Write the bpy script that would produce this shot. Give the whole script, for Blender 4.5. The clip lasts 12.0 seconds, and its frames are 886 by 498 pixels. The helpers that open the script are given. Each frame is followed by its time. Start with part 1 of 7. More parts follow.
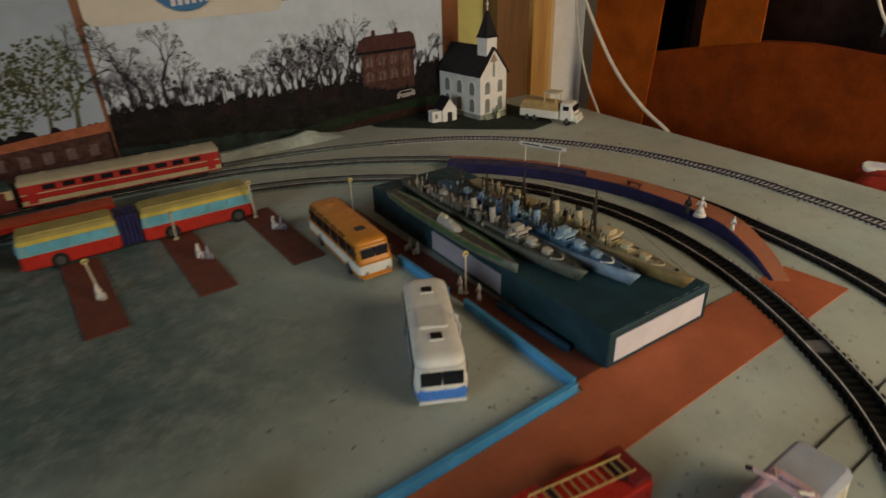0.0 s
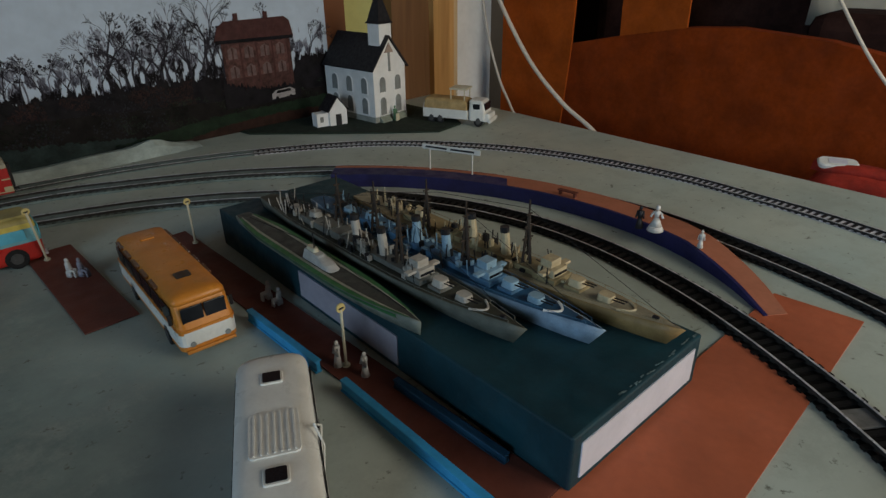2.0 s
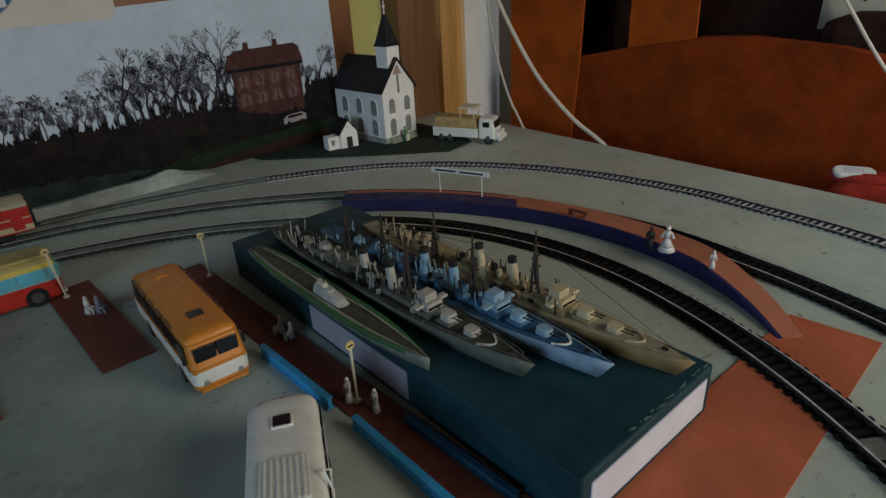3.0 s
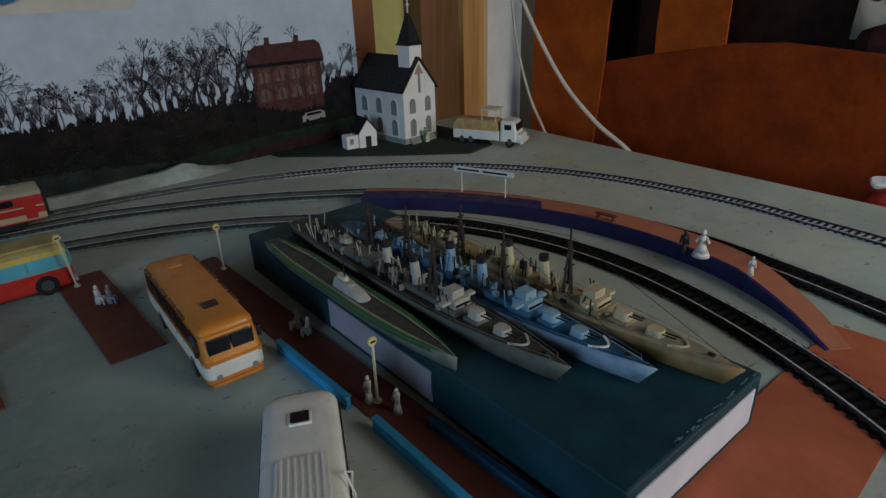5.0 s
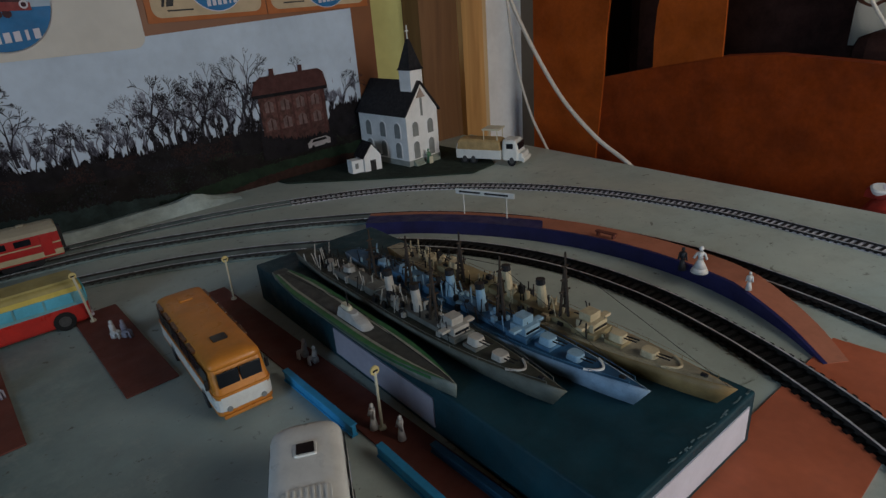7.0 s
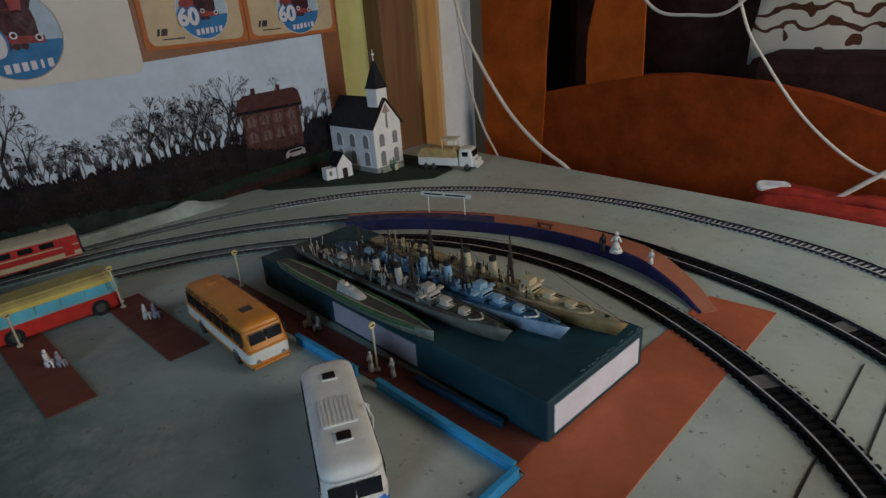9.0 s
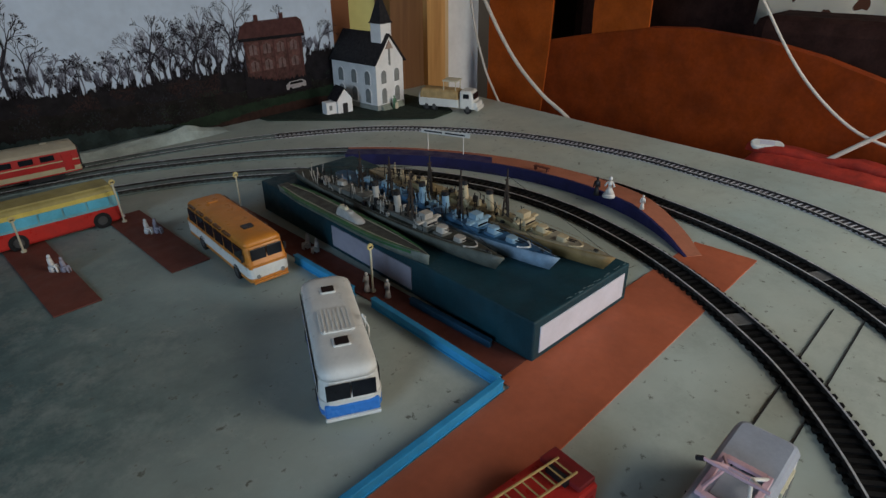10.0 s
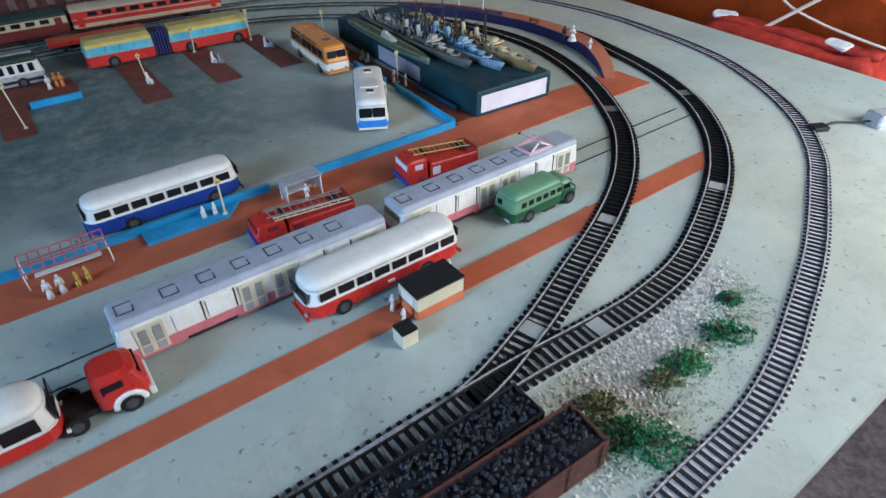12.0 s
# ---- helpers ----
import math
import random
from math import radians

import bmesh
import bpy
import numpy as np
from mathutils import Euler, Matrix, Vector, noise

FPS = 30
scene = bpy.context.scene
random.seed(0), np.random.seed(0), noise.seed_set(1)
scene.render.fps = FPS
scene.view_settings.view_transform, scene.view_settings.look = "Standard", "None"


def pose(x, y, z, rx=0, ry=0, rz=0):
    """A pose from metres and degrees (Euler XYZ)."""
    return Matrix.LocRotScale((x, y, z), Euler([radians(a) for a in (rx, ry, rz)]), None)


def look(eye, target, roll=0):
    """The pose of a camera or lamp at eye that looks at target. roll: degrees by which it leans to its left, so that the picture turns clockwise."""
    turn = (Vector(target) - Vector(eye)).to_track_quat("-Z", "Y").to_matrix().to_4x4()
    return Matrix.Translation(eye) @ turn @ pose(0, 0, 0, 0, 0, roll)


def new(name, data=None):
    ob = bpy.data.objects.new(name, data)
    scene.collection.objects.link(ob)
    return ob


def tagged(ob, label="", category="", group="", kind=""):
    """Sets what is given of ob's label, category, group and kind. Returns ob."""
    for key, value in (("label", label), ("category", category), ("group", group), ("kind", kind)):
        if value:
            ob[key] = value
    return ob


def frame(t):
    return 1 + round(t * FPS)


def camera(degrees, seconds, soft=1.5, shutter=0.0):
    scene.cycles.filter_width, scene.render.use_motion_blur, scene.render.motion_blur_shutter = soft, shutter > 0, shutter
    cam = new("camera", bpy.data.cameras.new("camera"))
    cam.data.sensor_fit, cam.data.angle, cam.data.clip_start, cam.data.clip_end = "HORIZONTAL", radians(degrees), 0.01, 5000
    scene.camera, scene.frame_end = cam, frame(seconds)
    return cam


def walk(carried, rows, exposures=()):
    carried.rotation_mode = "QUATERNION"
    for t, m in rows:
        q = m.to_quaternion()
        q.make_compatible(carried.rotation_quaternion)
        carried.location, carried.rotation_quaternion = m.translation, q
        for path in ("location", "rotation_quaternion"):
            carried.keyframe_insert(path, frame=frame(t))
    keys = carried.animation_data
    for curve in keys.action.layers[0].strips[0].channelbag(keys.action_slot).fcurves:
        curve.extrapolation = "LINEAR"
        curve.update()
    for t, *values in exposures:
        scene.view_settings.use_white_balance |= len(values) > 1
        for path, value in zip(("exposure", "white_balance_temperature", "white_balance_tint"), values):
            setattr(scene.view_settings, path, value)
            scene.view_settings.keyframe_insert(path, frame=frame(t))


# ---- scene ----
cam = camera(73.4, 12.0, soft=1.4, shutter=0.3)
PATH = [
    (0, (0.055, 0.1, 0.253), (-0.026, 1.872, -0.67), -1.8),
    (0.3, (0.070, 0.160, 0.234), (0.083, 1.962, -0.634), -0.5),
    (0.5, (0.075, 0.187, 0.214), (0.146, 1.993, -0.643), 0.1),
    (0.7, (0.061, 0.214, 0.205), (0.197, 2.020, -0.642), 1.2),
    (1, (0.061, 0.229, 0.195), (0.27, 2.028, -0.654), 1.3),
    (1.5, (0.071, 0.246, 0.195), (0.29, 2.034, -0.675), 1.1),
    (2, (0.077, 0.246, 0.196), (0.276, 2.028, -0.689), -0.7),
    (2.5, (0.081, 0.245, 0.2), (0.209, 2.033, -0.688), -1.8),
    (3, (0.084, 0.25, 0.209), (0.224, 2.05, -0.651), -3.2),
    (3.5, (0.074, 0.258, 0.198), (0.215, 2.045, -0.69), -1.9),
    (3.7, (0.075, 0.259, 0.2), (0.217, 2.06, -0.658), -1.3),
    (5.5, (0.074, 0.264, 0.193), (0.174, 2.084, -0.629), -2.3),
    (6, (0.075, 0.265, 0.2), (0.171, 2.091, -0.611), -2.6),
    (6.5, (0.082, 0.263, 0.2), (0.172, 2.096, -0.595), -3.5),
    (6.7, (0.083, 0.261, 0.202), (0.147, 2.097, -0.589), -4.5),
    (8.3, (0.068, 0.201, 0.224), (0.199, 2.043, -0.545), -2.9),
    (8.5, (0.065, 0.186, 0.229), (0.186, 2.027, -0.543), -4.2),
    (9, (0.063, 0.155, 0.236), (0.282, 1.983, -0.544), -4.1),
    (9.5, (0.058, 0.139, 0.235), (0.31, 1.932, -0.615), -1.6),
    (10, (0.055, 0.136, 0.226), (0.291, 1.894, -0.697), -0.4),
    (10.5, (0.05, 0.123, 0.225), (0.153, 1.867, -0.748), -3.7),
    (10.7, (0.050, 0.112, 0.220), (0.208, 1.773, -0.883), 0.8),
    (11, (0.074, 0.049, 0.216), (0.147, 1.717, -0.886), 1.3),
    (11.2, (0.077, -0.008, 0.218), (0.063, 1.674, -0.864), 3.0),
    (11.5, (0.117, -0.104, 0.233), (-0.063, 1.466, -0.993), -1.9),
    (11.8, (0.13, -0.16, 0.28), (0.019, 1.421, -0.94), -2.5),
    (12, (0.123, -0.176, 0.276), (0.084, 1.409, -0.943), -0.4),
]
walk(cam, [(t, look(eye, target, roll)) for t, eye, target, roll in PATH],
     exposures=[(0.0, -0.37, 9700, 15), (1.0, -0.53, 7700, 11), (2.5, -0.58, 6950, 8), (3.5, -0.58, 6850, 8), (5.5, -0.74, 6400, 9), (6.5, -0.74, 6450, 12),
                (8.5, -0.66, 6750, 12), (10.0, -0.34, 6650, 11), (11.0, -0.20, 6350, 11), (11.5, 0.24, 5900, 11), (12.0, 0.52, 5800, 12)])
# ---- layout frame: s runs along the paved paths, d across them ----
AXIS = 38.0
CA, SA = math.cos(radians(AXIS)), math.sin(radians(AXIS))


def at(s, d, z=0.0):
    return Vector((s * CA - d * SA, s * SA + d * CA, z))


def place(s, d, z=0.0, turn=0.0):
    """A pose in the layout frame; turn 0 faces along s."""
    p = at(s, d, z)
    return pose(p.x, p.y, p.z, 0, 0, AXIS + turn)


# ---- world and lights ----
world = bpy.data.worlds.new("world")
scene.world = world
world.use_nodes = True
sky = world.node_tree.nodes.new("ShaderNodeTexSky")
sky.sky_type, sky.sun_disc = "NISHITA", False
sky.sun_elevation, sky.sun_rotation = radians(25), radians(200)
world.node_tree.links.new(sky.outputs[0], world.node_tree.nodes["Background"].inputs[0])
world.node_tree.nodes["Background"].inputs[1].default_value = 0.08


def window_light(name, s, d, z, ts, td, tz, w, h, watts, colour, spread=180):
    data = bpy.data.lights.new(name, "AREA")
    data.shape, data.size, data.size_y, data.energy, data.color = "RECTANGLE", w, h, watts, colour
    data.spread = radians(spread)
    ob = new(name, data)
    ob.matrix_world = look(at(s, d, z), at(ts, td, tz))
    return ob


window_light("window_light_left", -1.54, -0.24, 0.58, 0.20, -0.22, 0.0, 0.56, 0.74, 7.3, (0.46, 0.71, 1.0), 95)
window_light("window_light_right", 0.80, -0.64, 0.43, 0.62, 0.4, 0.05, 0.60, 0.68, 10.6, (1.0, 0.96, 0.89))


# ---- materials ----
def noise_mix(nt, low, high, scale, detail=4.0, rough=0.6, lo=0.35, hi=0.65):
    co = nt.nodes.new("ShaderNodeTexCoord")
    no = nt.nodes.new("ShaderNodeTexNoise")
    no.inputs["Scale"].default_value, no.inputs["Detail"].default_value, no.inputs["Roughness"].default_value = scale, detail, rough
    nt.links.new(co.outputs["Object"], no.inputs["Vector"])
    ramp = nt.nodes.new("ShaderNodeValToRGB")
    ramp.color_ramp.elements[0].position, ramp.color_ramp.elements[1].position = lo, hi
    ramp.color_ramp.elements[0].color, ramp.color_ramp.elements[1].color = (*low, 1), (*high, 1)
    nt.links.new(no.outputs["Fac"], ramp.inputs["Fac"])
    return ramp, no


def blend(nt, kind, fac, a, b):
    mix = nt.nodes.new("ShaderNodeMix")
    mix.data_type, mix.blend_type = "RGBA", kind
    if isinstance(fac, float):
        mix.inputs[0].default_value = fac
    else:
        nt.links.new(fac, mix.inputs[0])
    for k, v in ((6, a), (7, b)):
        if isinstance(v, tuple):
            mix.inputs[k].default_value = (*v, 1)
        else:
            nt.links.new(v, mix.inputs[k])
    return mix.outputs[2]


MATS = {}


def mat(name, col, rough=0.5, var=0.18, scale=70.0, bump=0.15, metal=0.0, dirt=0.0, dirt_col=(0.08, 0.07, 0.055), coat=0.0, piece=0.0, gloss=0.35):
    """Paint, card, plastic, fabric: one colour with broad and fine variation, some grime and relief."""
    if name in MATS:
        return MATS[name]
    m = bpy.data.materials.new(name)
    m.use_nodes = True
    nt = m.node_tree
    b = nt.nodes["Principled BSDF"]
    low = tuple(c * (1 - var) for c in col)
    high = tuple(min(1, c * (1 + var)) for c in col)
    ramp, _ = noise_mix(nt, low, high, scale)
    colour = ramp.outputs[0]
    fine, fno = noise_mix(nt, (1 - var * 0.6,) * 3, (1, 1, 1), scale * 9, 3.0)
    colour = blend(nt, "MULTIPLY", 1.0, colour, fine.outputs[0])
    if dirt:
        spots, _ = noise_mix(nt, (0, 0, 0), (1, 1, 1), scale * 2.3, 6.0, 0.7, 0.56, 0.74)
        soft = nt.nodes.new("ShaderNodeMath")
        soft.operation = "MULTIPLY"
        soft.inputs[1].default_value = dirt
        nt.links.new(spots.outputs[0], soft.inputs[0])
        colour = blend(nt, "MIX", soft.outputs[0], colour, dirt_col)
    if piece:
        info = nt.nodes.new("ShaderNodeObjectInfo")
        rng = nt.nodes.new("ShaderNodeMapRange")
        rng.inputs[3].default_value, rng.inputs[4].default_value = 1 - piece, 1 + piece
        nt.links.new(info.outputs["Random"], rng.inputs[0])
        hsv = nt.nodes.new("ShaderNodeHueSaturation")
        nt.links.new(colour, hsv.inputs["Color"])
        nt.links.new(rng.outputs[0], hsv.inputs["Value"])
        colour = hsv.outputs[0]
    nt.links.new(colour, b.inputs["Base Color"])
    b.inputs["Roughness"].default_value, b.inputs["Metallic"].default_value = rough, metal
    b.inputs["Coat Weight"].default_value, b.inputs["Specular IOR Level"].default_value = coat, gloss
    rr_, _ = noise_mix(nt, (max(0.03, rough - 0.12),) * 3, (min(1, rough + 0.14),) * 3, scale * 1.7)
    nt.links.new(rr_.outputs[0], b.inputs["Roughness"])
    if bump:
        bn = nt.nodes.new("ShaderNodeBump")
        bn.inputs["Strength"].default_value, bn.inputs["Distance"].default_value = bump, 0.0006
        nt.links.new(fno.outputs["Fac"], bn.inputs["Height"])
        nt.links.new(bn.outputs[0], b.inputs["Normal"])
    MATS[name] = m
    return m


def board_paint():
    """Grey-green painted board with blotches, scuffs and dark specks."""
    m = mat("board_paint", (0.50, 0.535, 0.485), 0.50, 0.10, 5.0, 0.25)
    nt = m.node_tree
    b = nt.nodes["Principled BSDF"]
    base = b.inputs["Base Color"].links[0].from_socket
    # over the bus forecourt the board turns cooler and darker grey-green, fading unevenly at its borders
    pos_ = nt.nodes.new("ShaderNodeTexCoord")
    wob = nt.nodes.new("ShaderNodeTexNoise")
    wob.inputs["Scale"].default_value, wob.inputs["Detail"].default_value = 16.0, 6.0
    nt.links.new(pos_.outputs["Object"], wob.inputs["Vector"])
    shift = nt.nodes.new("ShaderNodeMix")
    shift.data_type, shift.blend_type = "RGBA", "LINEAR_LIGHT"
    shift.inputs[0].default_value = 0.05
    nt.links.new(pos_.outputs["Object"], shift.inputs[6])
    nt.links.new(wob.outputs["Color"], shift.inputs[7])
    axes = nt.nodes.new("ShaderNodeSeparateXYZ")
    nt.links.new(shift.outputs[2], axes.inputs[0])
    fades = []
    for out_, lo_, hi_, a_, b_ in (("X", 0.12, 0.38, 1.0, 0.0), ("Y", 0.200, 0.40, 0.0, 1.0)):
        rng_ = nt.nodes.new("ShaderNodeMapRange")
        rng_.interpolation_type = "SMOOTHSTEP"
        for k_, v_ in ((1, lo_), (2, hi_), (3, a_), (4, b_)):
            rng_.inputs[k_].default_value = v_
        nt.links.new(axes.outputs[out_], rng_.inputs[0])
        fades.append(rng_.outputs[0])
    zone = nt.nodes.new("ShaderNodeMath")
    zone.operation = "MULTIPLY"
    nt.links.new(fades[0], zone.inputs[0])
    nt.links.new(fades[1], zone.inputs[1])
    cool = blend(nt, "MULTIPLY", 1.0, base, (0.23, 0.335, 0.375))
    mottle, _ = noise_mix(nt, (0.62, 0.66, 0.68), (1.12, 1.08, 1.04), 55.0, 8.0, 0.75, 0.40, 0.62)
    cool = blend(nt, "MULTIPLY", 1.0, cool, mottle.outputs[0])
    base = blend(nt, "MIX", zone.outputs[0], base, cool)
    tint, _ = noise_mix(nt, (0.80, 0.92, 0.95), (1.0, 0.97, 0.90), 3.0, 3.0)
    col = blend(nt, "MULTIPLY", 1.0, base, tint.outputs[0])
    dim, _ = noise_mix(nt, (0, 0, 0), (0.6, 0.6, 0.6), 18.0, 9.0, 0.85, 0.48, 0.66)
    col = blend(nt, "MIX", dim.outputs[0], col, (0.32, 0.35, 0.305))
    pale, _ = noise_mix(nt, (0, 0, 0), (0.32, 0.32, 0.32), 30.0, 8.0, 0.8, 0.53, 0.72)
    col = blend(nt, "MIX", pale.outputs[0], col, (0.56, 0.56, 0.50))
    spots, _ = noise_mix(nt, (0, 0, 0), (0.85, 0.85, 0.85), 120.0, 4.0, 0.65, 0.625, 0.70)
    col = blend(nt, "MIX", spots.outputs[0], col, (0.10, 0.10, 0.075))
    co = nt.nodes.new("ShaderNodeTexCoord")
    mp = nt.nodes.new("ShaderNodeMapping")
    mp.inputs["Scale"].default_value, mp.inputs["Rotation"].default_value = (42, 95, 1), (0, 0, 0.5)
    nt.links.new(co.outputs["Object"], mp.inputs["Vector"])
    no = nt.nodes.new("ShaderNodeTexNoise")
    no.inputs["Scale"].default_value, no.inputs["Detail"].default_value, no.inputs["Distortion"].default_value = 1.0, 5.0, 1.2
    nt.links.new(mp.outputs[0], no.inputs["Vector"])
    ramp = nt.nodes.new("ShaderNodeValToRGB")
    ramp.color_ramp.elements[0].position, ramp.color_ramp.elements[1].position = 0.69, 0.75
    ramp.color_ramp.elements[0].color, ramp.color_ramp.elements[1].color = (0, 0, 0, 1), (0.8, 0.8, 0.8, 1)
    nt.links.new(no.outputs["Fac"], ramp.inputs["Fac"])
    col = blend(nt, "MIX", ramp.outputs[0], col, (0.13, 0.135, 0.10))
    nt.links.new(col, b.inputs["Base Color"])
    return m


def wood(name, low, high, scale=(2.0, 30.0, 30.0), rough=0.5):
    m = bpy.data.materials.new(name)
    m.use_nodes = True
    nt = m.node_tree
    b = nt.nodes["Principled BSDF"]
    co = nt.nodes.new("ShaderNodeTexCoord")
    mp = nt.nodes.new("ShaderNodeMapping")
    mp.inputs["Scale"].default_value = scale
    nt.links.new(co.outputs["Object"], mp.inputs["Vector"])
    no = nt.nodes.new("ShaderNodeTexNoise")
    no.inputs["Scale"].default_value, no.inputs["Detail"].default_value, no.inputs["Distortion"].default_value = 1.6, 8.0, 0.6
    nt.links.new(mp.outputs[0], no.inputs["Vector"])
    ramp = nt.nodes.new("ShaderNodeValToRGB")
    ramp.color_ramp.elements[0].position, ramp.color_ramp.elements[1].position = 0.3, 0.7
    ramp.color_ramp.elements[0].color, ramp.color_ramp.elements[1].color = (*low, 1), (*high, 1)
    nt.links.new(no.outputs["Fac"], ramp.inputs["Fac"])
    nt.links.new(ramp.outputs[0], b.inputs["Base Color"])
    b.inputs["Roughness"].default_value = rough
    bn = nt.nodes.new("ShaderNodeBump")
    bn.inputs["Strength"].default_value, bn.inputs["Distance"].default_value = 0.2, 0.001
    nt.links.new(no.outputs["Fac"], bn.inputs["Height"])
    nt.links.new(bn.outputs[0], b.inputs["Normal"])
    return m


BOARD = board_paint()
PATHRED = mat("path_card", (0.45, 0.115, 0.053), 0.65, 0.12, 25, 0.1, dirt=0.15)
MATRED = mat("platform_card", (0.16, 0.045, 0.03), 0.7, 0.15, 40, 0.1, dirt=0.2)
BLUE = mat("fence_blue", (0.03, 0.29, 0.55), 0.45, 0.12, 60, 0.1, dirt=0.15)
NAVY = mat("navy_card", (0.02, 0.02, 0.09), 0.5, 0.2, 60, 0.1)
TEAL = mat("book_cloth", (0.006, 0.040, 0.054), 0.55, 0.2, 45, 0.3)
PAPER = mat("label_paper", (0.62, 0.60, 0.66), 0.7, 0.06, 40, 0.05, dirt=0.1)
RAIL = mat("rail_steel", (0.72, 0.72, 0.73), 0.34, 0.2, 120, 0.1, metal=0.5)
RAILDARK = mat("rail_dark", (0.055, 0.05, 0.045), 0.4, 0.2, 120, 0.1, metal=0.4)
SLEEPER = mat("sleeper_plastic", (0.010, 0.010, 0.010), 0.5, 0.25, 150, 0.2, piece=0.3, gloss=0.18)
BED = mat("track_bed", (0.006, 0.006, 0.006), 0.8, 0.3, 200, 0.4, gloss=0.1)
GLASS = mat("window_dark", (0.012, 0.014, 0.018), 0.12, 0.2, 60, 0.0)
TYRE = mat("tyre", (0.012, 0.012, 0.012), 0.7, 0.2, 200, 0.2)
RIM = mat("rim", (0.07, 0.068, 0.066), 0.45, 0.2, 200, 0.1)
WHITE = mat("white_plastic", (0.72, 0.71, 0.66), 0.35, 0.06, 60, 0.05, dirt=0.12)
CREAM = mat("cream_plastic", (0.60, 0.55, 0.40), 0.4, 0.08, 60, 0.05, dirt=0.1)
ORANGE = mat("orange_plastic", (0.60, 0.22, 0.035), 0.35, 0.1, 60, 0.05, dirt=0.12)
RED = mat("red_plastic", (0.50, 0.03, 0.022), 0.35, 0.12, 60, 0.05, dirt=0.1)
DARKRED = mat("dark_red_plastic", (0.20, 0.02, 0.02), 0.4, 0.15, 60, 0.05, dirt=0.15)
ROYAL = mat("royal_blue_plastic", (0.015, 0.045, 0.24), 0.35, 0.12, 60, 0.05)
SKYBLUE = mat("sky_blue_plastic", (0.04, 0.20, 0.58), 0.35, 0.12, 60, 0.05)
PANEBLUE = mat("printed_pane", (0.10, 0.42, 0.55), 0.5, 0.12, 60, 0.0)
YELLOW = mat("yellow_card", (0.58, 0.45, 0.10), 0.5, 0.12, 60, 0.05)
GREEN = mat("green_plastic", (0.012, 0.075, 0.03), 0.4, 0.12, 60, 0.05)
PALEGREEN = mat("pale_green_plastic", (0.13, 0.27, 0.155), 0.4, 0.1, 60, 0.05)
PINK = mat("pink_card", (0.58, 0.17, 0.20), 0.6, 0.12, 60, 0.05)
GREY = mat("grey_card", (0.30, 0.31, 0.33), 0.6, 0.1, 60, 0.05)
DARK = mat("dark_plastic", (0.016, 0.016, 0.018), 0.5, 0.25, 100, 0.1)
DARKGREEN = mat("dark_green_roof", (0.02, 0.04, 0.035), 0.45, 0.2, 60, 0.05)
SILVER = mat("silver_roof", (0.48, 0.50, 0.52), 0.3, 0.1, 60, 0.05, metal=0.3)
CHALK = mat("church_wall", (0.82, 0.81, 0.79), 0.7, 0.06, 60, 0.1, dirt=0.12)
SLATE = mat("black_roof", (0.010, 0.010, 0.013), 0.6, 0.3, 150, 0.2)
FROST = mat("frosted_pane", (0.24, 0.25, 0.24), 0.4, 0.2, 100, 0.05)
BRASS = mat("sign_yellow", (0.60, 0.48, 0.20), 0.5, 0.1, 100, 0.05)
LINE = mat("ink_line", (0.02, 0.02, 0.022), 0.6, 0.2, 100, 0.0)
COAL = mat("coal", (0.020, 0.021, 0.028), 0.36, 0.5, 300, 0.5, gloss=0.45)
RUST = mat("wagon_brown", (0.10, 0.035, 0.025), 0.6, 0.25, 60, 0.15, dirt=0.3)


# ---- mesh helpers ----
def part(name, bm, material, parent=None, label="", m=None):
    bmesh.ops.recalc_face_normals(bm, faces=bm.faces)
    me = bpy.data.meshes.new(name)
    bm.to_mesh(me)
    bm.free()
    me.materials.append(material)
    ob = new(name, me)
    ob.parent = parent
    if m is not None:
        ob.matrix_basis = m
    return tagged(ob, label)


def thing(name, m, label, category, group="", kind=""):
    ob = new(name)
    ob.empty_display_size = 0.01
    ob.matrix_basis = m
    return tagged(ob, label, category, group, kind)


def add_box(bm, x0, x1, y0, y1, z0, z1, bev=0.0):
    n = len(bm.verts)
    vs = [bm.verts.new((x, y, z)) for x in (x0, x1) for y in (y0, y1) for z in (z0, z1)]
    fs = [(0, 1, 3, 2), (4, 6, 7, 5), (0, 4, 5, 1), (2, 3, 7, 6), (0, 2, 6, 4), (1, 5, 7, 3)]
    faces = [bm.faces.new([vs[i] for i in f]) for f in fs]
    if bev:
        edges = list({e for f in faces for e in f.edges})
        bmesh.ops.bevel(bm, geom=edges, offset=bev, segments=2, profile=0.5, affect="EDGES")
    return bm


def box(x0, x1, y0, y1, z0, z1, bev=0.0):
    return add_box(bmesh.new(), x0, x1, y0, y1, z0, z1, bev)


def ring(hx, hy, r, n=4):
    r = min(r, hx * 0.99, hy * 0.99)
    pts = []
    for cx, cy, a in ((hx - r, hy - r, 0), (-hx + r, hy - r, 90), (-hx + r, -hy + r, 180), (hx - r, -hy + r, 270)):
        for i in range(n + 1):
            t = radians(a + 90 * i / n)
            pts.append((cx + r * math.cos(t), cy + r * math.sin(t)))
    return pts


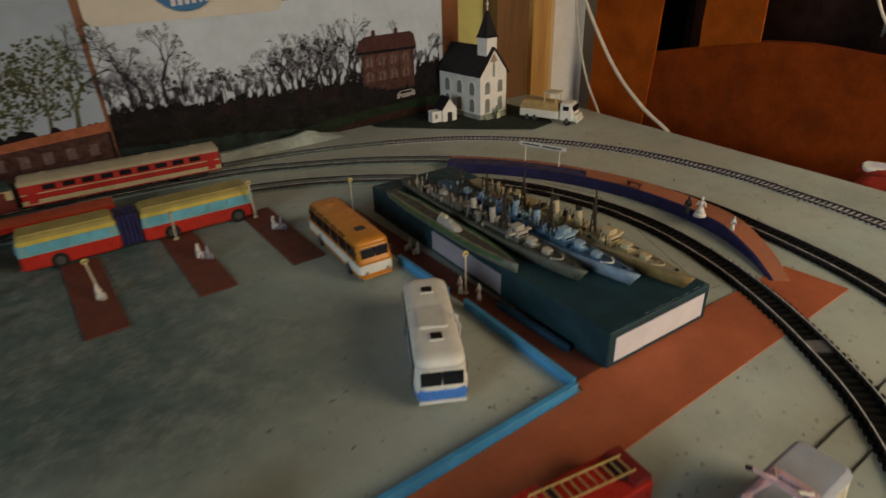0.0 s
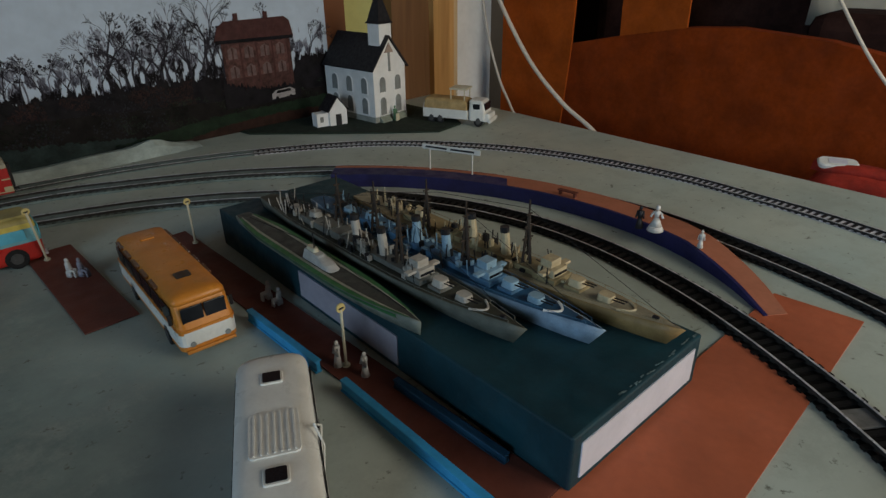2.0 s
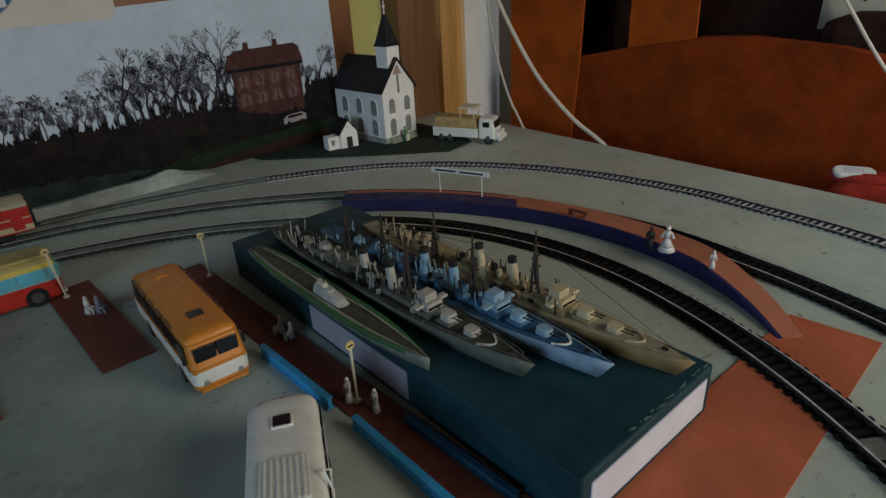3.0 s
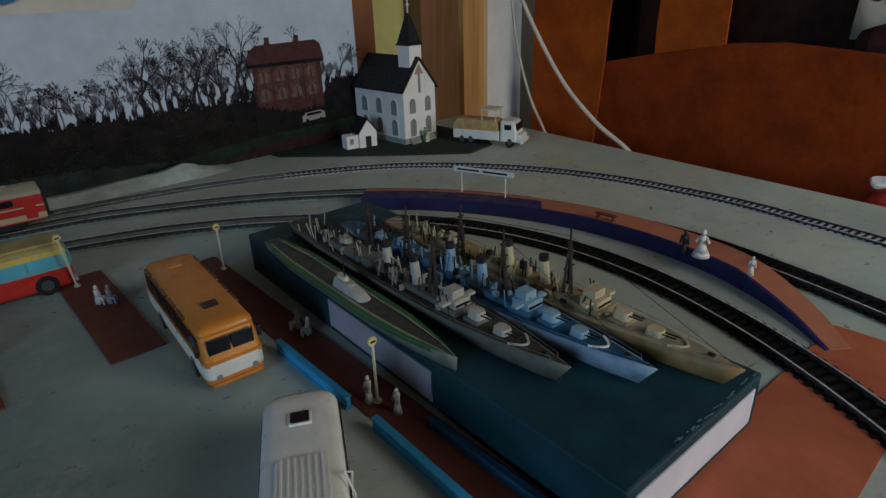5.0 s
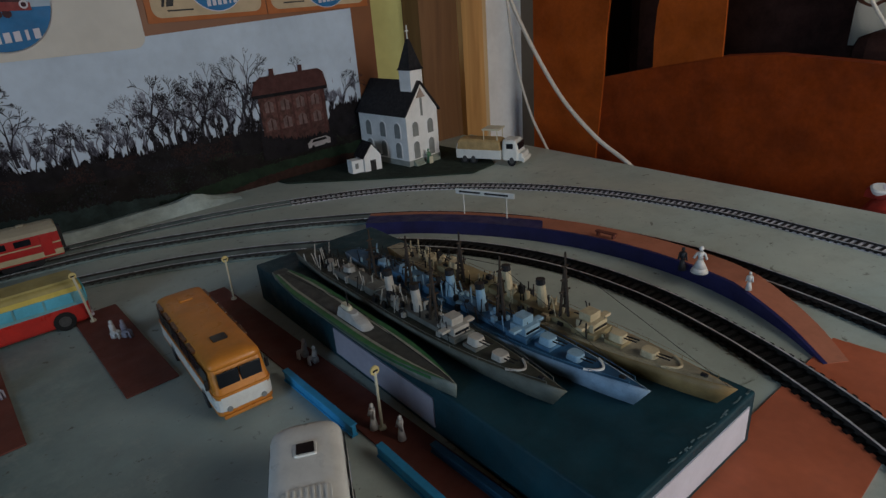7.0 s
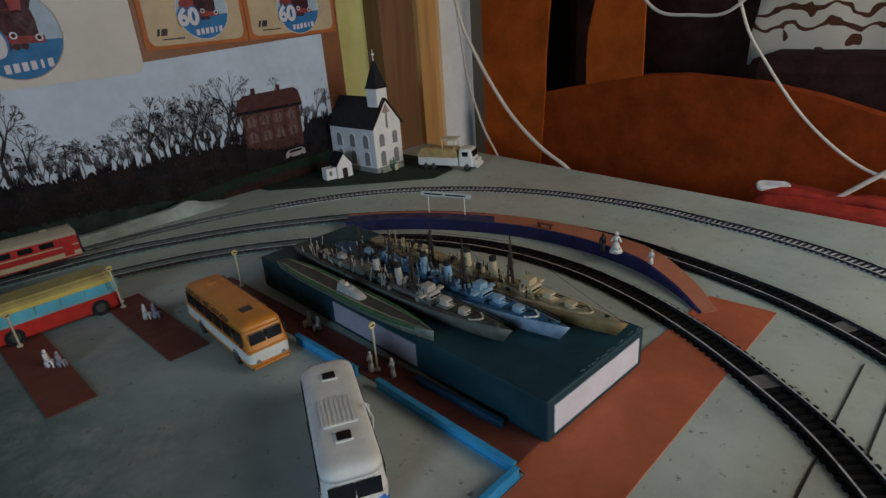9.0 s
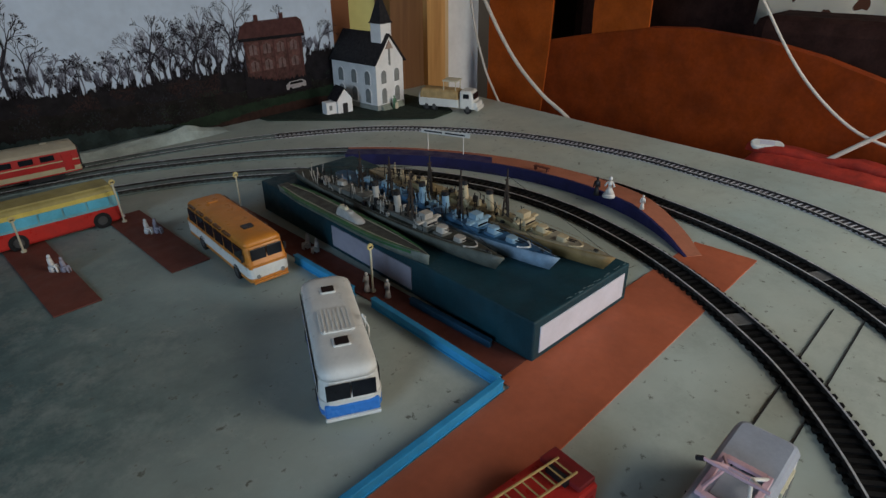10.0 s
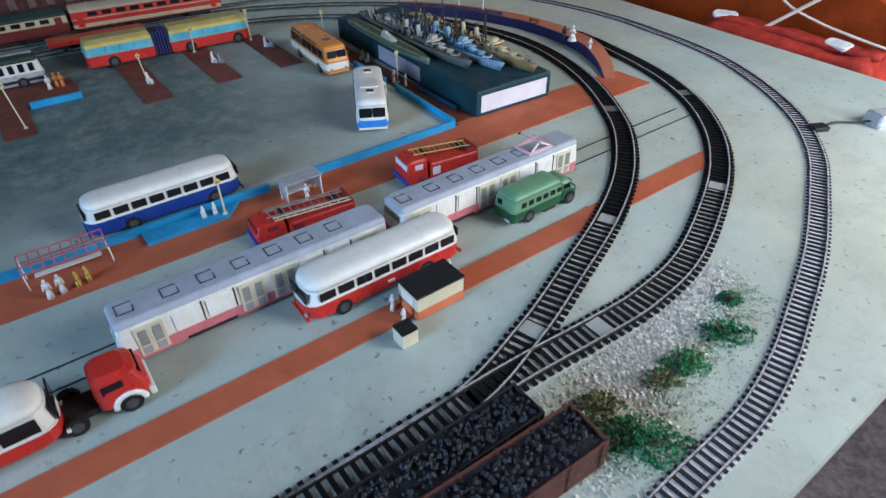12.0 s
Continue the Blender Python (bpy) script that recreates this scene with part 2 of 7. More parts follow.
def add_stack(bm, layers, n=4):
    """Rounded-rectangle rings (z, half length, half width, corner, shift) skinned into one closed body."""
    rows = []
    for lay in layers:
        z, hx, hy, r = lay[:4]
        dx = lay[4] if len(lay) > 4 else 0.0
        rows.append([bm.verts.new((x + dx, y, z)) for x, y in ring(hx, hy, r, n)])
    k = len(rows[0])
    for a, b in zip(rows, rows[1:]):
        for i in range(k):
            bm.faces.new((a[i], a[(i + 1) % k], b[(i + 1) % k], b[i]))
    bm.faces.new(rows[0][::-1])
    bm.faces.new(rows[-1])
    return bm


def stack(layers, n=4):
    return add_stack(bmesh.new(), layers, n)


def add_rod(bm, a, b, r0, r1=None, n=8):
    r1 = r0 if r1 is None else r1
    a, b = Vector(a), Vector(b)
    q = (b - a).to_track_quat("Z", "Y")
    lo = [bm.verts.new(a + q @ Vector((r0 * math.cos(i * math.tau / n), r0 * math.sin(i * math.tau / n), 0))) for i in range(n)]
    hi = [bm.verts.new(b + q @ Vector((r1 * math.cos(i * math.tau / n), r1 * math.sin(i * math.tau / n), 0))) for i in range(n)]
    for i in range(n):
        bm.faces.new((lo[i], lo[(i + 1) % n], hi[(i + 1) % n], hi[i]))
    bm.faces.new(lo[::-1])
    bm.faces.new(hi)
    return bm


def rod(a, b, r0, r1=None, n=8):
    return add_rod(bmesh.new(), a, b, r0, r1, n)


def add_ball(bm, c, rx, ry, rz, u=8, v=6):
    bmesh.ops.create_uvsphere(bm, u_segments=u, v_segments=v, radius=1.0,
                              matrix=Matrix.Translation(c) @ Matrix.Diagonal((rx, ry, rz, 1)))
    return bm


def prism(pts, z0, z1):
    """An upright slab over a plan outline (x, y)."""
    bm = bmesh.new()
    lo = [bm.verts.new((x, y, z0)) for x, y in pts]
    hi = [bm.verts.new((x, y, z1)) for x, y in pts]
    k = len(pts)
    for i in range(k):
        bm.faces.new((lo[i], lo[(i + 1) % k], hi[(i + 1) % k], hi[i]))
    bm.faces.new(lo[::-1])
    bm.faces.new(hi)
    return bm


def slab_up(pts, y0, y1):
    """A slab whose outline lies in x, z and whose thickness runs from y0 to y1."""
    bm = bmesh.new()
    lo = [bm.verts.new((x, y0, z)) for x, z in pts]
    hi = [bm.verts.new((x, y1, z)) for x, z in pts]
    k = len(pts)
    for i in range(k):
        bm.faces.new((lo[i], lo[(i + 1) % k], hi[(i + 1) % k], hi[i]))
    bm.faces.new(lo[::-1])
    bm.faces.new(hi)
    return bm


def spline(pts, step=0.01):
    """A smooth line through plan points, in even steps."""
    p = [Vector(q) for q in pts]
    p = [p[0] * 2 - p[1], *p, p[-1] * 2 - p[-2]]
    dense = []
    for i in range(1, len(p) - 2):
        for k in range(24):
            t = k / 24
            a, b, c, d = p[i - 1], p[i], p[i + 1], p[i + 2]
            dense.append(0.5 * (2 * b + (c - a) * t + (2 * a - 5 * b + 4 * c - d) * t * t + (3 * b - a - 3 * c + d) * t ** 3))
    dense.append(p[-2])
    out, left = [dense[0]], step
    for a, b in zip(dense, dense[1:]):
        seg = (b - a).length
        while seg >= left and seg > 0:
            a = a + (b - a) * (left / seg)
            seg = (b - a).length
            out.append(a)
            left = step
        left -= seg
    return out


def tube(pts, r, n=8):
    bm = bmesh.new()
    rows = []
    for i, p in enumerate(pts):
        t = (pts[min(i + 1, len(pts) - 1)] - pts[max(i - 1, 0)]).normalized()
        side = t.cross(Vector((0.31, 0.2, 0.93))).normalized()
        up = side.cross(t)
        rows.append([bm.verts.new(p + r * (side * math.cos(k * math.tau / n) + up * math.sin(k * math.tau / n))) for k in range(n)])
    for a, b in zip(rows, rows[1:]):
        for k in range(n):
            bm.faces.new((a[k], a[(k + 1) % n], b[(k + 1) % n], b[k]))
    bm.faces.new(rows[0][::-1])
    bm.faces.new(rows[-1])
    return bm


def ribbon(line, off0, off1, z0, z1):
    """A flat bar that follows a plan line between two sideways offsets."""
    bm = bmesh.new()
    rows = []
    for i, p in enumerate(line):
        t = (line[min(i + 1, len(line) - 1)] - line[max(i - 1, 0)]).normalized()
        nrm = Vector((-t.y, t.x))
        a, b = p + nrm * off0, p + nrm * off1
        rows.append([bm.verts.new((a.x, a.y, z0)), bm.verts.new((b.x, b.y, z0)), bm.verts.new((b.x, b.y, z1)), bm.verts.new((a.x, a.y, z1))])
    for a, b in zip(rows, rows[1:]):
        for k in range(4):
            bm.faces.new((a[k], a[(k + 1) % 4], b[(k + 1) % 4], b[k]))
    bm.faces.new(rows[0][::-1])
    bm.faces.new(rows[-1])
    return bm


def smooth(ob):
    for p in ob.data.polygons:
        p.use_smooth = True
    return ob


# ---- room ----
PLASTER = mat("room_plaster", (0.16, 0.14, 0.12), 0.8, 0.08, 4, 0.2)
CARPET = mat("floor_carpet", (0.20, 0.17, 0.165), 0.95, 0.35, 60, 0.6)
ORBOARD = wood("orange_board", (0.16, 0.05, 0.015), (0.24, 0.085, 0.025), (6, 30, 6))
PINE = wood("pine_frame", (0.46, 0.23, 0.075), (0.66, 0.37, 0.13), (40, 40, 3))
BROWNWOOD = wood("brown_post", (0.13, 0.060, 0.024), (0.22, 0.105, 0.042), (40, 40, 3))
LIME = mat("yellow_green_wall", (0.55, 0.52, 0.20), 0.8, 0.1, 8, 0.2)
WALLWHITE = mat("white_paint", (0.84, 0.85, 0.85), 0.7, 0.08, 12, 0.2)
FLOORZ, CEIL = -0.74, 1.75


def wall(name, s0, s1, d0, d1, z0, z1, material, label):
    return tagged(part(name, box(s0, s1, d0, d1, z0, z1), material, None, label, place(0, 0)), "", "wall", kind="structure")


tagged(part("floor", box(-1.7, 1.6, -1.0, 1.0, FLOORZ - 0.05, FLOORZ), CARPET, None, "grey-brown carpeted room floor", place(0, 0)), "", "floor", kind="structure")
tagged(part("ceiling", box(-1.7, 1.6, -1.0, 1.0, CEIL, CEIL + 0.05), PLASTER, None, "plain plastered room ceiling", place(0, 0)), "", "ceiling", kind="structure")
wall("wall_north", -1.7, 1.6, 0.90, 1.0, FLOORZ, CEIL, PLASTER, "plain plastered wall behind the railway table")
# the west wall and the south wall have one window opening each
wall("wall_west_low", -1.7, -1.6, -0.9, 0.9, FLOORZ, 0.17, PLASTER, "plastered side wall under the window")
wall("wall_west_high", -1.7, -1.6, -0.9, 0.9, 0.99, CEIL, PLASTER, "plastered side wall over the window")
wall("wall_west_left", -1.7, -1.6, 0.08, 0.9, 0.17, 0.99, PLASTER, "plastered side wall beside the window")
wall("wall_west_right", -1.7, -1.6, -0.9, -0.56, 0.17, 0.99, PLASTER, "plastered side wall beside the window")
wall("wall_east", 1.5, 1.6, -0.9, 0.9, FLOORZ, CEIL, PLASTER, "plain plastered side wall behind the sofa")
wall("wall_south_low", -1.6, 1.5, -0.78, -0.68, FLOORZ, 0.07, PLASTER, "plastered wall under the window")
wall("wall_south_high", -1.6, 1.5, -0.78, -0.68, 1.10, CEIL, PLASTER, "plastered wall over the window")
wall("wall_south_left", -1.6, 0.48, -0.78, -0.68, 0.07, 1.10, PLASTER, "plastered wall beside the window")
wall("wall_south_right", 1.12, 1.5, -0.78, -0.68, 0.07, 1.10, PLASTER, "plastered wall beside the window")
# boards and posts in the corner behind the church
wall("panel_orange", -1.3, 0.722, 0.852, 0.90, FLOORZ, 0.9, ORBOARD, "orange-brown wooden panel behind the posters")
wall("panel_lime", 0.722, 0.800, 0.872, 0.90, FLOORZ, 0.9, LIME, "yellow-green painted strip of wall")
wall("post_brown", 0.790, 0.862, 0.835, 0.90, FLOORZ, 0.9, BROWNWOOD, "brown wooden post beside the window frame")
wall("frame_pine", 0.862, 0.905, 0.825, 0.90, FLOORZ, 0.9, PINE, "light pine window frame upright with a knot")
wall("trim_pale", 0.906, 0.914, 0.826, 0.90, FLOORZ, 0.9, wood("pale_pine", (0.52, 0.36, 0.19), (0.68, 0.50, 0.29), (40, 40, 3)), "narrow pale pine trim strip")
wall("reveal_white", 0.916, 1.02, 0.850, 0.90, FLOORZ, 0.9, WALLWHITE, "white painted window reveal")

# ---- table ----
tab = [(-1.3, -0.1895), (0.806, -0.1895), (0.871, 0.850), (-1.3, 0.850)]
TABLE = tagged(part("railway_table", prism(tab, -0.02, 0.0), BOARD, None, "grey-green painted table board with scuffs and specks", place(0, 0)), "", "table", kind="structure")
for s, d in ((-1.2, -0.1), (0.7, -0.1), (-1.2, 0.75), (0.75, 0.75)):
    part("table_leg", box(s - 0.025, s + 0.025, d - 0.025, d + 0.025, FLOORZ, -0.02, 0.003), BROWNWOOD, TABLE)


def strip(name, s0, s1, d0, d1, material, label, z=0.0012, turn=0.0):
    return tagged(part(name, box(s0, s1, d0, d1, 0.0002, z, 0.0003), material, None, label, place(0, 0, 0, turn)), "", "path", kind="structure")


tagged(part("path_wide", prism([(-0.95, 0.183), (0.592, 0.183), (0.590, 0.232), (0.46, 0.238), (0.341, 0.238), (0.341, 0.230), (-0.95, 0.228)], 0.0002, 0.0012), PATHRED, None, "orange-red paved path of painted card", place(0, 0)), "", "path", kind="structure")
strip("path_narrow", -0.95, 0.515, 0.0255, 0.0460, PATHRED, "narrow orange-red paved path beside the tram line")
strip("platform_strip", 0.3445, 0.368, 0.2384, 0.60, MATRED, "dark red bus platform beside the blue box")
MATROWS = ((0.265, 0.296, 0.499, 0.640), (0.183, 0.214, 0.497, 0.632), (0.097, 0.128, 0.488, 0.63), (-0.042, -0.012, 0.478, 0.60))
for s0, s1, d0, d1 in MATROWS:
    tagged(part("bus_bay", box(s0, s1, d0, d1, 0.0002, 0.0013, 0.0004), MATRED, None, "dark red bus platform card", place(0, 0)), "", "platform", "bus bays", "structure")
strip("station_apron", -0.30, 0.045, 0.556, 0.63, MATRED, "dark red station platform behind the fence")


NAVYTEAL = mat("kerb_teal", (0.012, 0.06, 0.11), 0.5, 0.2, 60, 0.1)


def fence(s0, d0, s1, d1, h=0.0068, paint=BLUE):
    a, b = at(s0, d0), at(s1, d1)
    ang = math.degrees(math.atan2(b.y - a.y, b.x - a.x))
    L = (b - a).length
    f = thing("fence", pose(a.x, a.y, 0, 0, 0, ang), "low bright blue card fence round the bus station", "fence", "blue fences")
    part("board", box(0, L, -0.0012, 0.0012, 0.0003, h, 0.0004), paint, f)
    part("rail", box(0, L, -0.0021, 0.0021, h, h + 0.0009, 0.0004), paint, f)
    part("base", box(0, L, -0.0020, 0.0020, 0.0003, 0.0016, 0.0004), paint, f)
    return f


fence(0.337, 0.2330, 0.165, 0.2325)
fence(0.132, 0.2320, -0.90, 0.2300)
fence(0.3375, 0.2352, 0.342, 0.352)
fence(0.341, 0.372, 0.341, 0.445, 0.0070)
tagged(fence(0.362, 0.262, 0.362, 0.335, 0.005, NAVYTEAL), "low dark teal kerb board on the bus platform")
fence(0.045, 0.552, -0.008, 0.552)
fence(-0.046, 0.552, -0.30, 0.552)
tagged(part("waiting_platform", prism([(0.103, 0.2285), (0.088, 0.2115), (0.024, 0.2115), (0.024, 0.2285)], 0.0003, 0.0042), BLUE, None, "bright blue raised waiting platform beside the fence", place(0, 0)), "", "platform")


# ---- tracks ----
def sleeper_mesh(length, width, height, material):
    bm = box(-width / 2, width / 2, -length / 2, length / 2, 0.0, height)
    me = bpy.data.meshes.new("sleeper")
    bm.to_mesh(me)
    bm.free()
    me.materials.append(material)
    return me


def track(name, pts, gauge, sleeper, pitch, label, bed=None, tie=SLEEPER, tie_share=0.50, bed_mat=BED, bed_top=0.0013, tie_h=0.0016, top=0.0047, dust=()):
    """Two rails with dark webs and worn bright heads; the bed and the dust lie between pairs of plan points."""
    line = spline([Vector(p) for p in pts], 0.006)
    t = thing(name, Matrix.Identity(4), label, "track", kind="structure")

    def between(a, b):
        i, j = (min(range(len(line)), key=lambda k: (line[k] - Vector(q)).length) for q in (a, b))
        return line[i:j + 1]

    for side in (-1, 1):
        mid = side * gauge / 2
        r = part("rail", ribbon(line, mid - 0.0004, mid + 0.0004, 0.0010, top - 0.0003), RAILDARK, t)
        part("rail_head", ribbon(line, mid - 0.00055, mid + 0.00055, top - 0.0003, top), RAIL, r, "worn bright rail head")
        part("rail_foot", ribbon(line, mid - 0.0008, mid + 0.0008, 0.0010, 0.0020), RAILDARK, r)
    if bed:
        part("track_bed", ribbon(between(*bed), -gauge * 0.70, gauge * 0.70, 0.0002, bed_top), bed_mat, t)
    for a, b, material, dust_top in dust:
        part("ballast_dust", ribbon(between(a, b), -gauge / 2 + 0.0009, gauge / 2 - 0.0009, 0.0003, dust_top), material, t, "dusty ballast round the sleepers")
        for side in (-1, 1):
            e0, e1 = sorted((side * (gauge / 2 + 0.0009), side * (sleeper / 2 + 0.0004)))
            part("ballast_edge", ribbon(between(a, b), e0, e1, 0.0003, dust_top - 0.0003), material, t)
    me = sleeper_mesh(sleeper, pitch * tie_share, tie_h, tie)
    TRACKS.append((t, me, spline([Vector(p) for p in pts], pitch)))
    return t, line


TRACKS = []
LEAD = [at(s, -0.051).xy for s in (-0.75, -0.5, -0.25, 0.0, 0.12)]
INNER = LEAD[3:] + [Vector(p) for p in ((0.171, 0.092), (0.205, 0.149), (0.246, 0.222), (0.275, 0.293), (0.291, 0.370), (0.291, 0.432), (0.283, 0.497), (0.266, 0.560), (0.236, 0.625), (0.190, 0.683), (0.125, 0.730), (0.048, 0.757), (-0.033, 0.766), (-0.09, 0.764), (-0.155, 0.752), (-0.25, 0.715), (-0.36, 0.645), (-0.50, 0.54), (-0.80, 0.31), (-1.20, -0.003))]
OUTER = LEAD + [Vector(p) for p in ((0.169, 0.066), (0.213, 0.096), (0.255, 0.128), (0.299, 0.177), (0.346, 0.262), (0.371, 0.325), (0.384, 0.385), (0.386, 0.452), (0.374, 0.518), (0.355, 0.570), (0.331, 0.620), (0.300, 0.674), (0.248, 0.731), (0.180, 0.785), (0.110, 0.816), (0.035, 0.831), (-0.071, 0.832), (-0.165, 0.816), (-0.24, 0.792), (-0.36, 0.72), (-0.50, 0.61), (-0.80, 0.38), (-1.02, 0.208), (-1.24, 0.036))]
TTLINE = [at(q, -0.157).xy for q in (-0.7, -0.4, -0.15, 0.05, 0.13)] + [Vector(p) for p in ((0.239, -0.010), (0.288, 0.032), (0.323, 0.073), (0.350, 0.113), (0.394, 0.183), (0.436, 0.266), (0.466, 0.335), (0.483, 0.411), (0.483, 0.491), (0.469, 0.575), (0.442, 0.642), (0.410, 0.697), (0.365, 0.765), (0.283, 0.844), (0.199, 0.893), (0.110, 0.920), (0.038, 0.925), (-0.055, 0.911), (-0.14, 0.886), (-0.24, 0.838), (-0.36, 0.757), (-0.52, 0.635), (-0.80, 0.415), (-1.20, 0.103))]
DUST = mat("board_dust", (0.17, 0.215, 0.20), 0.85, 0.22, 60, 0.4, dirt=0.25)
PALEDUST = mat("pale_dust", (0.56, 0.57, 0.55), 0.85, 0.22, 60, 0.4, dirt=0.25)
PALEBED = mat("pale_bed", (0.76, 0.75, 0.80), 0.8, 0.22, 70, 0.3, dirt=0.25)
track("track_inner", INNER, 0.0165, 0.0262, 0.0066, "inner model railway loop with dark sleepers", bed=((0.249, 0.228), (0.060, 0.755)), tie_share=0.44, dust=[((0.134, 0.034), (0.243, 0.216), PALEDUST, 0.0010), ((0.060, 0.755), (-1.2, -0.003), DUST, 0.0026)])
_, OUTLINE = track("track_outer", OUTER, 0.0165, 0.0262, 0.0066, "outer model railway loop with dark sleepers", bed=((0.356, 0.283), (0.075, 0.824)), tie_share=0.44, dust=[((-0.6, -0.50), (0.349, 0.268), PALEDUST, 0.0010), ((0.075, 0.824), (-1.24, 0.036), DUST, 0.0026)])
track("track_small", TTLINE, 0.0140, 0.0195, 0.0058, "narrower model railway loop along the table edge", tie=mat("small_sleeper", (0.016, 0.015, 0.017), 0.55, 0.25, 150, 0.2, piece=0.4), top=0.0027, tie_h=0.0008, tie_share=0.40, bed=((-0.45, -0.55), (-1.2, 0.103)), bed_mat=PALEBED, bed_top=0.0005, dust=[((-0.06, 0.910), (-1.2, 0.103), DUST, 0.0018)])

# small plates at the rail joints, tram rails, feeder wire
JOINT = mat("joint_plate", (0.38, 0.38, 0.35), 0.6, 0.1, 80, 0.1, dirt=0.2)
WORNTIE = mat("worn_sleeper", (0.15, 0.15, 0.145), 0.5, 0.3, 200, 0.3, dirt=0.3)
for (x, y, a) in ((0.2465, 0.2215, 62), (0.352, 0.2735, 64), (0.173, 0.096, 55), (0.217, 0.099, 38), (0.2915, 0.434, 90), (0.3840, 0.478, 97)):
    tagged(part("joint_plate", box(-0.0062, 0.0062, -0.0074, 0.0074, 0.0012, 0.0024, 0.0003), WORNTIE if y > 0.4 else JOINT, None, "pale plate between the rails at a joint", pose(x, y, 0, 0, 0, a)), "", "joint plate", "joint plates")
for d in (0.1015, 0.1205):
    tagged(part("tram_rail", box(-0.9, 0.556, d - 0.00038, d + 0.00038, 0.0002, 0.0010), LINE, None, "thin black tram rail laid on the board", place(0, 0)), "", "tram rail", "tram rails")


# ---- the dark blue box with labels ----
book = thing("storage_box", pose(0.145, 0.411, 0, 0, 0, 35.7), "dark teal book-like storage box with white end label", "storage box")
part("cover", box(0, 0.1035, 0, 0.322, 0.0003, 0.0292, 0.0012), TEAL, book)
part("end_label", box(0.006, 0.0975, -0.0006, 0.0002, 0.0050, 0.0236), PAPER, book, "plain white paper label")
part("side_label", box(-0.0008, 0.0002, 0.109, 0.207, 0.0042, 0.0222), mat("side_label_paper", (0.30, 0.29, 0.34), 0.7, 0.08, 60, 0.05), book, "grey-white paper side label")
wear = bmesh.new()
for i in range(30):
    x = 0.1 - 0.075 * random.random() ** 1.6
    y = random.uniform(0.0010, 0.0026)
    add_box(wear, x, x + random.uniform(0.0008, 0.0026), y, y + random.uniform(0.0003, 0.0007), 0.0290, 0.0294)
part("edge_wear", wear, mat("bare_card", (0.13, 0.19, 0.20), 0.8, 0.2, 100), book)


# ---- vehicles ----
def wheel(parent, x, y, r=0.0062, w=0.004):
    side = 1 if y > 0 else -1
    t = part("wheel", rod((x, y - side * w, r), (x, y, r), r, n=14), TYRE, parent)
    part("rim", rod((x, y - side * 0.0005, r), (x, y + side * 0.0005, r), r * 0.55, n=10), RIM, t)


def pane_row(parent, x0, x1, y, z0, z1, n, gap, material, name="window"):
    w = (x1 - x0 - gap * (n - 1)) / n
    for i in range(n):
        a = x0 + i * (w + gap)
        part(name, box(a, a + w, min(y, y * 0.97), max(y, y * 0.97), z0, z1, 0.0004), material, parent)


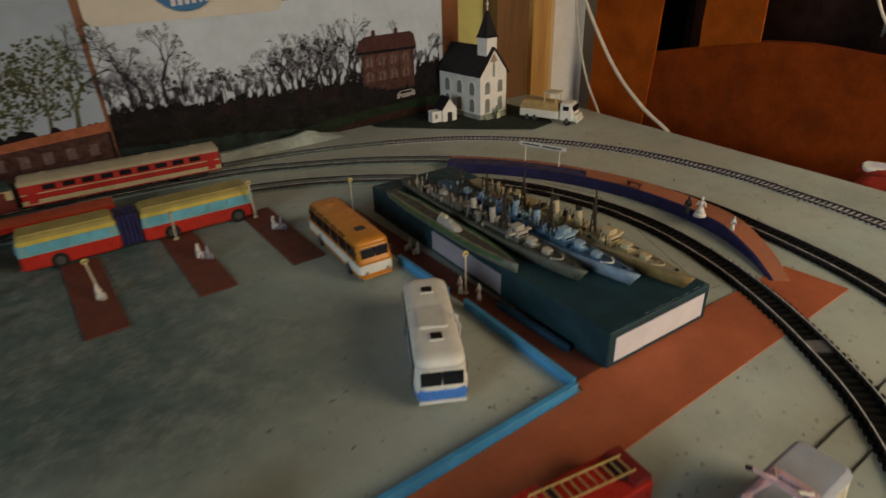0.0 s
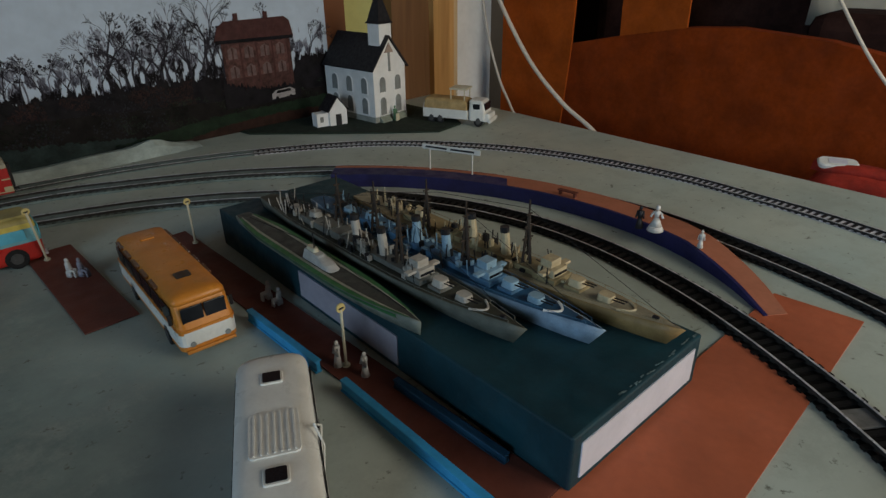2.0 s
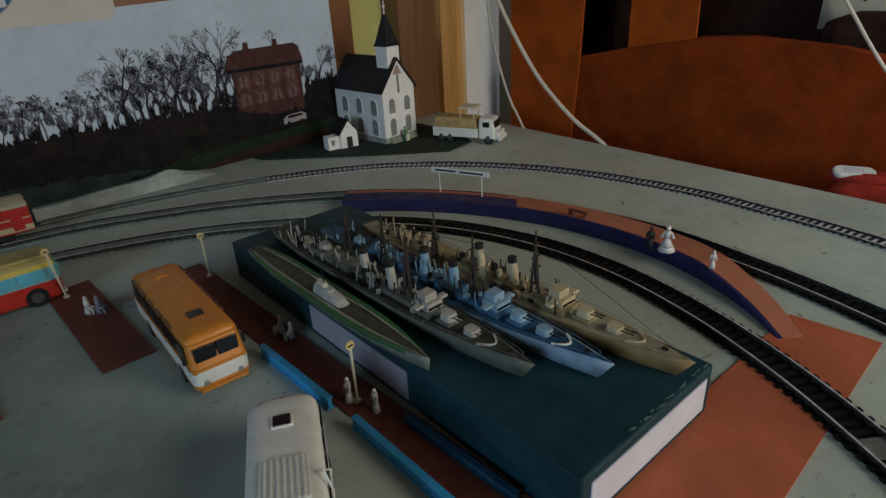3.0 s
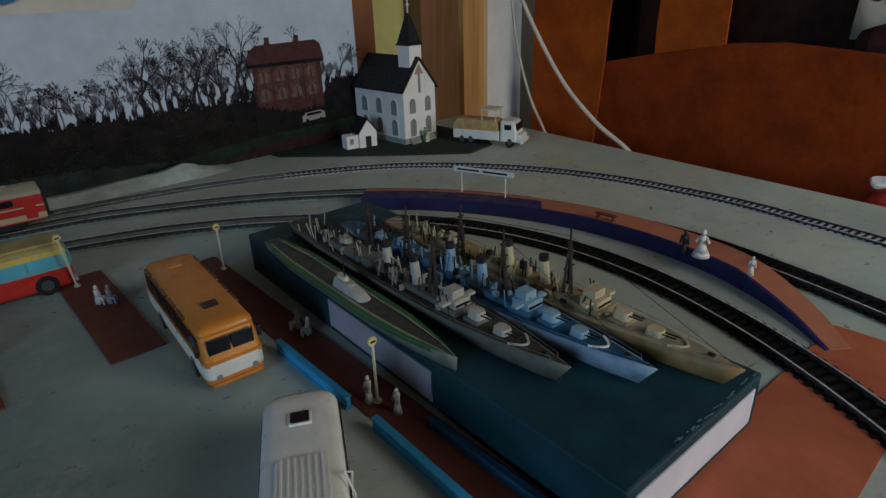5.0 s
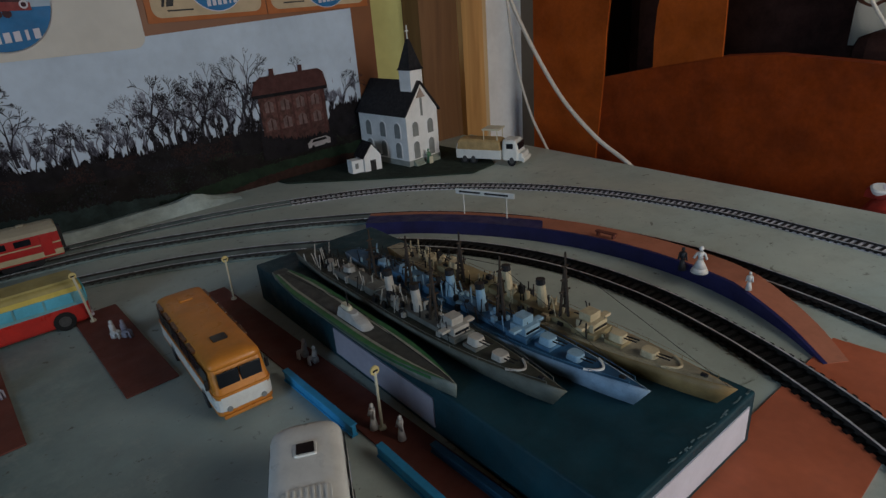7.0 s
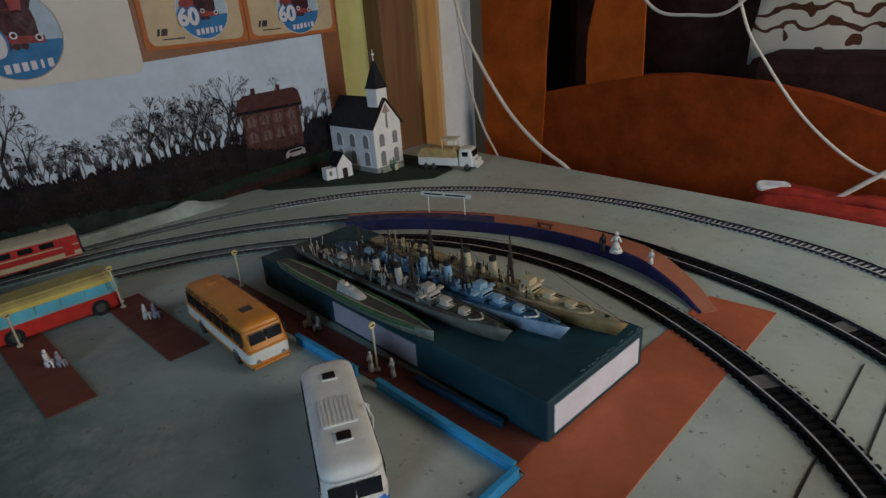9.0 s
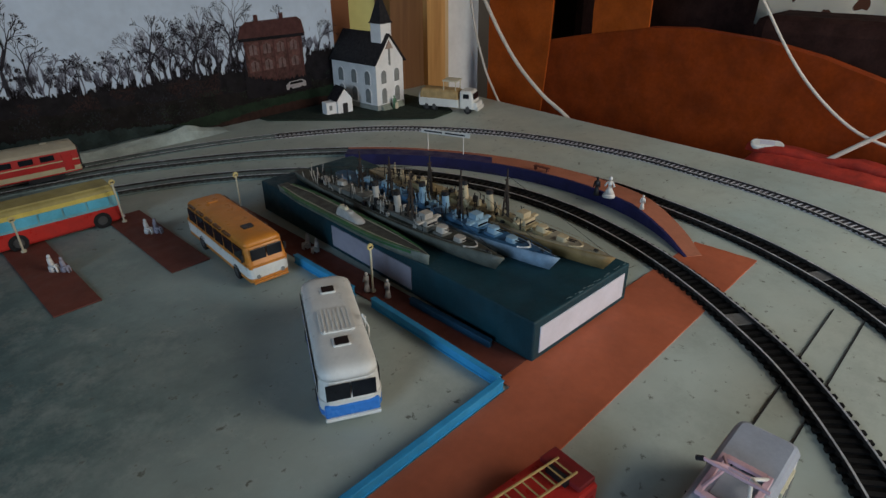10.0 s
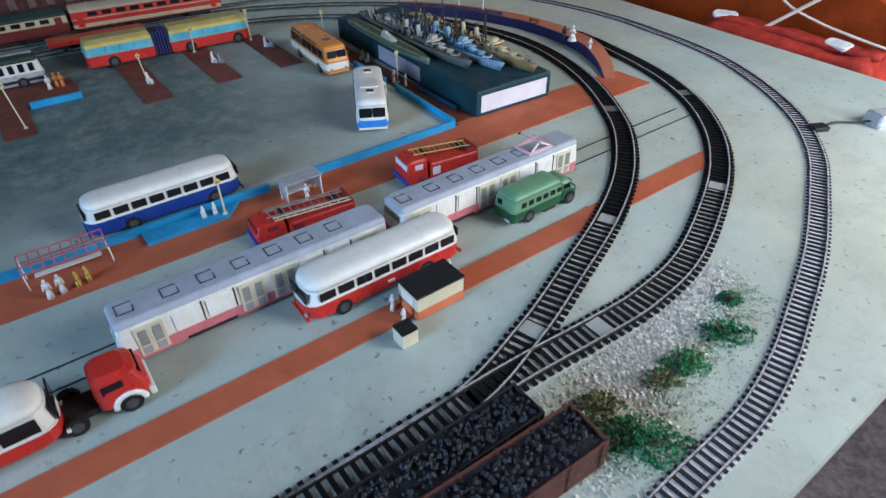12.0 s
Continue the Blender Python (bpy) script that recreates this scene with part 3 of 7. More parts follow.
def bus_body(v, L, W, H, low, mid, roof, glass=GLASS, nwin=6, belt=0.46, top=0.80, r=0.007, x0=0.0, z0=0.0035, front=True, rear=True, split=True, bumper=None, rake=0.0025, skirt=None, wgap=0.0022, flat=False, lamps=True):
    """Body shells, panes and lights of a coach whose front looks along x."""
    h, hw = L / 2, W / 2
    zb, zt = H * belt, H * top
    part("lower_body", stack([(z0, h - 0.0025, hw - 0.0012, r, x0), (z0 + 0.002, h - 0.0004, hw, r, x0), (zb, h, hw, r, x0)]), low, v)
    part("upper_body", stack([(zb, h - 0.0002, hw - 0.0002, r, x0), (zt, h - rake, hw - 0.0009, r, x0)]), mid, v)
    dh = H - zt
    if flat:
        curve = [(zt, h - rake, hw - 0.0008, r, x0), (zt + dh * 0.35, h - rake - 0.0003, hw - 0.0009, r, x0), (zt + dh * 0.62, h - rake - 0.0010, hw - 0.0016, r, x0), (zt + dh * 0.82, h - rake - 0.0024, hw - 0.0032, r, x0), (zt + dh * 0.95, h - rake - 0.0050, hw - 0.0062, r * 0.8, x0), (H, h - rake - 0.0105, hw - 0.0105, r * 0.5, x0)]
    else:
        curve = [(zt, h - rake, hw - 0.0008, r, x0), (zt + dh * 0.35, h - rake - 0.0008, hw - 0.0014, r, x0), (zt + dh * 0.6, h - rake - 0.0022, hw - 0.0024, r, x0), (zt + dh * 0.8, h - rake - 0.0050, hw - 0.0044, r, x0), (zt + dh * 0.94, h - rake - 0.0085, hw - 0.0070, r * 0.6, x0), (H, h - rake - 0.014, hw - 0.0108, r * 0.4, x0)]
    smooth(part("roof", stack(curve), roof, v))
    part("waist_strip", stack([(zb - 0.0006, h + 0.0003, hw + 0.0003, r, x0), (zb + 0.0005, h + 0.0003, hw + 0.0003, r, x0)]), mid, v)
    if skirt:
        part("skirt_strip", stack([(z0 + 0.0032, h + 0.0002, hw + 0.0002, r, x0), (zb * 0.62, h + 0.0002, hw + 0.0002, r, x0)]), skirt, v)
    za, zc = zb + 0.0016, zt - 0.0012
    for side in (-1, 1):
        pane_row(v, x0 - h + 0.008, x0 + h - 0.009, side * (hw + 0.0001), za, zc, nwin, wgap, glass)
    ends = ([1] if front else []) + ([-1] if rear else [])
    for e in ends:
        xe = x0 + e * (h - rake * 0.55)
        if split and e == 1:
            for y0, y1 in ((-hw + 0.0035, -0.0004), (0.0004, hw - 0.0035)):
                part("windscreen", box(min(xe, xe + e * 0.0011), max(xe, xe + e * 0.0011), y0, y1, za - 0.0004, zc + 0.0006, 0.0003), glass, v)
        else:
            part("rear_window", box(min(xe, xe + e * 0.0011), max(xe, xe + e * 0.0011), -hw + 0.005, hw - 0.005, za, zc, 0.0003), glass, v)
    if front:
        for y in (-hw * 0.62, hw * 0.62) if lamps else ():
            part("headlight", rod((x0 + h - 0.0006, y, zb * 0.52), (x0 + h + 0.0008, y, zb * 0.52), 0.0016, n=10), FROST, v)
        part("bumper", box(x0 + h - 0.001, x0 + h + 0.0012, -hw + 0.002, hw - 0.002, z0 + 0.0008, z0 + 0.0028, 0.0004), bumper or mid, v)
    if rear:
        part("bumper", box(x0 - h - 0.001, x0 - h + 0.001, -hw + 0.002, hw - 0.002, z0 + 0.0008, z0 + 0.0028, 0.0004), bumper or mid, v)


def hatch(v, x, H, w=0.0075, l=0.0065):
    f = part("roof_hatch", stack([(H - 0.0004, l / 2 + 0.0012, w / 2 + 0.0012, 0.001, x), (H + 0.0007, l / 2 + 0.0008, w / 2 + 0.0008, 0.001, x)], 2), WHITE, v)
    part("hatch_glass", stack([(H + 0.0006, l / 2, w / 2, 0.0006, x), (H + 0.0010, l / 2, w / 2, 0.0006, x)], 2), GLASS, f)


def coach_bus(m, label, L, W, H, low, mid, roof, nwin, hatches=(), group="model buses", **k):
    v = thing("model_bus", m, label, "model bus", group)
    bus_body(v, L, W, H, low, mid, roof, nwin=nwin, **k)
    for x in (-L * 0.24, L * 0.30):
        for y in (-W / 2 - 0.0003, W / 2 + 0.0003):
            wheel(v, x, y)
    for x in hatches:
        hatch(v, x, H)
    part("chassis", box(-L * 0.42, L * 0.42, -W * 0.36, W * 0.36, 0.0022, 0.0045), DARK, v)
    return v


def line_pose(a, b):
    """A pose at the middle between two plan points, facing from a to b."""
    a, b = Vector(a), Vector(b)
    return pose((a.x + b.x) / 2, (a.y + b.y) / 2, 0, 0, 0, math.degrees(math.atan2(b.y - a.y, b.x - a.x)))


# white and blue bus
wb = coach_bus(line_pose((0.0220, 0.4806), (0.0395, 0.3770)), "white toy bus with sky blue nose, parked on the board", 0.1060, 0.033, 0.034, WHITE, WHITE, WHITE, 6, (0.0265, -0.0295), flat=True, skirt=SKYBLUE, bumper=WHITE, r=0.008, lamps=False)
part("nose_panel", box(0.0505, 0.0535, -0.0145, 0.0145, 0.0062, 0.0140, 0.0012), SKYBLUE, wb, "sky blue front panel")
part("luggage_rack", stack([(0.0336, 0.0120, 0.0095, 0.002, 0.005), (0.0347, 0.0120, 0.0095, 0.002, 0.005)], 2), WHITE, wb)
for y in (-0.0075, -0.0050, -0.0025, 0, 0.0025, 0.0050, 0.0075):
    part("rack_bar", box(-0.0060, 0.0160, y - 0.0004, y + 0.0004, 0.0346, 0.0351), WHITE, wb)
part("roof_ladder", tube([Vector((0.001, 0.0160, 0.012)), Vector((0.001, 0.0176, 0.030)), Vector((0.006, 0.0150, 0.0355)), Vector((0.012, 0.0176, 0.030)), Vector((0.012, 0.0160, 0.012))], 0.0005, 6), WHITE, wb)

# orange and white coach
ob_ = coach_bus(line_pose((-0.0870, 0.6300), (-0.0195, 0.5295)), "orange and white toy coach with dark windows", 0.119, 0.031, 0.0365, ORANGE, ORANGE, ORANGE, 6, (), r=0.004, belt=0.50, top=0.86, rake=0.005, flat=True, bumper=ORANGE)
for x, m_ in ((0.030, GLASS), (-0.036, ORANGE)):
    part("roof_hatch", stack([(0.0360, 0.0036, 0.0042, 0.0008, x), (0.0372, 0.0036, 0.0042, 0.0008, x)], 2), m_, ob_, "dark tinted roof hatch" if m_ is GLASS else "")
SMOKED = mat("smoked_brown_pane", (0.11, 0.038, 0.012), 0.25, 0.2, 60, 0.0)
for y in (-0.0148, 0.0148):
    for i in range(5):
        x = -0.047 + i * 0.0165
        part("skylight", box(x, x + 0.0125, y * 0.97 - 0.0016, y * 0.97 + 0.0012, 0.0328, 0.0346, 0.0003), SMOKED, ob_, "dark brown roof-edge skylight")
part("white_band", stack([(0.0085, 0.0598, 0.0158, 0.005), (0.0170, 0.0597, 0.0158, 0.005)]), WHITE, ob_, "white waist band")
for y in (-0.0168, 0.0168):
    part("mirror", box(0.052, 0.0532, y - 0.001, y + 0.001, 0.021, 0.027, 0.0003), DARK, ob_)

# royal blue and white bus, red and white bus
coach_bus(line_pose(at(-0.010, 0.2565).xy, at(0.114, 0.2565).xy), "royal blue toy bus with a white roof", 0.122, 0.029, 0.0320, ROYAL, WHITE, WHITE, 8, bumper=ROYAL, wgap=0.0024, flat=True, top=0.815, r=0.010, belt=0.523)
rb_ = coach_bus(line_pose(at(0.208, 0.0710).xy, at(0.083, 0.0710).xy), "red toy bus with a white roof beside the kiosk", 0.124, 0.029, 0.0335, RED, WHITE, WHITE, 8, bumper=RED, wgap=0.0024, flat=True, top=0.78, r=0.010, belt=0.50)
part("crest", box(-0.004, 0.004, -0.0152, -0.0144, 0.0095, 0.0105), WHITE, rb_)
part("crest", box(-0.0025, 0.0025, 0.0144, 0.0152, 0.0095, 0.0115), WHITE, rb_, "small white side mark")

# articulated bus
TANYELLOW = mat("roof_tan_yellow", (0.36, 0.29, 0.10), 0.55, 0.15, 60, 0.05)
PANEPALE = mat("printed_pillar", (0.17, 0.40, 0.44), 0.5, 0.1, 60, 0.0)
art = thing("articulated_bus", line_pose(at(0.069, 0.6455).xy, at(0.279, 0.6375).xy), "red and yellow articulated toy bus with light blue panes", "model bus", "model buses")
bus_body(art, 0.108, 0.029, 0.036, RED, PANEPALE, TANYELLOW, PANEBLUE, 5, 0.50, 0.80, 0.004, x0=0.050, rear=False, rake=0.0012, wgap=0.0014, flat=True, bumper=PAPER)
bus_body(art, 0.082, 0.029, 0.036, RED, PANEPALE, TANYELLOW, PANEBLUE, 4, 0.50, 0.80, 0.004, x0=-0.063, front=False, rake=0.0012, wgap=0.0014, flat=True, bumper=RED)
for i in range(5):
    part("bellows_fold", box(-0.0225 + i * 0.0038, -0.0195 + i * 0.0038, -0.0138, 0.0138, 0.005, 0.0345, 0.0008), NAVY, art)
for x in (-0.074, 0.022, 0.086):
    for y in (-0.0143, 0.0143):
        wheel(art, x, y * 1.03, 0.0074)
part("chassis", box(-0.098, 0.098, -0.009, 0.009, 0.0022, 0.0045), DARK, art)
for x_, l_ in ((0.050, 0.108), (-0.063, 0.082)):
    part("yellow_band", stack([(0.0276, l_ / 2 + 0.0002 - 0.0012, 0.0141, 0.004, x_), (0.0312, l_ / 2 - 0.0014, 0.0139, 0.004, x_)]), YELLOW, art, "yellow band above the panes")
    part("roof_cover", stack([(0.0352, l_ / 2 - 0.003, 0.0115, 0.003, x_), (0.0366, l_ / 2 - 0.004, 0.0105, 0.003, x_)]), TANYELLOW, art, "olive-tan roof cover")

# bus with a dark roof at the station
# the dark skirt strip stands for the shade low on the body
st = coach_bus(line_pose(at(-0.105, 0.640).xy, at(0.022, 0.640).xy), "silver-white toy bus with a dark green roof at the station", 0.127, 0.030, 0.036, SILVER, WHITE, DARKGREEN, 11, flat=True, bumper=GREY, r=0.005, wgap=0.0046, skirt=DARK)
part("roof_strip", box(-0.060, 0.058, -0.0035, 0.0035, 0.0354, 0.0364, 0.0004), SILVER, st, "pale strip along the roof")

# green van
gv = thing("toy_van", line_pose(at(0.262, 0.0725).xy, at(0.336, 0.0725).xy), "dark green toy van with pale green upper body", "model van")
part("lower_body", stack([(0.0040, 0.0265, 0.0110, 0.0030, -0.0105), (0.0058, 0.0275, 0.0122, 0.0035, -0.0105), (0.0140, 0.0275, 0.0122, 0.0035, -0.0105)]), GREEN, gv)
part("upper_body", stack([(0.0140, 0.0273, 0.0120, 0.0035, -0.0105), (0.0232, 0.0266, 0.0114, 0.0035, -0.0105)]), PALEGREEN, gv)
smooth(part("roof", stack([(0.0232, 0.0266, 0.0114, 0.0035, -0.0105), (0.0256, 0.0258, 0.0107, 0.0035, -0.0105), (0.0272, 0.0240, 0.0090, 0.0035, -0.0105), (0.0280, 0.0205, 0.0062, 0.0030, -0.0105), (0.0283, 0.0160, 0.0030, 0.0020, -0.0105)]), PALEGREEN, gv))
part("waist_strip", stack([(0.0136, 0.0278, 0.0125, 0.0035, -0.0105), (0.0144, 0.0278, 0.0125, 0.0035, -0.0105)]), PALEGREEN, gv)
part("cab", stack([(0.0050, 0.0075, 0.0112, 0.0030, 0.0235), (0.0140, 0.0075, 0.0112, 0.0030, 0.0235)]), GREEN, gv)
smooth(part("cab_roof", stack([(0.0140, 0.0073, 0.0110, 0.0030, 0.0235), (0.0205, 0.0062, 0.0102, 0.0030, 0.0224), (0.0226, 0.0052, 0.0090, 0.0030, 0.0214), (0.0236, 0.0034, 0.0060, 0.0020, 0.0200)]), PALEGREEN, gv))
part("bonnet", stack([(0.0045, 0.0055, 0.0092, 0.0030, 0.0325), (0.0110, 0.0055, 0.0092, 0.0030, 0.0325), (0.0135, 0.0042, 0.0075, 0.0030, 0.0315)]), GREEN, gv)
part("windscreen", box(0.0285, 0.0306, -0.0082, 0.0082, 0.0148, 0.0200, 0.0004), GLASS, gv)
for y in (-0.0121, 0.0121):
    pane_row(gv, -0.0290, 0.0075, y, 0.0162, 0.0207, 5, 0.0030, GLASS)
    pane_row(gv, 0.0100, 0.0140, y, 0.0168, 0.0205, 1, 0.0030, GLASS)
    pane_row(gv, 0.0190, 0.0262, y * 0.915, 0.0155, 0.0200, 1, 0.0030, GLASS, "cab_window")
    part("headlight", rod((0.0370, y * 0.5, 0.0085), (0.0385, y * 0.5, 0.0085), 0.0015, n=10), PAPER, gv)
    for x in (-0.0200, 0.0265):
        wheel(gv, x, y * 1.03, 0.0058)
part("rear_window", box(-0.0382, -0.0370, 0.0020, 0.0070, 0.0165, 0.0210, 0.0003), GLASS, gv)
part("rear_plate", box(-0.0388, -0.0376, -0.0085, -0.0030, 0.0050, 0.0066, 0.0002), PAPER, gv, "small white plate")
part("step_box", box(-0.0030, 0.0110, -0.0118, 0.0118, 0.0022, 0.0048, 0.0004), DARK, gv)
part("chassis", box(-0.0340, 0.0330, -0.0085, 0.0085, 0.0022, 0.0045), DARK, gv)


def ladder(parent, x0, x1, z0, z1, w, material, rungs=9, y=0.0):
    for s_ in (-1, 1):
        part("ladder_rail", rod((x0, y + s_ * w, z0), (x1, y + s_ * w, z1), 0.0007, n=6), material, parent)
    for i in range(rungs):
        t = (i + 0.5) / rungs
        part("rung", rod((x0 + (x1 - x0) * t, y - w, z0 + (z1 - z0) * t), (x0 + (x1 - x0) * t, y + w, z0 + (z1 - z0) * t), 0.0005, n=5), material, parent)


LADDERWOOD = mat("ladder_tan", (0.42, 0.27, 0.10), 0.6, 0.15, 100, 0.1)
BUMPBLUE = mat("bumper_blue", (0.03, 0.07, 0.33), 0.45, 0.12, 60)


LADDERGREY = mat("ladder_grey", (0.22, 0.19, 0.17), 0.5, 0.2, 80, 0.05)


def fire_engine(m, label, body, lad, glass_=None):
    pane_ = glass_ or PAPER
    v = thing("fire_engine", m, label, "model truck", "fire engines")
    part("cab", stack([(0.004, 0.0125, 0.0138, 0.003, 0.030), (0.015, 0.0125, 0.0138, 0.003, 0.030), (0.025, 0.0108, 0.0126, 0.003, 0.0292), (0.0268, 0.0092, 0.0112, 0.003, 0.0288)]), body, v)
    part("rear_body", stack([(0.004, 0.029, 0.0138, 0.0015, -0.0135), (0.019, 0.029, 0.0138, 0.0015, -0.0135), (0.0205, 0.0282, 0.013, 0.0015, -0.0135)]), body, v)
    for y0, y1 in ((-0.0112, -0.0004), (0.0004, 0.0112)):
        part("windscreen", box(0.0405, 0.0418, y0, y1, 0.0155, 0.0235, 0.0003), pane_, v, "printed windscreen")
    for y in (-0.0134, 0.0134):
        part("side_window", box(0.024, 0.033, min(y, y * 0.98), max(y, y * 0.98) + 0.0001, 0.0155, 0.023, 0.0003), pane_, v)
        part("locker_door", box(-0.022, -0.006, y * 1.02 - 0.0004, y * 1.02 + 0.0004, 0.007, 0.017, 0.0003), body, v)
        part("hose_box", box(0.004, 0.013, y * 1.02 - 0.0005, y * 1.02 + 0.0005, 0.008, 0.0165, 0.0003), pane_, v)
    part("bumper", box(0.0415, 0.0445, -0.0135, 0.0135, 0.0035, 0.0085, 0.0006), BUMPBLUE, v, "dark blue bumper")
    part("platform_rail", box(-0.042, -0.030, -0.012, 0.012, 0.0203, 0.0235, 0.0006), DARKRED, v)
    for x in (-0.026, 0.026):
        for y in (-0.0136, 0.0136):
            wheel(v, x, y, 0.0055)
    ladder(v, -0.036, 0.030, 0.0245, 0.0300, 0.0055, lad, 11)
    part("ladder_rest", box(0.016, 0.018, -0.006, 0.006, 0.0262, 0.0290), DARK, v)
    part("ladder_rest", box(-0.030, -0.027, -0.006, 0.006, 0.0203, 0.0250), DARK, v)
    return v


fire_engine(place(0.2670, 0.1690, 0, 173) @ Matrix.Diagonal((0.86, 0.95, 0.92, 1)), "bright red toy fire engine with a tan ladder", RED, LADDERWOOD)
f1 = fire_engine(place(0.1330, 0.1680, 0, 176) @ Matrix.Diagonal((0.97, 0.9, 0.66, 1)), "dark red toy fire engine with grey ladders", RED, LADDERGREY, DARKRED)
ladder(f1, -0.040, 0.026, 0.0245, 0.0285, 0.0022, CREAM, 9, 0.0095)
ladder(f1, -0.038, 0.028, 0.0245, 0.0285, 0.0022, LADDERGREY, 9, -0.0075)

# tractor with a bus trailer
tr = thing("tractor_unit", place(-0.035, 0.0730), "red toy tractor unit with white mudguards", "model truck")
part("cab", stack([(0.0075, 0.0140, 0.0130, 0.006, 0.0085), (0.017, 0.0140, 0.0132, 0.006, 0.0085), (0.0265, 0.0115, 0.0118, 0.006, 0.0070), (0.029, 0.0080, 0.0088, 0.005, 0.0065)]), RED, tr)
part("chassis", box(-0.024, 0.018, -0.0085, 0.0085, 0.0045, 0.0090, 0.0006), DARK, tr)
part("windscreen", box(0.0185, 0.0205, -0.0092, 0.0092, 0.0175, 0.0245, 0.0004), GLASS, tr)
for y in (-0.0128, 0.0128):
    part("side_window", box(-0.001, 0.010, min(y, y * 0.97), max(y, y * 0.97), 0.0180, 0.0245, 0.0004), GLASS, tr)
    g = tube([Vector((0.010 + 0.0078 * math.cos(math.pi * i / 9), y, 0.006 + 0.0078 * math.sin(math.pi * i / 9))) for i in range(10)], 0.0018, 6)
    part("mudguard", g, WHITE, tr)
    wheel(tr, 0.010, y + (0.001 if y > 0 else -0.001), 0.0062)
    wheel(tr, -0.018, y + (0.0005 if y > 0 else -0.0005), 0.0062)
part("front_bumper", box(0.0200, 0.0240, -0.0125, 0.0125, 0.004, 0.0105, 0.001), WHITE, tr)
tl = thing("bus_trailer", place(-0.132, 0.0710, 0, 0), "red and white toy passenger trailer with dark windows", "model trailer")
bus_body(tl, 0.150, 0.030, 0.037, RED, WHITE, WHITE, nwin=7, belt=0.46, r=0.011, z0=0.006)
for x in (-0.04, -0.025):
    for y in (-0.0152, 0.0152):
        wheel(tl, x, y, 0.006)
part("support", box(0.045, 0.060, -0.008, 0.008, 0.0002, 0.0065), DARK, tl)


# trams
TRAMROOF = mat("tram_roof_card", (0.34, 0.37, 0.43), 0.6, 0.1, 60, 0.05, dirt=0.1)


PALEPINK = mat("pale_pink_wire", (0.60, 0.38, 0.42), 0.5, 0.12, 100, 0.0)


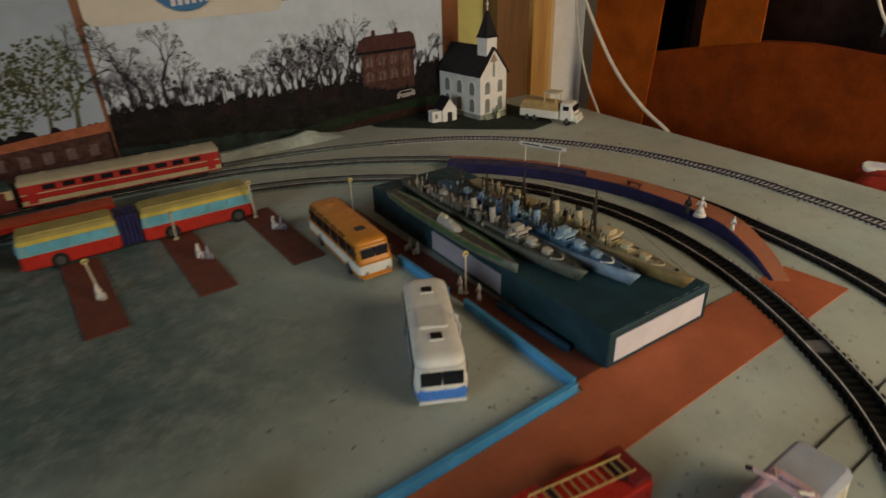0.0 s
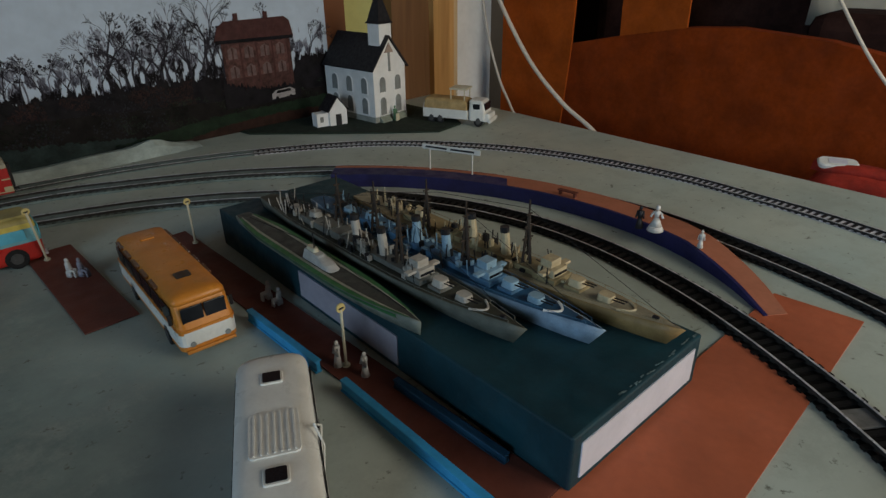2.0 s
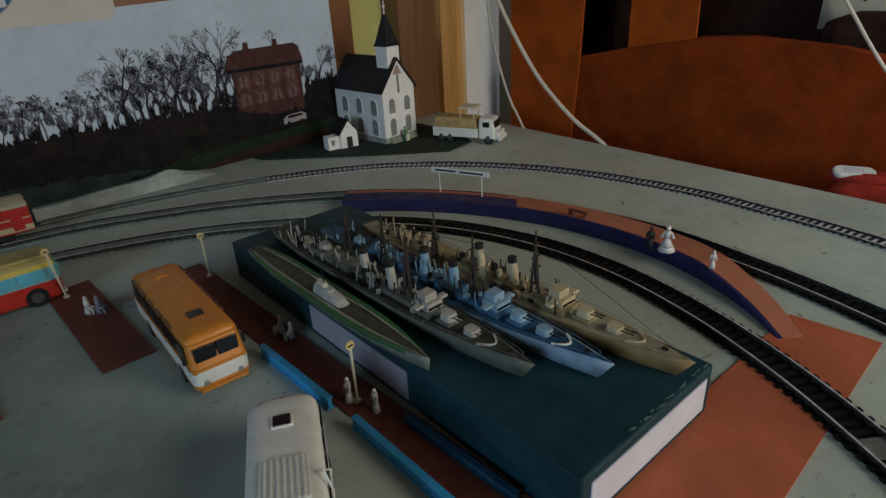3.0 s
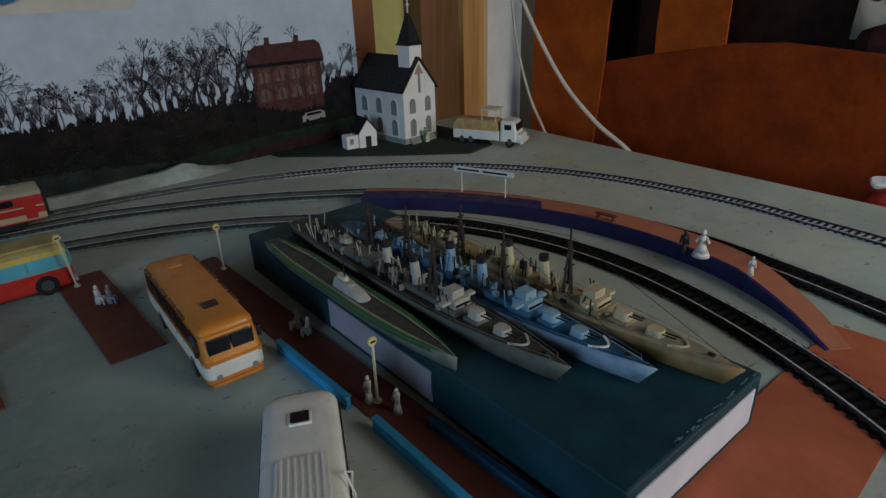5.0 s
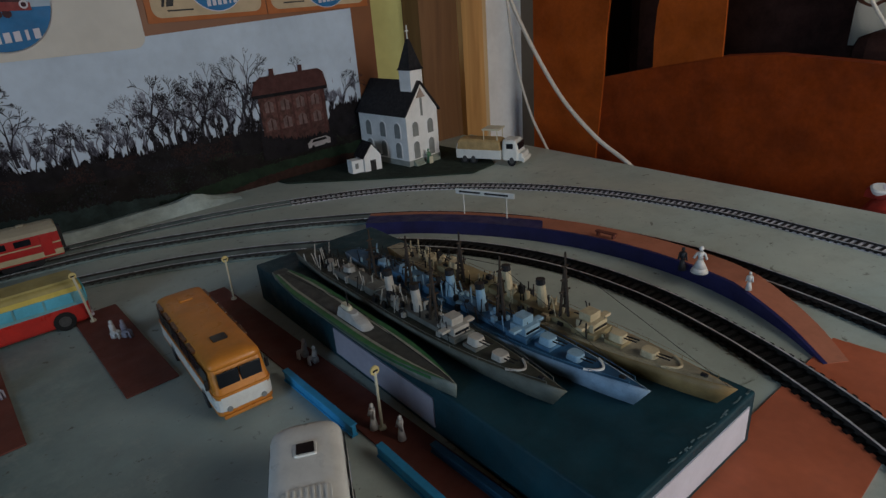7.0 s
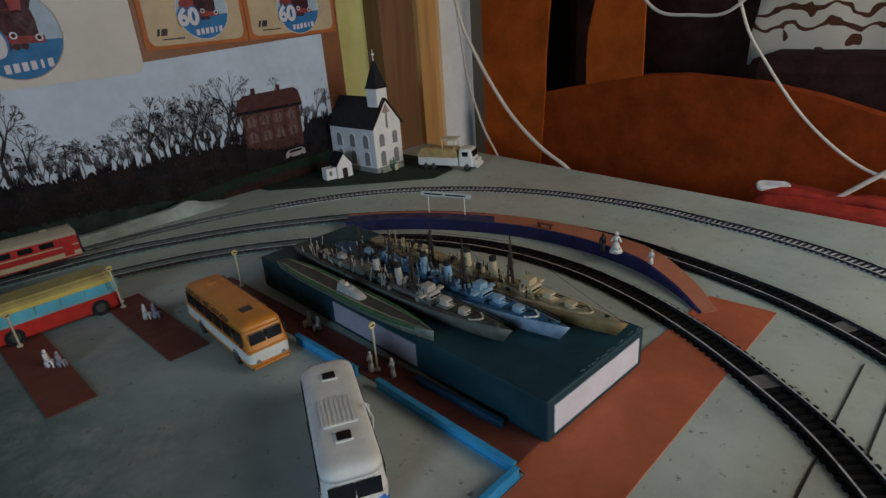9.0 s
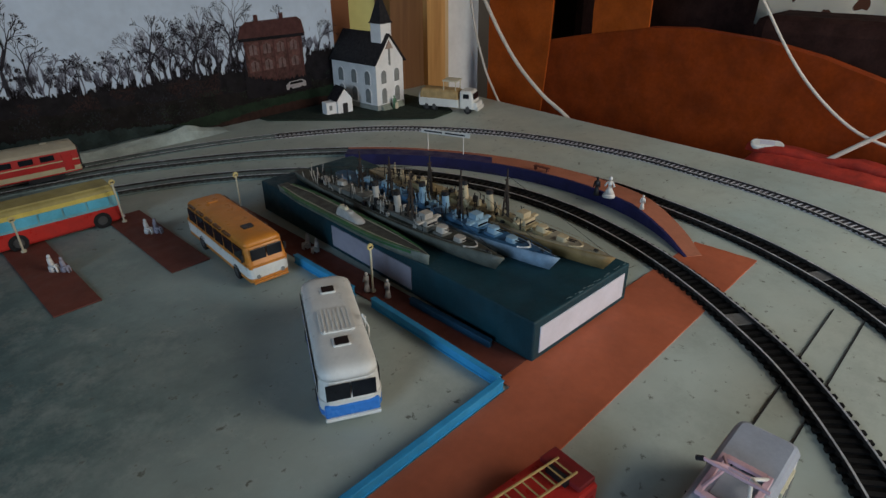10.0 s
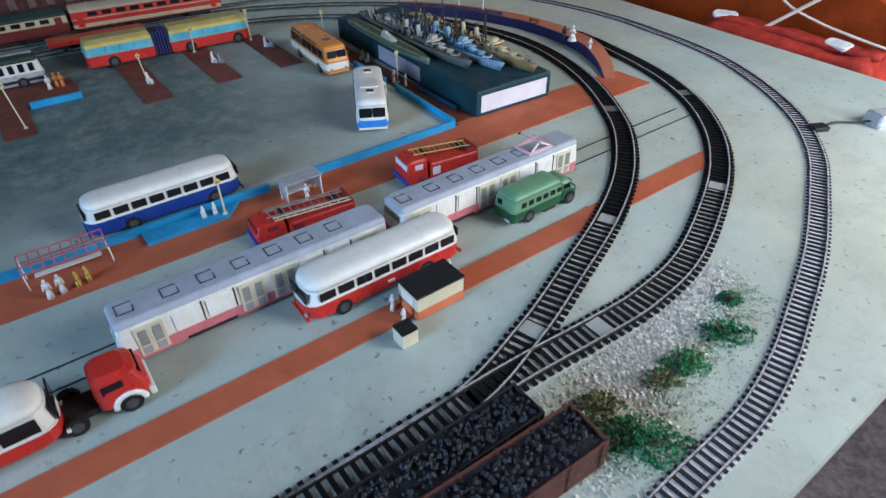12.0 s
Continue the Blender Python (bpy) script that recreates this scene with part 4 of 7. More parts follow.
def tram_car(s0, s1, panto, label):
    L, W, H = s1 - s0, 0.0275, 0.034
    v = thing("tram_car", place((s0 + s1) / 2 - 0.003, 0.1065), label, "model tram", "tram cars")
    part("lower_body", stack([(0.0035, L / 2 - 0.001, W / 2, 0.003), (0.0125, L / 2, W / 2, 0.003)]), PINK, v, "pink lower body card")
    part("upper_body", stack([(0.0125, L / 2, W / 2, 0.003), (0.030, L / 2 - 0.002, W / 2 - 0.0006, 0.003)]), WHITE, v)
    part("roof", stack([(0.030, L / 2 - 0.0015, W / 2 - 0.0002, 0.003), (H - 0.0008, L / 2 - 0.0025, W / 2 - 0.0016, 0.003), (H, L / 2 - 0.004, W / 2 - 0.003, 0.003)]), TRAMROOF, v)
    part("bogie", box(-L * 0.36, -L * 0.20, -0.0085, 0.0085, 0.0014, 0.0045), DARK, v)
    part("bogie", box(L * 0.20, L * 0.36, -0.0085, 0.0085, 0.0014, 0.0045), DARK, v)
    for y in (-W / 2, W / 2):
        s_ = -1 if y < 0 else 1
        for cx in (-L * 0.40, -L * 0.06, L * 0.06, L * 0.40):
            d_ = part("door", box(cx - 0.0085, cx + 0.0085, y - 0.0006, y + 0.0006, 0.0058, 0.0275, 0.0002), CREAM, v, "printed folding door")
            for k in (-1, 1):
                part("door_pane", box(cx + k * 0.0042 - 0.0024, cx + k * 0.0042 + 0.0024, y - 0.0010, y + 0.0010, 0.0135, 0.0250), FROST, d_)
                part("door_leaf", box(cx + k * 0.0042 - 0.0026, cx + k * 0.0042 + 0.0026, y - 0.0009, y + 0.0009, 0.0066, 0.0120), GREY, d_)
        for cx in (-L * 0.28, -L * 0.17, L * 0.17, L * 0.28):
            part("window_panel", box(cx - 0.0088, cx + 0.0088, y - 0.0005, y + 0.0005, 0.0140, 0.0268, 0.0002), WHITE, v)
            part("panel_line", box(cx + 0.0092, cx + 0.0098, y - 0.0007, y + 0.0007, 0.0132, 0.0280), LINE, v)
        part("skirt_slot", box(-L * 0.30, -L * 0.13, y - 0.0006, y + 0.0006, 0.0037, 0.0058), LINE, v, "black printed slot")
    for cx in (-0.44, -0.30, -0.18, -0.06, 0.06, 0.18, 0.30):
        x = cx * L
        f = bmesh.new()
        for q in ((x - 0.005, x + 0.005, -0.0052, -0.0046), (x - 0.005, x + 0.005, 0.0046, 0.0052), (x - 0.005, x - 0.0046, -0.005, 0.005), (x + 0.0046, x + 0.005, -0.005, 0.001)):
            add_box(f, *q, H - 0.0002, H + 0.0003)
        part("roof_line", f, LINE, v, "printed roof panel outline")
    for e in (-1, 1):
        part("end_window", box(e * (L / 2 - 0.0022) - 0.0012, e * (L / 2 - 0.0022) + 0.0012, -0.0105, 0.0105, 0.0155, 0.0265), FROST, v)
    if panto:
        x = L * 0.27
        frame_ = part("pantograph", rod((x - 0.004, -0.0125, H + 0.0095), (x - 0.004, 0.0125, H + 0.0095), 0.0008, n=6), PALEPINK, v, "pale pink folded pantograph")
        part("cross_bar", rod((x + 0.002, -0.0055, H + 0.006), (x + 0.002, 0.0055, H + 0.006), 0.0007, n=6), PALEPINK, frame_)
        for y in (-0.009, 0.009):
            part("arm", box(x - 0.014, x + 0.013, y - 0.0012, y + 0.0012, H - 0.0002, H + 0.0020, 0.0003), PALEPINK, frame_)
            for a, b in (((x - 0.012, y, H + 0.001), (x + 0.002, y * 0.5, H + 0.006)), ((x + 0.002, y * 0.5, H + 0.006), (x - 0.004, y * 1.1, H + 0.0095)), ((x + 0.012, y, H + 0.001), (x + 0.002, y * 0.5, H + 0.006))):
                part("arm", rod(a, b, 0.0008, n=6), PALEPINK if y > 0 else WHITE, frame_)
        for q in (x - 0.013, x + 0.012):
            part("base_bar", box(q - 0.0014, q + 0.0014, -0.0078, 0.0078, H - 0.0002, H + 0.0020, 0.0003), PALEPINK, frame_)
        part("horn", rod((x - 0.004, 0.0120, H + 0.0095), (x - 0.004, 0.0150, H + 0.0080), 0.0011, n=6), DARK, frame_)
        part("roof_hatch", box(x - 0.010, x + 0.009, -0.006, 0.006, H - 0.0003, H + 0.0006, 0.0002), GREY, v)
    return v


tram_car(-0.018, 0.171, False, "white and pink card tram car with grey roof")
tram_car(0.181, 0.371, True, "white and pink card tram car with a pantograph")


# ---- street furniture ----
FIGWHITE = mat("figure_white", (0.70, 0.67, 0.63), 0.5, 0.08, 200, 0.1)
FIGTINT = [FIGWHITE, FIGWHITE, mat("figure_grey", (0.30, 0.28, 0.33), 0.6, 0.1, 200), mat("figure_yellow", (0.60, 0.40, 0.08), 0.6, 0.1, 200), mat("figure_orange", (0.55, 0.20, 0.06), 0.6, 0.1, 200), mat("figure_green", (0.10, 0.22, 0.12), 0.6, 0.1, 200), mat("figure_black", (0.02, 0.02, 0.024), 0.6, 0.1, 200)]


def figurine(s, d, z=0.001, h=0.019, tint=0, turn=0.0, seated=False, label=""):
    bm = bmesh.new()
    k = h / 0.019
    if seated:
        add_rod(bm, (0, 0, 0.0045 * k), (-0.001 * k, 0, 0.0115 * k), 0.0024 * k, 0.0019 * k, 8)
        for y in (-0.0012, 0.0012):
            add_rod(bm, (0, y * k, 0.0052 * k), (0.0048 * k, y * k, 0.0055 * k), 0.0011 * k, n=6)
            add_rod(bm, (0.0048 * k, y * k, 0.0058 * k), (0.0052 * k, y * k, 0), 0.0009 * k, n=6)
        add_box(bm, -0.0022 * k, 0.002 * k, -0.0024 * k, 0.0024 * k, 0, 0.0048 * k)
        add_ball(bm, (-0.0006 * k, 0, 0.0134 * k), 0.0016 * k, 0.0014 * k, 0.0019 * k)
    else:
        add_rod(bm, (0, 0, 0), (0, 0, 0.009 * k), 0.0030 * k, 0.0016 * k, 8)
        add_rod(bm, (0, 0, 0.0088 * k), (0, 0, 0.0148 * k), 0.0017 * k, 0.0022 * k, 8)
        add_ball(bm, (0, 0, 0.0172 * k), 0.0015 * k, 0.0014 * k, 0.0018 * k)
        for y in (-1, 1):
            add_rod(bm, (0, y * 0.0021 * k, 0.0145 * k), (0.0012 * k, y * 0.0029 * k, 0.0088 * k), 0.0008 * k, n=6)
    text = label or ("tiny seated white plastic figurine on the platform" if seated else "tiny standing white plastic figurine")
    return smooth(tagged(part("figurine", bm, FIGTINT[tint], None, text, place(s, d, z, turn)), "", "figurine", "figurines"))


# on the bus bays and the station apron
BAY_FIGURES = (
    (0.281, 0.582, 0.0013, 0.017, 0, -60, True),
    (0.287, 0.577, 0.0013, 0.017, 2, -60, True),
    (0.203, 0.567, 0.0013, 0.018, 0, -60, True),
    (0.209, 0.560, 0.0013, 0.016, 2, -60, True),
    (0.117, 0.545, 0.0013, 0.018, 0, -60, True),
    (0.019, 0.600, 0.0012, 0.017, 0, -90, False),
    (0.027, 0.603, 0.0012, 0.017, 4, -90, False),
    (0.033, 0.601, 0.0012, 0.017, 4, -90, False),
)
# on the platform beside the box and on the blue bench
STOP_FIGURES = (
    (0.361, 0.458, 0.0012, 0.016, 0, 180, True),
    (0.362, 0.447, 0.0012, 0.015, 0, 180, True),
    (0.351, 0.369, 0.0012, 0.016, 1, 180, False),
    (0.356, 0.352, 0.0012, 0.015, 0, 180, False),
    (0.071, 0.220, 0.0042, 0.014, 0, 90, True),
    (0.080, 0.220, 0.0042, 0.014, 0, 90, True),
)
# under the red shelter, at the kiosk and the grey shelter
PATH_FIGURES = (
    (-0.046, 0.192, 0.0012, 0.016, 0, -90, False),
    (-0.038, 0.193, 0.0012, 0.016, 0, -90, False),
    (-0.028, 0.196, 0.0012, 0.014, 3, -90, True),
    (-0.021, 0.198, 0.0012, 0.014, 3, -90, True),
    (0.1350, 0.0395, 0.0012, 0.014, 0, 180, False),
    (0.1340, 0.0245, 0.0012, 0.013, 0, 180, False),
    (0.187, 0.046, 0.0012, 0.014, 0, 0, False),
    (0.152, 0.199, 0.0012, 0.015, 0, -90, False),
)
for group_ in (BAY_FIGURES, STOP_FIGURES, PATH_FIGURES):
    for s, d, z, h, tint, turn, sit in group_:
        figurine(s, d, z, h, tint, turn, sit)


def stop_sign(s, d, z, h, lean=0.0, tip=0.0):
    v = thing("bus_stop_sign", place(s, d, z) @ pose(0, 0, 0, tip, lean, 0), "thin cream bus stop post with a round sign", "bus stop sign", "bus stop signs")
    part("post", rod((0, 0, 0), (0, 0, h), 0.0008, n=7), CREAM, v)
    part("sign_disc", rod((0, -0.0005, h), (0, 0.0005, h), 0.0026, n=14), BRASS, v, "round yellow sign disc")
    part("sign_mark", box(-0.0014, 0.0014, -0.0009, -0.0005, h - 0.0005, h + 0.0004), LINE, v)
    part("foot", rod((0, 0, 0), (0, 0, 0.0012), 0.0022, n=10), CREAM, v)


for s, d, h, lean, tip in ((0.276, 0.622, 0.0435, -6, 13), (0.196, 0.621, 0.038, -4, 24), (0.118, 0.560, 0.031, -6, 6), (-0.020, 0.500, 0.046, -6, -8), (0.354, 0.366, 0.036, 0, 0), (0.364, 0.572, 0.034, 0, 0), (0.0865, 0.2150, 0.030, 0, 0)):
    stop_sign(s, d, 0.0042 if h == 0.030 else 0.0011, h, lean, tip)

# grey bus shelter on the wide path
CLEAR = mat("clear_plastic", (0.42, 0.45, 0.48), 0.25, 0.08, 60, 0.0)
CLEAR.node_tree.nodes["Principled BSDF"].inputs["Alpha"].default_value = 0.55
sh = thing("bus_shelter", place(0.150, 0.2045, 0.0012), "small grey clear-plastic bus shelter on the path", "bus shelter")
part("roof", box(-0.017, 0.017, -0.009, 0.009, 0.0195, 0.0208, 0.0004), CLEAR, sh)
part("back_panel", box(-0.016, 0.016, 0.0070, 0.0078, 0.004, 0.0195), CLEAR, sh)
for x in (-0.016, 0.0152):
    part("side_panel", box(x, x + 0.0008, -0.006, 0.0070, 0.004, 0.0195), CLEAR, sh)
for x in (-0.016, 0.0152):
    for y in (-0.0075, 0.0070):
        part("post", box(x, x + 0.0008, y, y + 0.0008, 0, 0.0195), WHITE, sh)
part("bench", box(-0.012, 0.012, 0.003, 0.0065, 0.0045, 0.0055), WHITE, sh)
for i in range(4):
    part("panel_bar", box(-0.016, 0.016, 0.0078, 0.0084, 0.0055 + i * 0.004, 0.0065 + i * 0.004), WHITE, sh)

# red framed shelter
PINKCLEAR = mat("pink_frame", (0.45, 0.13, 0.14), 0.5, 0.12, 100, 0.0)
rs = thing("red_shelter", place(-0.029, 0.2180, 0.0012), "red wire-framed shelter over small figurines", "bus shelter")
for y in (-0.010, 0.006):
    for z in (0.0135, 0.0195):
        part("bar", box(-0.028, 0.028, y, y + 0.0009, z, z + 0.0009), PINKCLEAR, rs)
for i in range(9):
    part("roof_bar", box(-0.028 + i * 0.0069, -0.0271 + i * 0.0069, -0.010, 0.0068, 0.0195, 0.0203), PINKCLEAR, rs)
    part("front_bar", box(-0.028 + i * 0.0069, -0.0271 + i * 0.0069, -0.010, -0.0093, 0.0135, 0.0200), PINKCLEAR, rs)
for x in (-0.028, 0.0272):
    for y in (-0.0095, 0.006):
        part("post", box(x, x + 0.0009, y, y + 0.0009, 0, 0.0200), WHITE, rs)
part("bench", box(-0.022, 0.022, -0.0015, 0.003, 0.0035, 0.0045), WHITE, rs)

# kiosk and bin
ki = thing("kiosk", place(0.161, 0.0315, 0.0012), "white kiosk with the path's orange reflection coloured onto its base, flat black roof", "kiosk")
KREFLECT = mat("kiosk_path_reflection", (0.55, 0.16, 0.07), 0.6, 0.1, 60, 0.1)
# the orange of this base is the path's reflection, given as wall colour
part("plinth", box(-0.019, 0.019, -0.0115, 0.0115, 0, 0.0075, 0.0003), KREFLECT, ki)
part("wall", box(-0.0188, 0.0188, -0.0113, 0.0113, 0.0075, 0.0185, 0.0003), CREAM, ki)
part("roof", box(-0.0195, 0.0195, -0.0120, 0.0120, 0.0185, 0.0200, 0.0004), SLATE, ki)
part("shutter", box(-0.0194, -0.0186, -0.007, 0.007, 0.009, 0.016), WHITE, ki)
bn = thing("litter_bin", place(0.1265, 0.0115, 0.0), "cream toy litter bin with a flat black lid", "litter bin")
part("body", box(-0.0058, 0.0058, -0.0058, 0.0058, 0.0002, 0.0115, 0.0004), CREAM, bn)
part("lid", stack([(0.0115, 0.0060, 0.0060, 0.001), (0.0124, 0.0060, 0.0060, 0.001)], 2), SLATE, bn, "flat black lid")


# ---- platform between the tracks ----
pl = spline([Vector(p) for p in ((0.302, 0.522), (0.301, 0.560), (0.293, 0.600), (0.276, 0.640), (0.247, 0.682), (0.205, 0.723), (0.150, 0.757), (0.090, 0.780), (0.030, 0.790))], 0.006)
PLATTOP = mat("platform_orange", (0.42, 0.15, 0.085), 0.65, 0.12, 30, 0.1, dirt=0.2)
bm = bmesh.new()
rows = []
for i, p in enumerate(pl):
    t = (pl[min(i + 1, len(pl) - 1)] - pl[max(i - 1, 0)]).normalized()
    nrm = Vector((t.y, -t.x))
    f = i / (len(pl) - 1)
    w = 0.013 + 0.0125 * min(1, f * 4.0)
    h = 0.0015 + 0.0105 * min(1, f * 5.0)
    b = p + nrm * w
    rows.append([bm.verts.new((p.x, p.y, 0.0003)), bm.verts.new((b.x, b.y, 0.0003)), bm.verts.new((b.x, b.y, h)), bm.verts.new((p.x, p.y, h))])
for a, b in zip(rows, rows[1:]):
    for k in range(4):
        bm.faces.new((a[k], a[(k + 1) % 4], b[(k + 1) % 4], b[k]))
bm.faces.new(rows[0][::-1])
bm.faces.new(rows[-1])
plat = tagged(part("station_platform", bm, PLATTOP, None, "curved orange station platform with navy side walls"), "", "platform")
bm = bmesh.new()
rows = []
for i, p in enumerate(pl):
    t = (pl[min(i + 1, len(pl) - 1)] - pl[max(i - 1, 0)]).normalized()
    nrm = Vector((t.y, -t.x))
    f = i / (len(pl) - 1)
    h = 0.0017 + 0.0108 * min(1, f * 5.0)
    a, b = p - nrm * 0.0022, p + nrm * (0.0003 + (0.017 if f > 0.60 else 0.0))
    rows.append([bm.verts.new((a.x, a.y, 0.0003)), bm.verts.new((b.x, b.y, 0.0003)), bm.verts.new((b.x, b.y, h)), bm.verts.new((a.x, a.y, h))])
for a, b in zip(rows, rows[1:]):
    for k in range(4):
        bm.faces.new((a[k], a[(k + 1) % 4], b[(k + 1) % 4], b[k]))
bm.faces.new(rows[0][::-1])
bm.faces.new(rows[-1])
part("side_wall", bm, NAVY, plat, "navy blue side wall")
sg = thing("station_sign", pose(0.145, 0.779, 0.0122, 0, 0, -33), "white station name board on two thin posts", "sign")
for x in (-0.022, 0.022):
    part("post", rod((x, 0, 0), (x, 0, 0.021), 0.0006, n=7), WHITE, sg)
board = part("board", box(-0.030, 0.030, -0.0008, 0.0004, 0.0195, 0.0245, 0.0003), WHITE, sg)
for x0, x1 in ((-0.026, -0.004), (0.0, 0.024)):
    part("lettering_bar", box(x0, x1, -0.0011, -0.0007, 0.0212, 0.0229), LINE, board, "dark bar of lettering")
bride = bmesh.new()
add_rod(bride, (0, 0, 0), (0, 0, 0.0035), 0.0062, 0.0046, 14)
add_rod(bride, (0, 0, 0.0034), (0, 0, 0.0100), 0.0046, 0.0016, 14)
add_rod(bride, (0, 0, 0.0098), (0, 0, 0.0150), 0.0016, 0.0024, 10)
add_ball(bride, (0, 0, 0.0178), 0.0018, 0.0017, 0.0021)
for y in (-1, 1):
    add_rod(bride, (0, y * 0.0022, 0.0146), (0.0016, y * 0.0044, 0.0104), 0.0009, n=6)
smooth(tagged(part("figurine", bride, FIGWHITE, None, "white plastic figurine in a wide gown on the platform", place(0.604, 0.3225, 0.0122, 200)), "", "figurine", "figurines"))
figurine(0.599, 0.333, 0.0122, 0.018, 6, 200, False, "black plastic figurine beside the gowned one")
figurine(0.598, 0.286, 0.0122, 0.0135, 0, 200, False)
bench = thing("platform_bench", pose(0.235, 0.703, 0.0122, 0, 0, -48), "small brown bench on the station platform", "bench")
part("seat", box(-0.009, 0.009, -0.002, 0.002, 0.0035, 0.0045), MATRED, bench)
for x in (-0.007, 0.007):
    part("leg", box(x - 0.0008, x + 0.0008, -0.0018, 0.0018, 0, 0.0036), MATRED, bench)


# ---- ships on the box ----
MASTBROWN = mat("mast_brown", (0.040, 0.028, 0.020), 0.7, 0.3, 150, 0.1)


def ship(s, d_bow, d_stern, B, hull_mat, deck_mat, trim_mat, house_mat, pale_mat, label, war=True, seed=1, sheer=0.004, kind_low=None):
    rnd = random.Random(seed)
    L = d_stern - d_bow
    v = thing("model_ship", place(s + 0.02 * L, (d_bow + d_stern) / 2, 0.0293, -92.3), label, "model ship", "model ships")
    bm = bmesh.new()
    dk = bmesh.new()
    rows, drow = [], []
    n = 26
    hb = 0.0075 if war else 0.0060
    sheer = sheer if war else 0.002
    for i in range(n + 1):
        f = i / n
        x = -L / 2 + L * f
        w = B / 2 * ((0.50 + 2.5 * f) if f < 0.2 else 1.0) * (1.0 if f < 0.58 else max(0.012, 1 - ((f - 0.58) / 0.42) ** 2.3))
        top = hb + sheer * max(0, (f - 0.45) / 0.55) ** 2
        rake_ = (0.008 if war else 0.001) * max(0, (f - 0.8) / 0.2) ** 2
        rows.append([bm.verts.new((x - rake_ * (1 - z / top), y * w * k, z)) for y, k, z in ((-1, 0.72, 0), (-1, 0.86, top * 0.5), (-1, 1.0, top), (1, 1.0, top), (1, 0.86, top * 0.5), (1, 0.72, 0))])
        drow.append([dk.verts.new((x - 0.0012 * f, y * max(0.0001, w - 0.0006), top + 0.0002)) for y in (-1, 1)])
    for a, b in zip(rows, rows[1:]):
        for k in range(6):
            bm.faces.new((a[k], a[(k + 1) % 6], b[(k + 1) % 6], b[k]))
    bm.faces.new(rows[0][::-1])
    bm.faces.new(rows[-1])
    edge = [[q.co.copy() for q in r] for r in rows]
    smooth(part("hull", bm, hull_mat, v))
    for a, b in zip(drow, drow[1:]):
        dk.faces.new((a[0], b[0], b[1], a[1]))
    part("deck", dk, deck_mat, v)
    if war:
        gw = bmesh.new()
        for sd in (-1, 1):
            pts_ = [Vector((r[2].x, sd * abs(r[2].y) * 0.97, r[2].z + 0.0022)) for r in edge[3:-1:2]]
            for p, q in zip(pts_, pts_[1:]):
                add_rod(gw, p, q, 0.00016, n=3)
            for p in pts_:
                add_rod(gw, p - Vector((0, 0, 0.0022)), p, 0.00016, n=3)
        part("deck_railing", gw, house_mat, v)
    z0 = hb + 0.0002
    if not war:
        part("tower", stack([(z0, 0.0165, 0.0042, 0.004, 0.006), (z0 + 0.0026, 0.0135, 0.0038, 0.0036, 0.004), (z0 + 0.0048, 0.009, 0.003, 0.0029, 0.0), (z0 + 0.0056, 0.008, 0.0026, 0.0025, 0.0)]), pale_mat, v)
        part("tower_top", stack([(z0 + 0.0056, 0.005, 0.002, 0.0019, -0.002), (z0 + 0.0078, 0.0042, 0.0016, 0.0015, -0.002)]), CREAM, v)
        part("periscope", rod((0.0, 0, z0 + 0.006), (0.0, 0, z0 + 0.017), 0.0004, n=6), house_mat, v)
        ge, gc = bmesh.new(), bmesh.new()
        for g_, k0, k1, dz in ((ge, 0.70, 1.02, 0.0005), (gc, 0.52, 0.70, 0.0006)):
            for sd in (-1, 1):
                for r0, r1 in zip(edge[1:-2], edge[2:-1]):
                    g_.faces.new([g_.verts.new((r[2].x, sd * abs(r[2].y) * k, r[2].z + dz)) for r, k in ((r0, k0), (r1, k0), (r1, k1), (r0, k1))])
        part("deck_edge", ge, trim_mat, v, "green painted deck edge")
        part("deck_line", gc, shade("sub_line", (0.30, 0.30, 0.24)), v, "pale line along the deck")
        gs = bmesh.new()
        for sd in (-1, 1):
            for r0, r1 in zip(edge[2:-3], edge[3:-2]):
                q = []
                for r, k in ((r0, 0.35), (r1, 0.35), (r1, 0.95), (r0, 0.95)):
                    e, t_ = r[1], r[2]
                    q.append(gs.verts.new((e.x + (t_.x - e.x) * k, sd * (abs(e.y) + (abs(t_.y) - abs(e.y)) * k + 0.0003), e.z + (t_.z - e.z) * k)))
                gs.faces.new(q)
        part("side_stripe", gs, trim_mat, v, "green side stripe")
        part("wire", tube([Vector((L * 0.44, 0, hb + 0.0042)), Vector((0.0, 0, z0 + 0.010)), Vector((-L * 0.44, 0, hb + 0.001))], 0.0002, 5), LINE, v)
        return v

    def turret(x, z, flip=1, k=1.0):
        t = part("gun_turret", stack([(z, 0.0042 * k, 0.0036 * k, 0.002 * k, x), (z + 0.0038 * k, 0.0036 * k, 0.003 * k, 0.002 * k, x)], 3), pale_mat, v)
        for y in (-0.0011, 0.0011):
            part("gun_barrel", rod((x + flip * 0.003 * k, y * k, z + 0.0025 * k), (x + flip * 0.0105 * k, y * k, z + 0.0032 * k), 0.0004, n=5), DARK, t)

    def house(x, l, w, z, h, m_=None):
        part("deckhouse", box(x - l / 2, x + l / 2, -w / 2, w / 2, z, z + h, 0.0003), m_ or house_mat, v)

    zf = z0 + 0.0006
    turret(L * 0.335, zf + 0.0006, 1, 1.05)
    house(L * 0.265, 0.010, 0.010, zf - 0.001, 0.0035)
    turret(L * 0.265, zf + 0.0025, 1, 1.05)
    house(L * 0.20, 0.015, B * 0.58, zf - 0.003, 0.0064)
    house(L * 0.20, 0.011, B * 0.44, zf + 0.003, 0.0048, pale_mat)
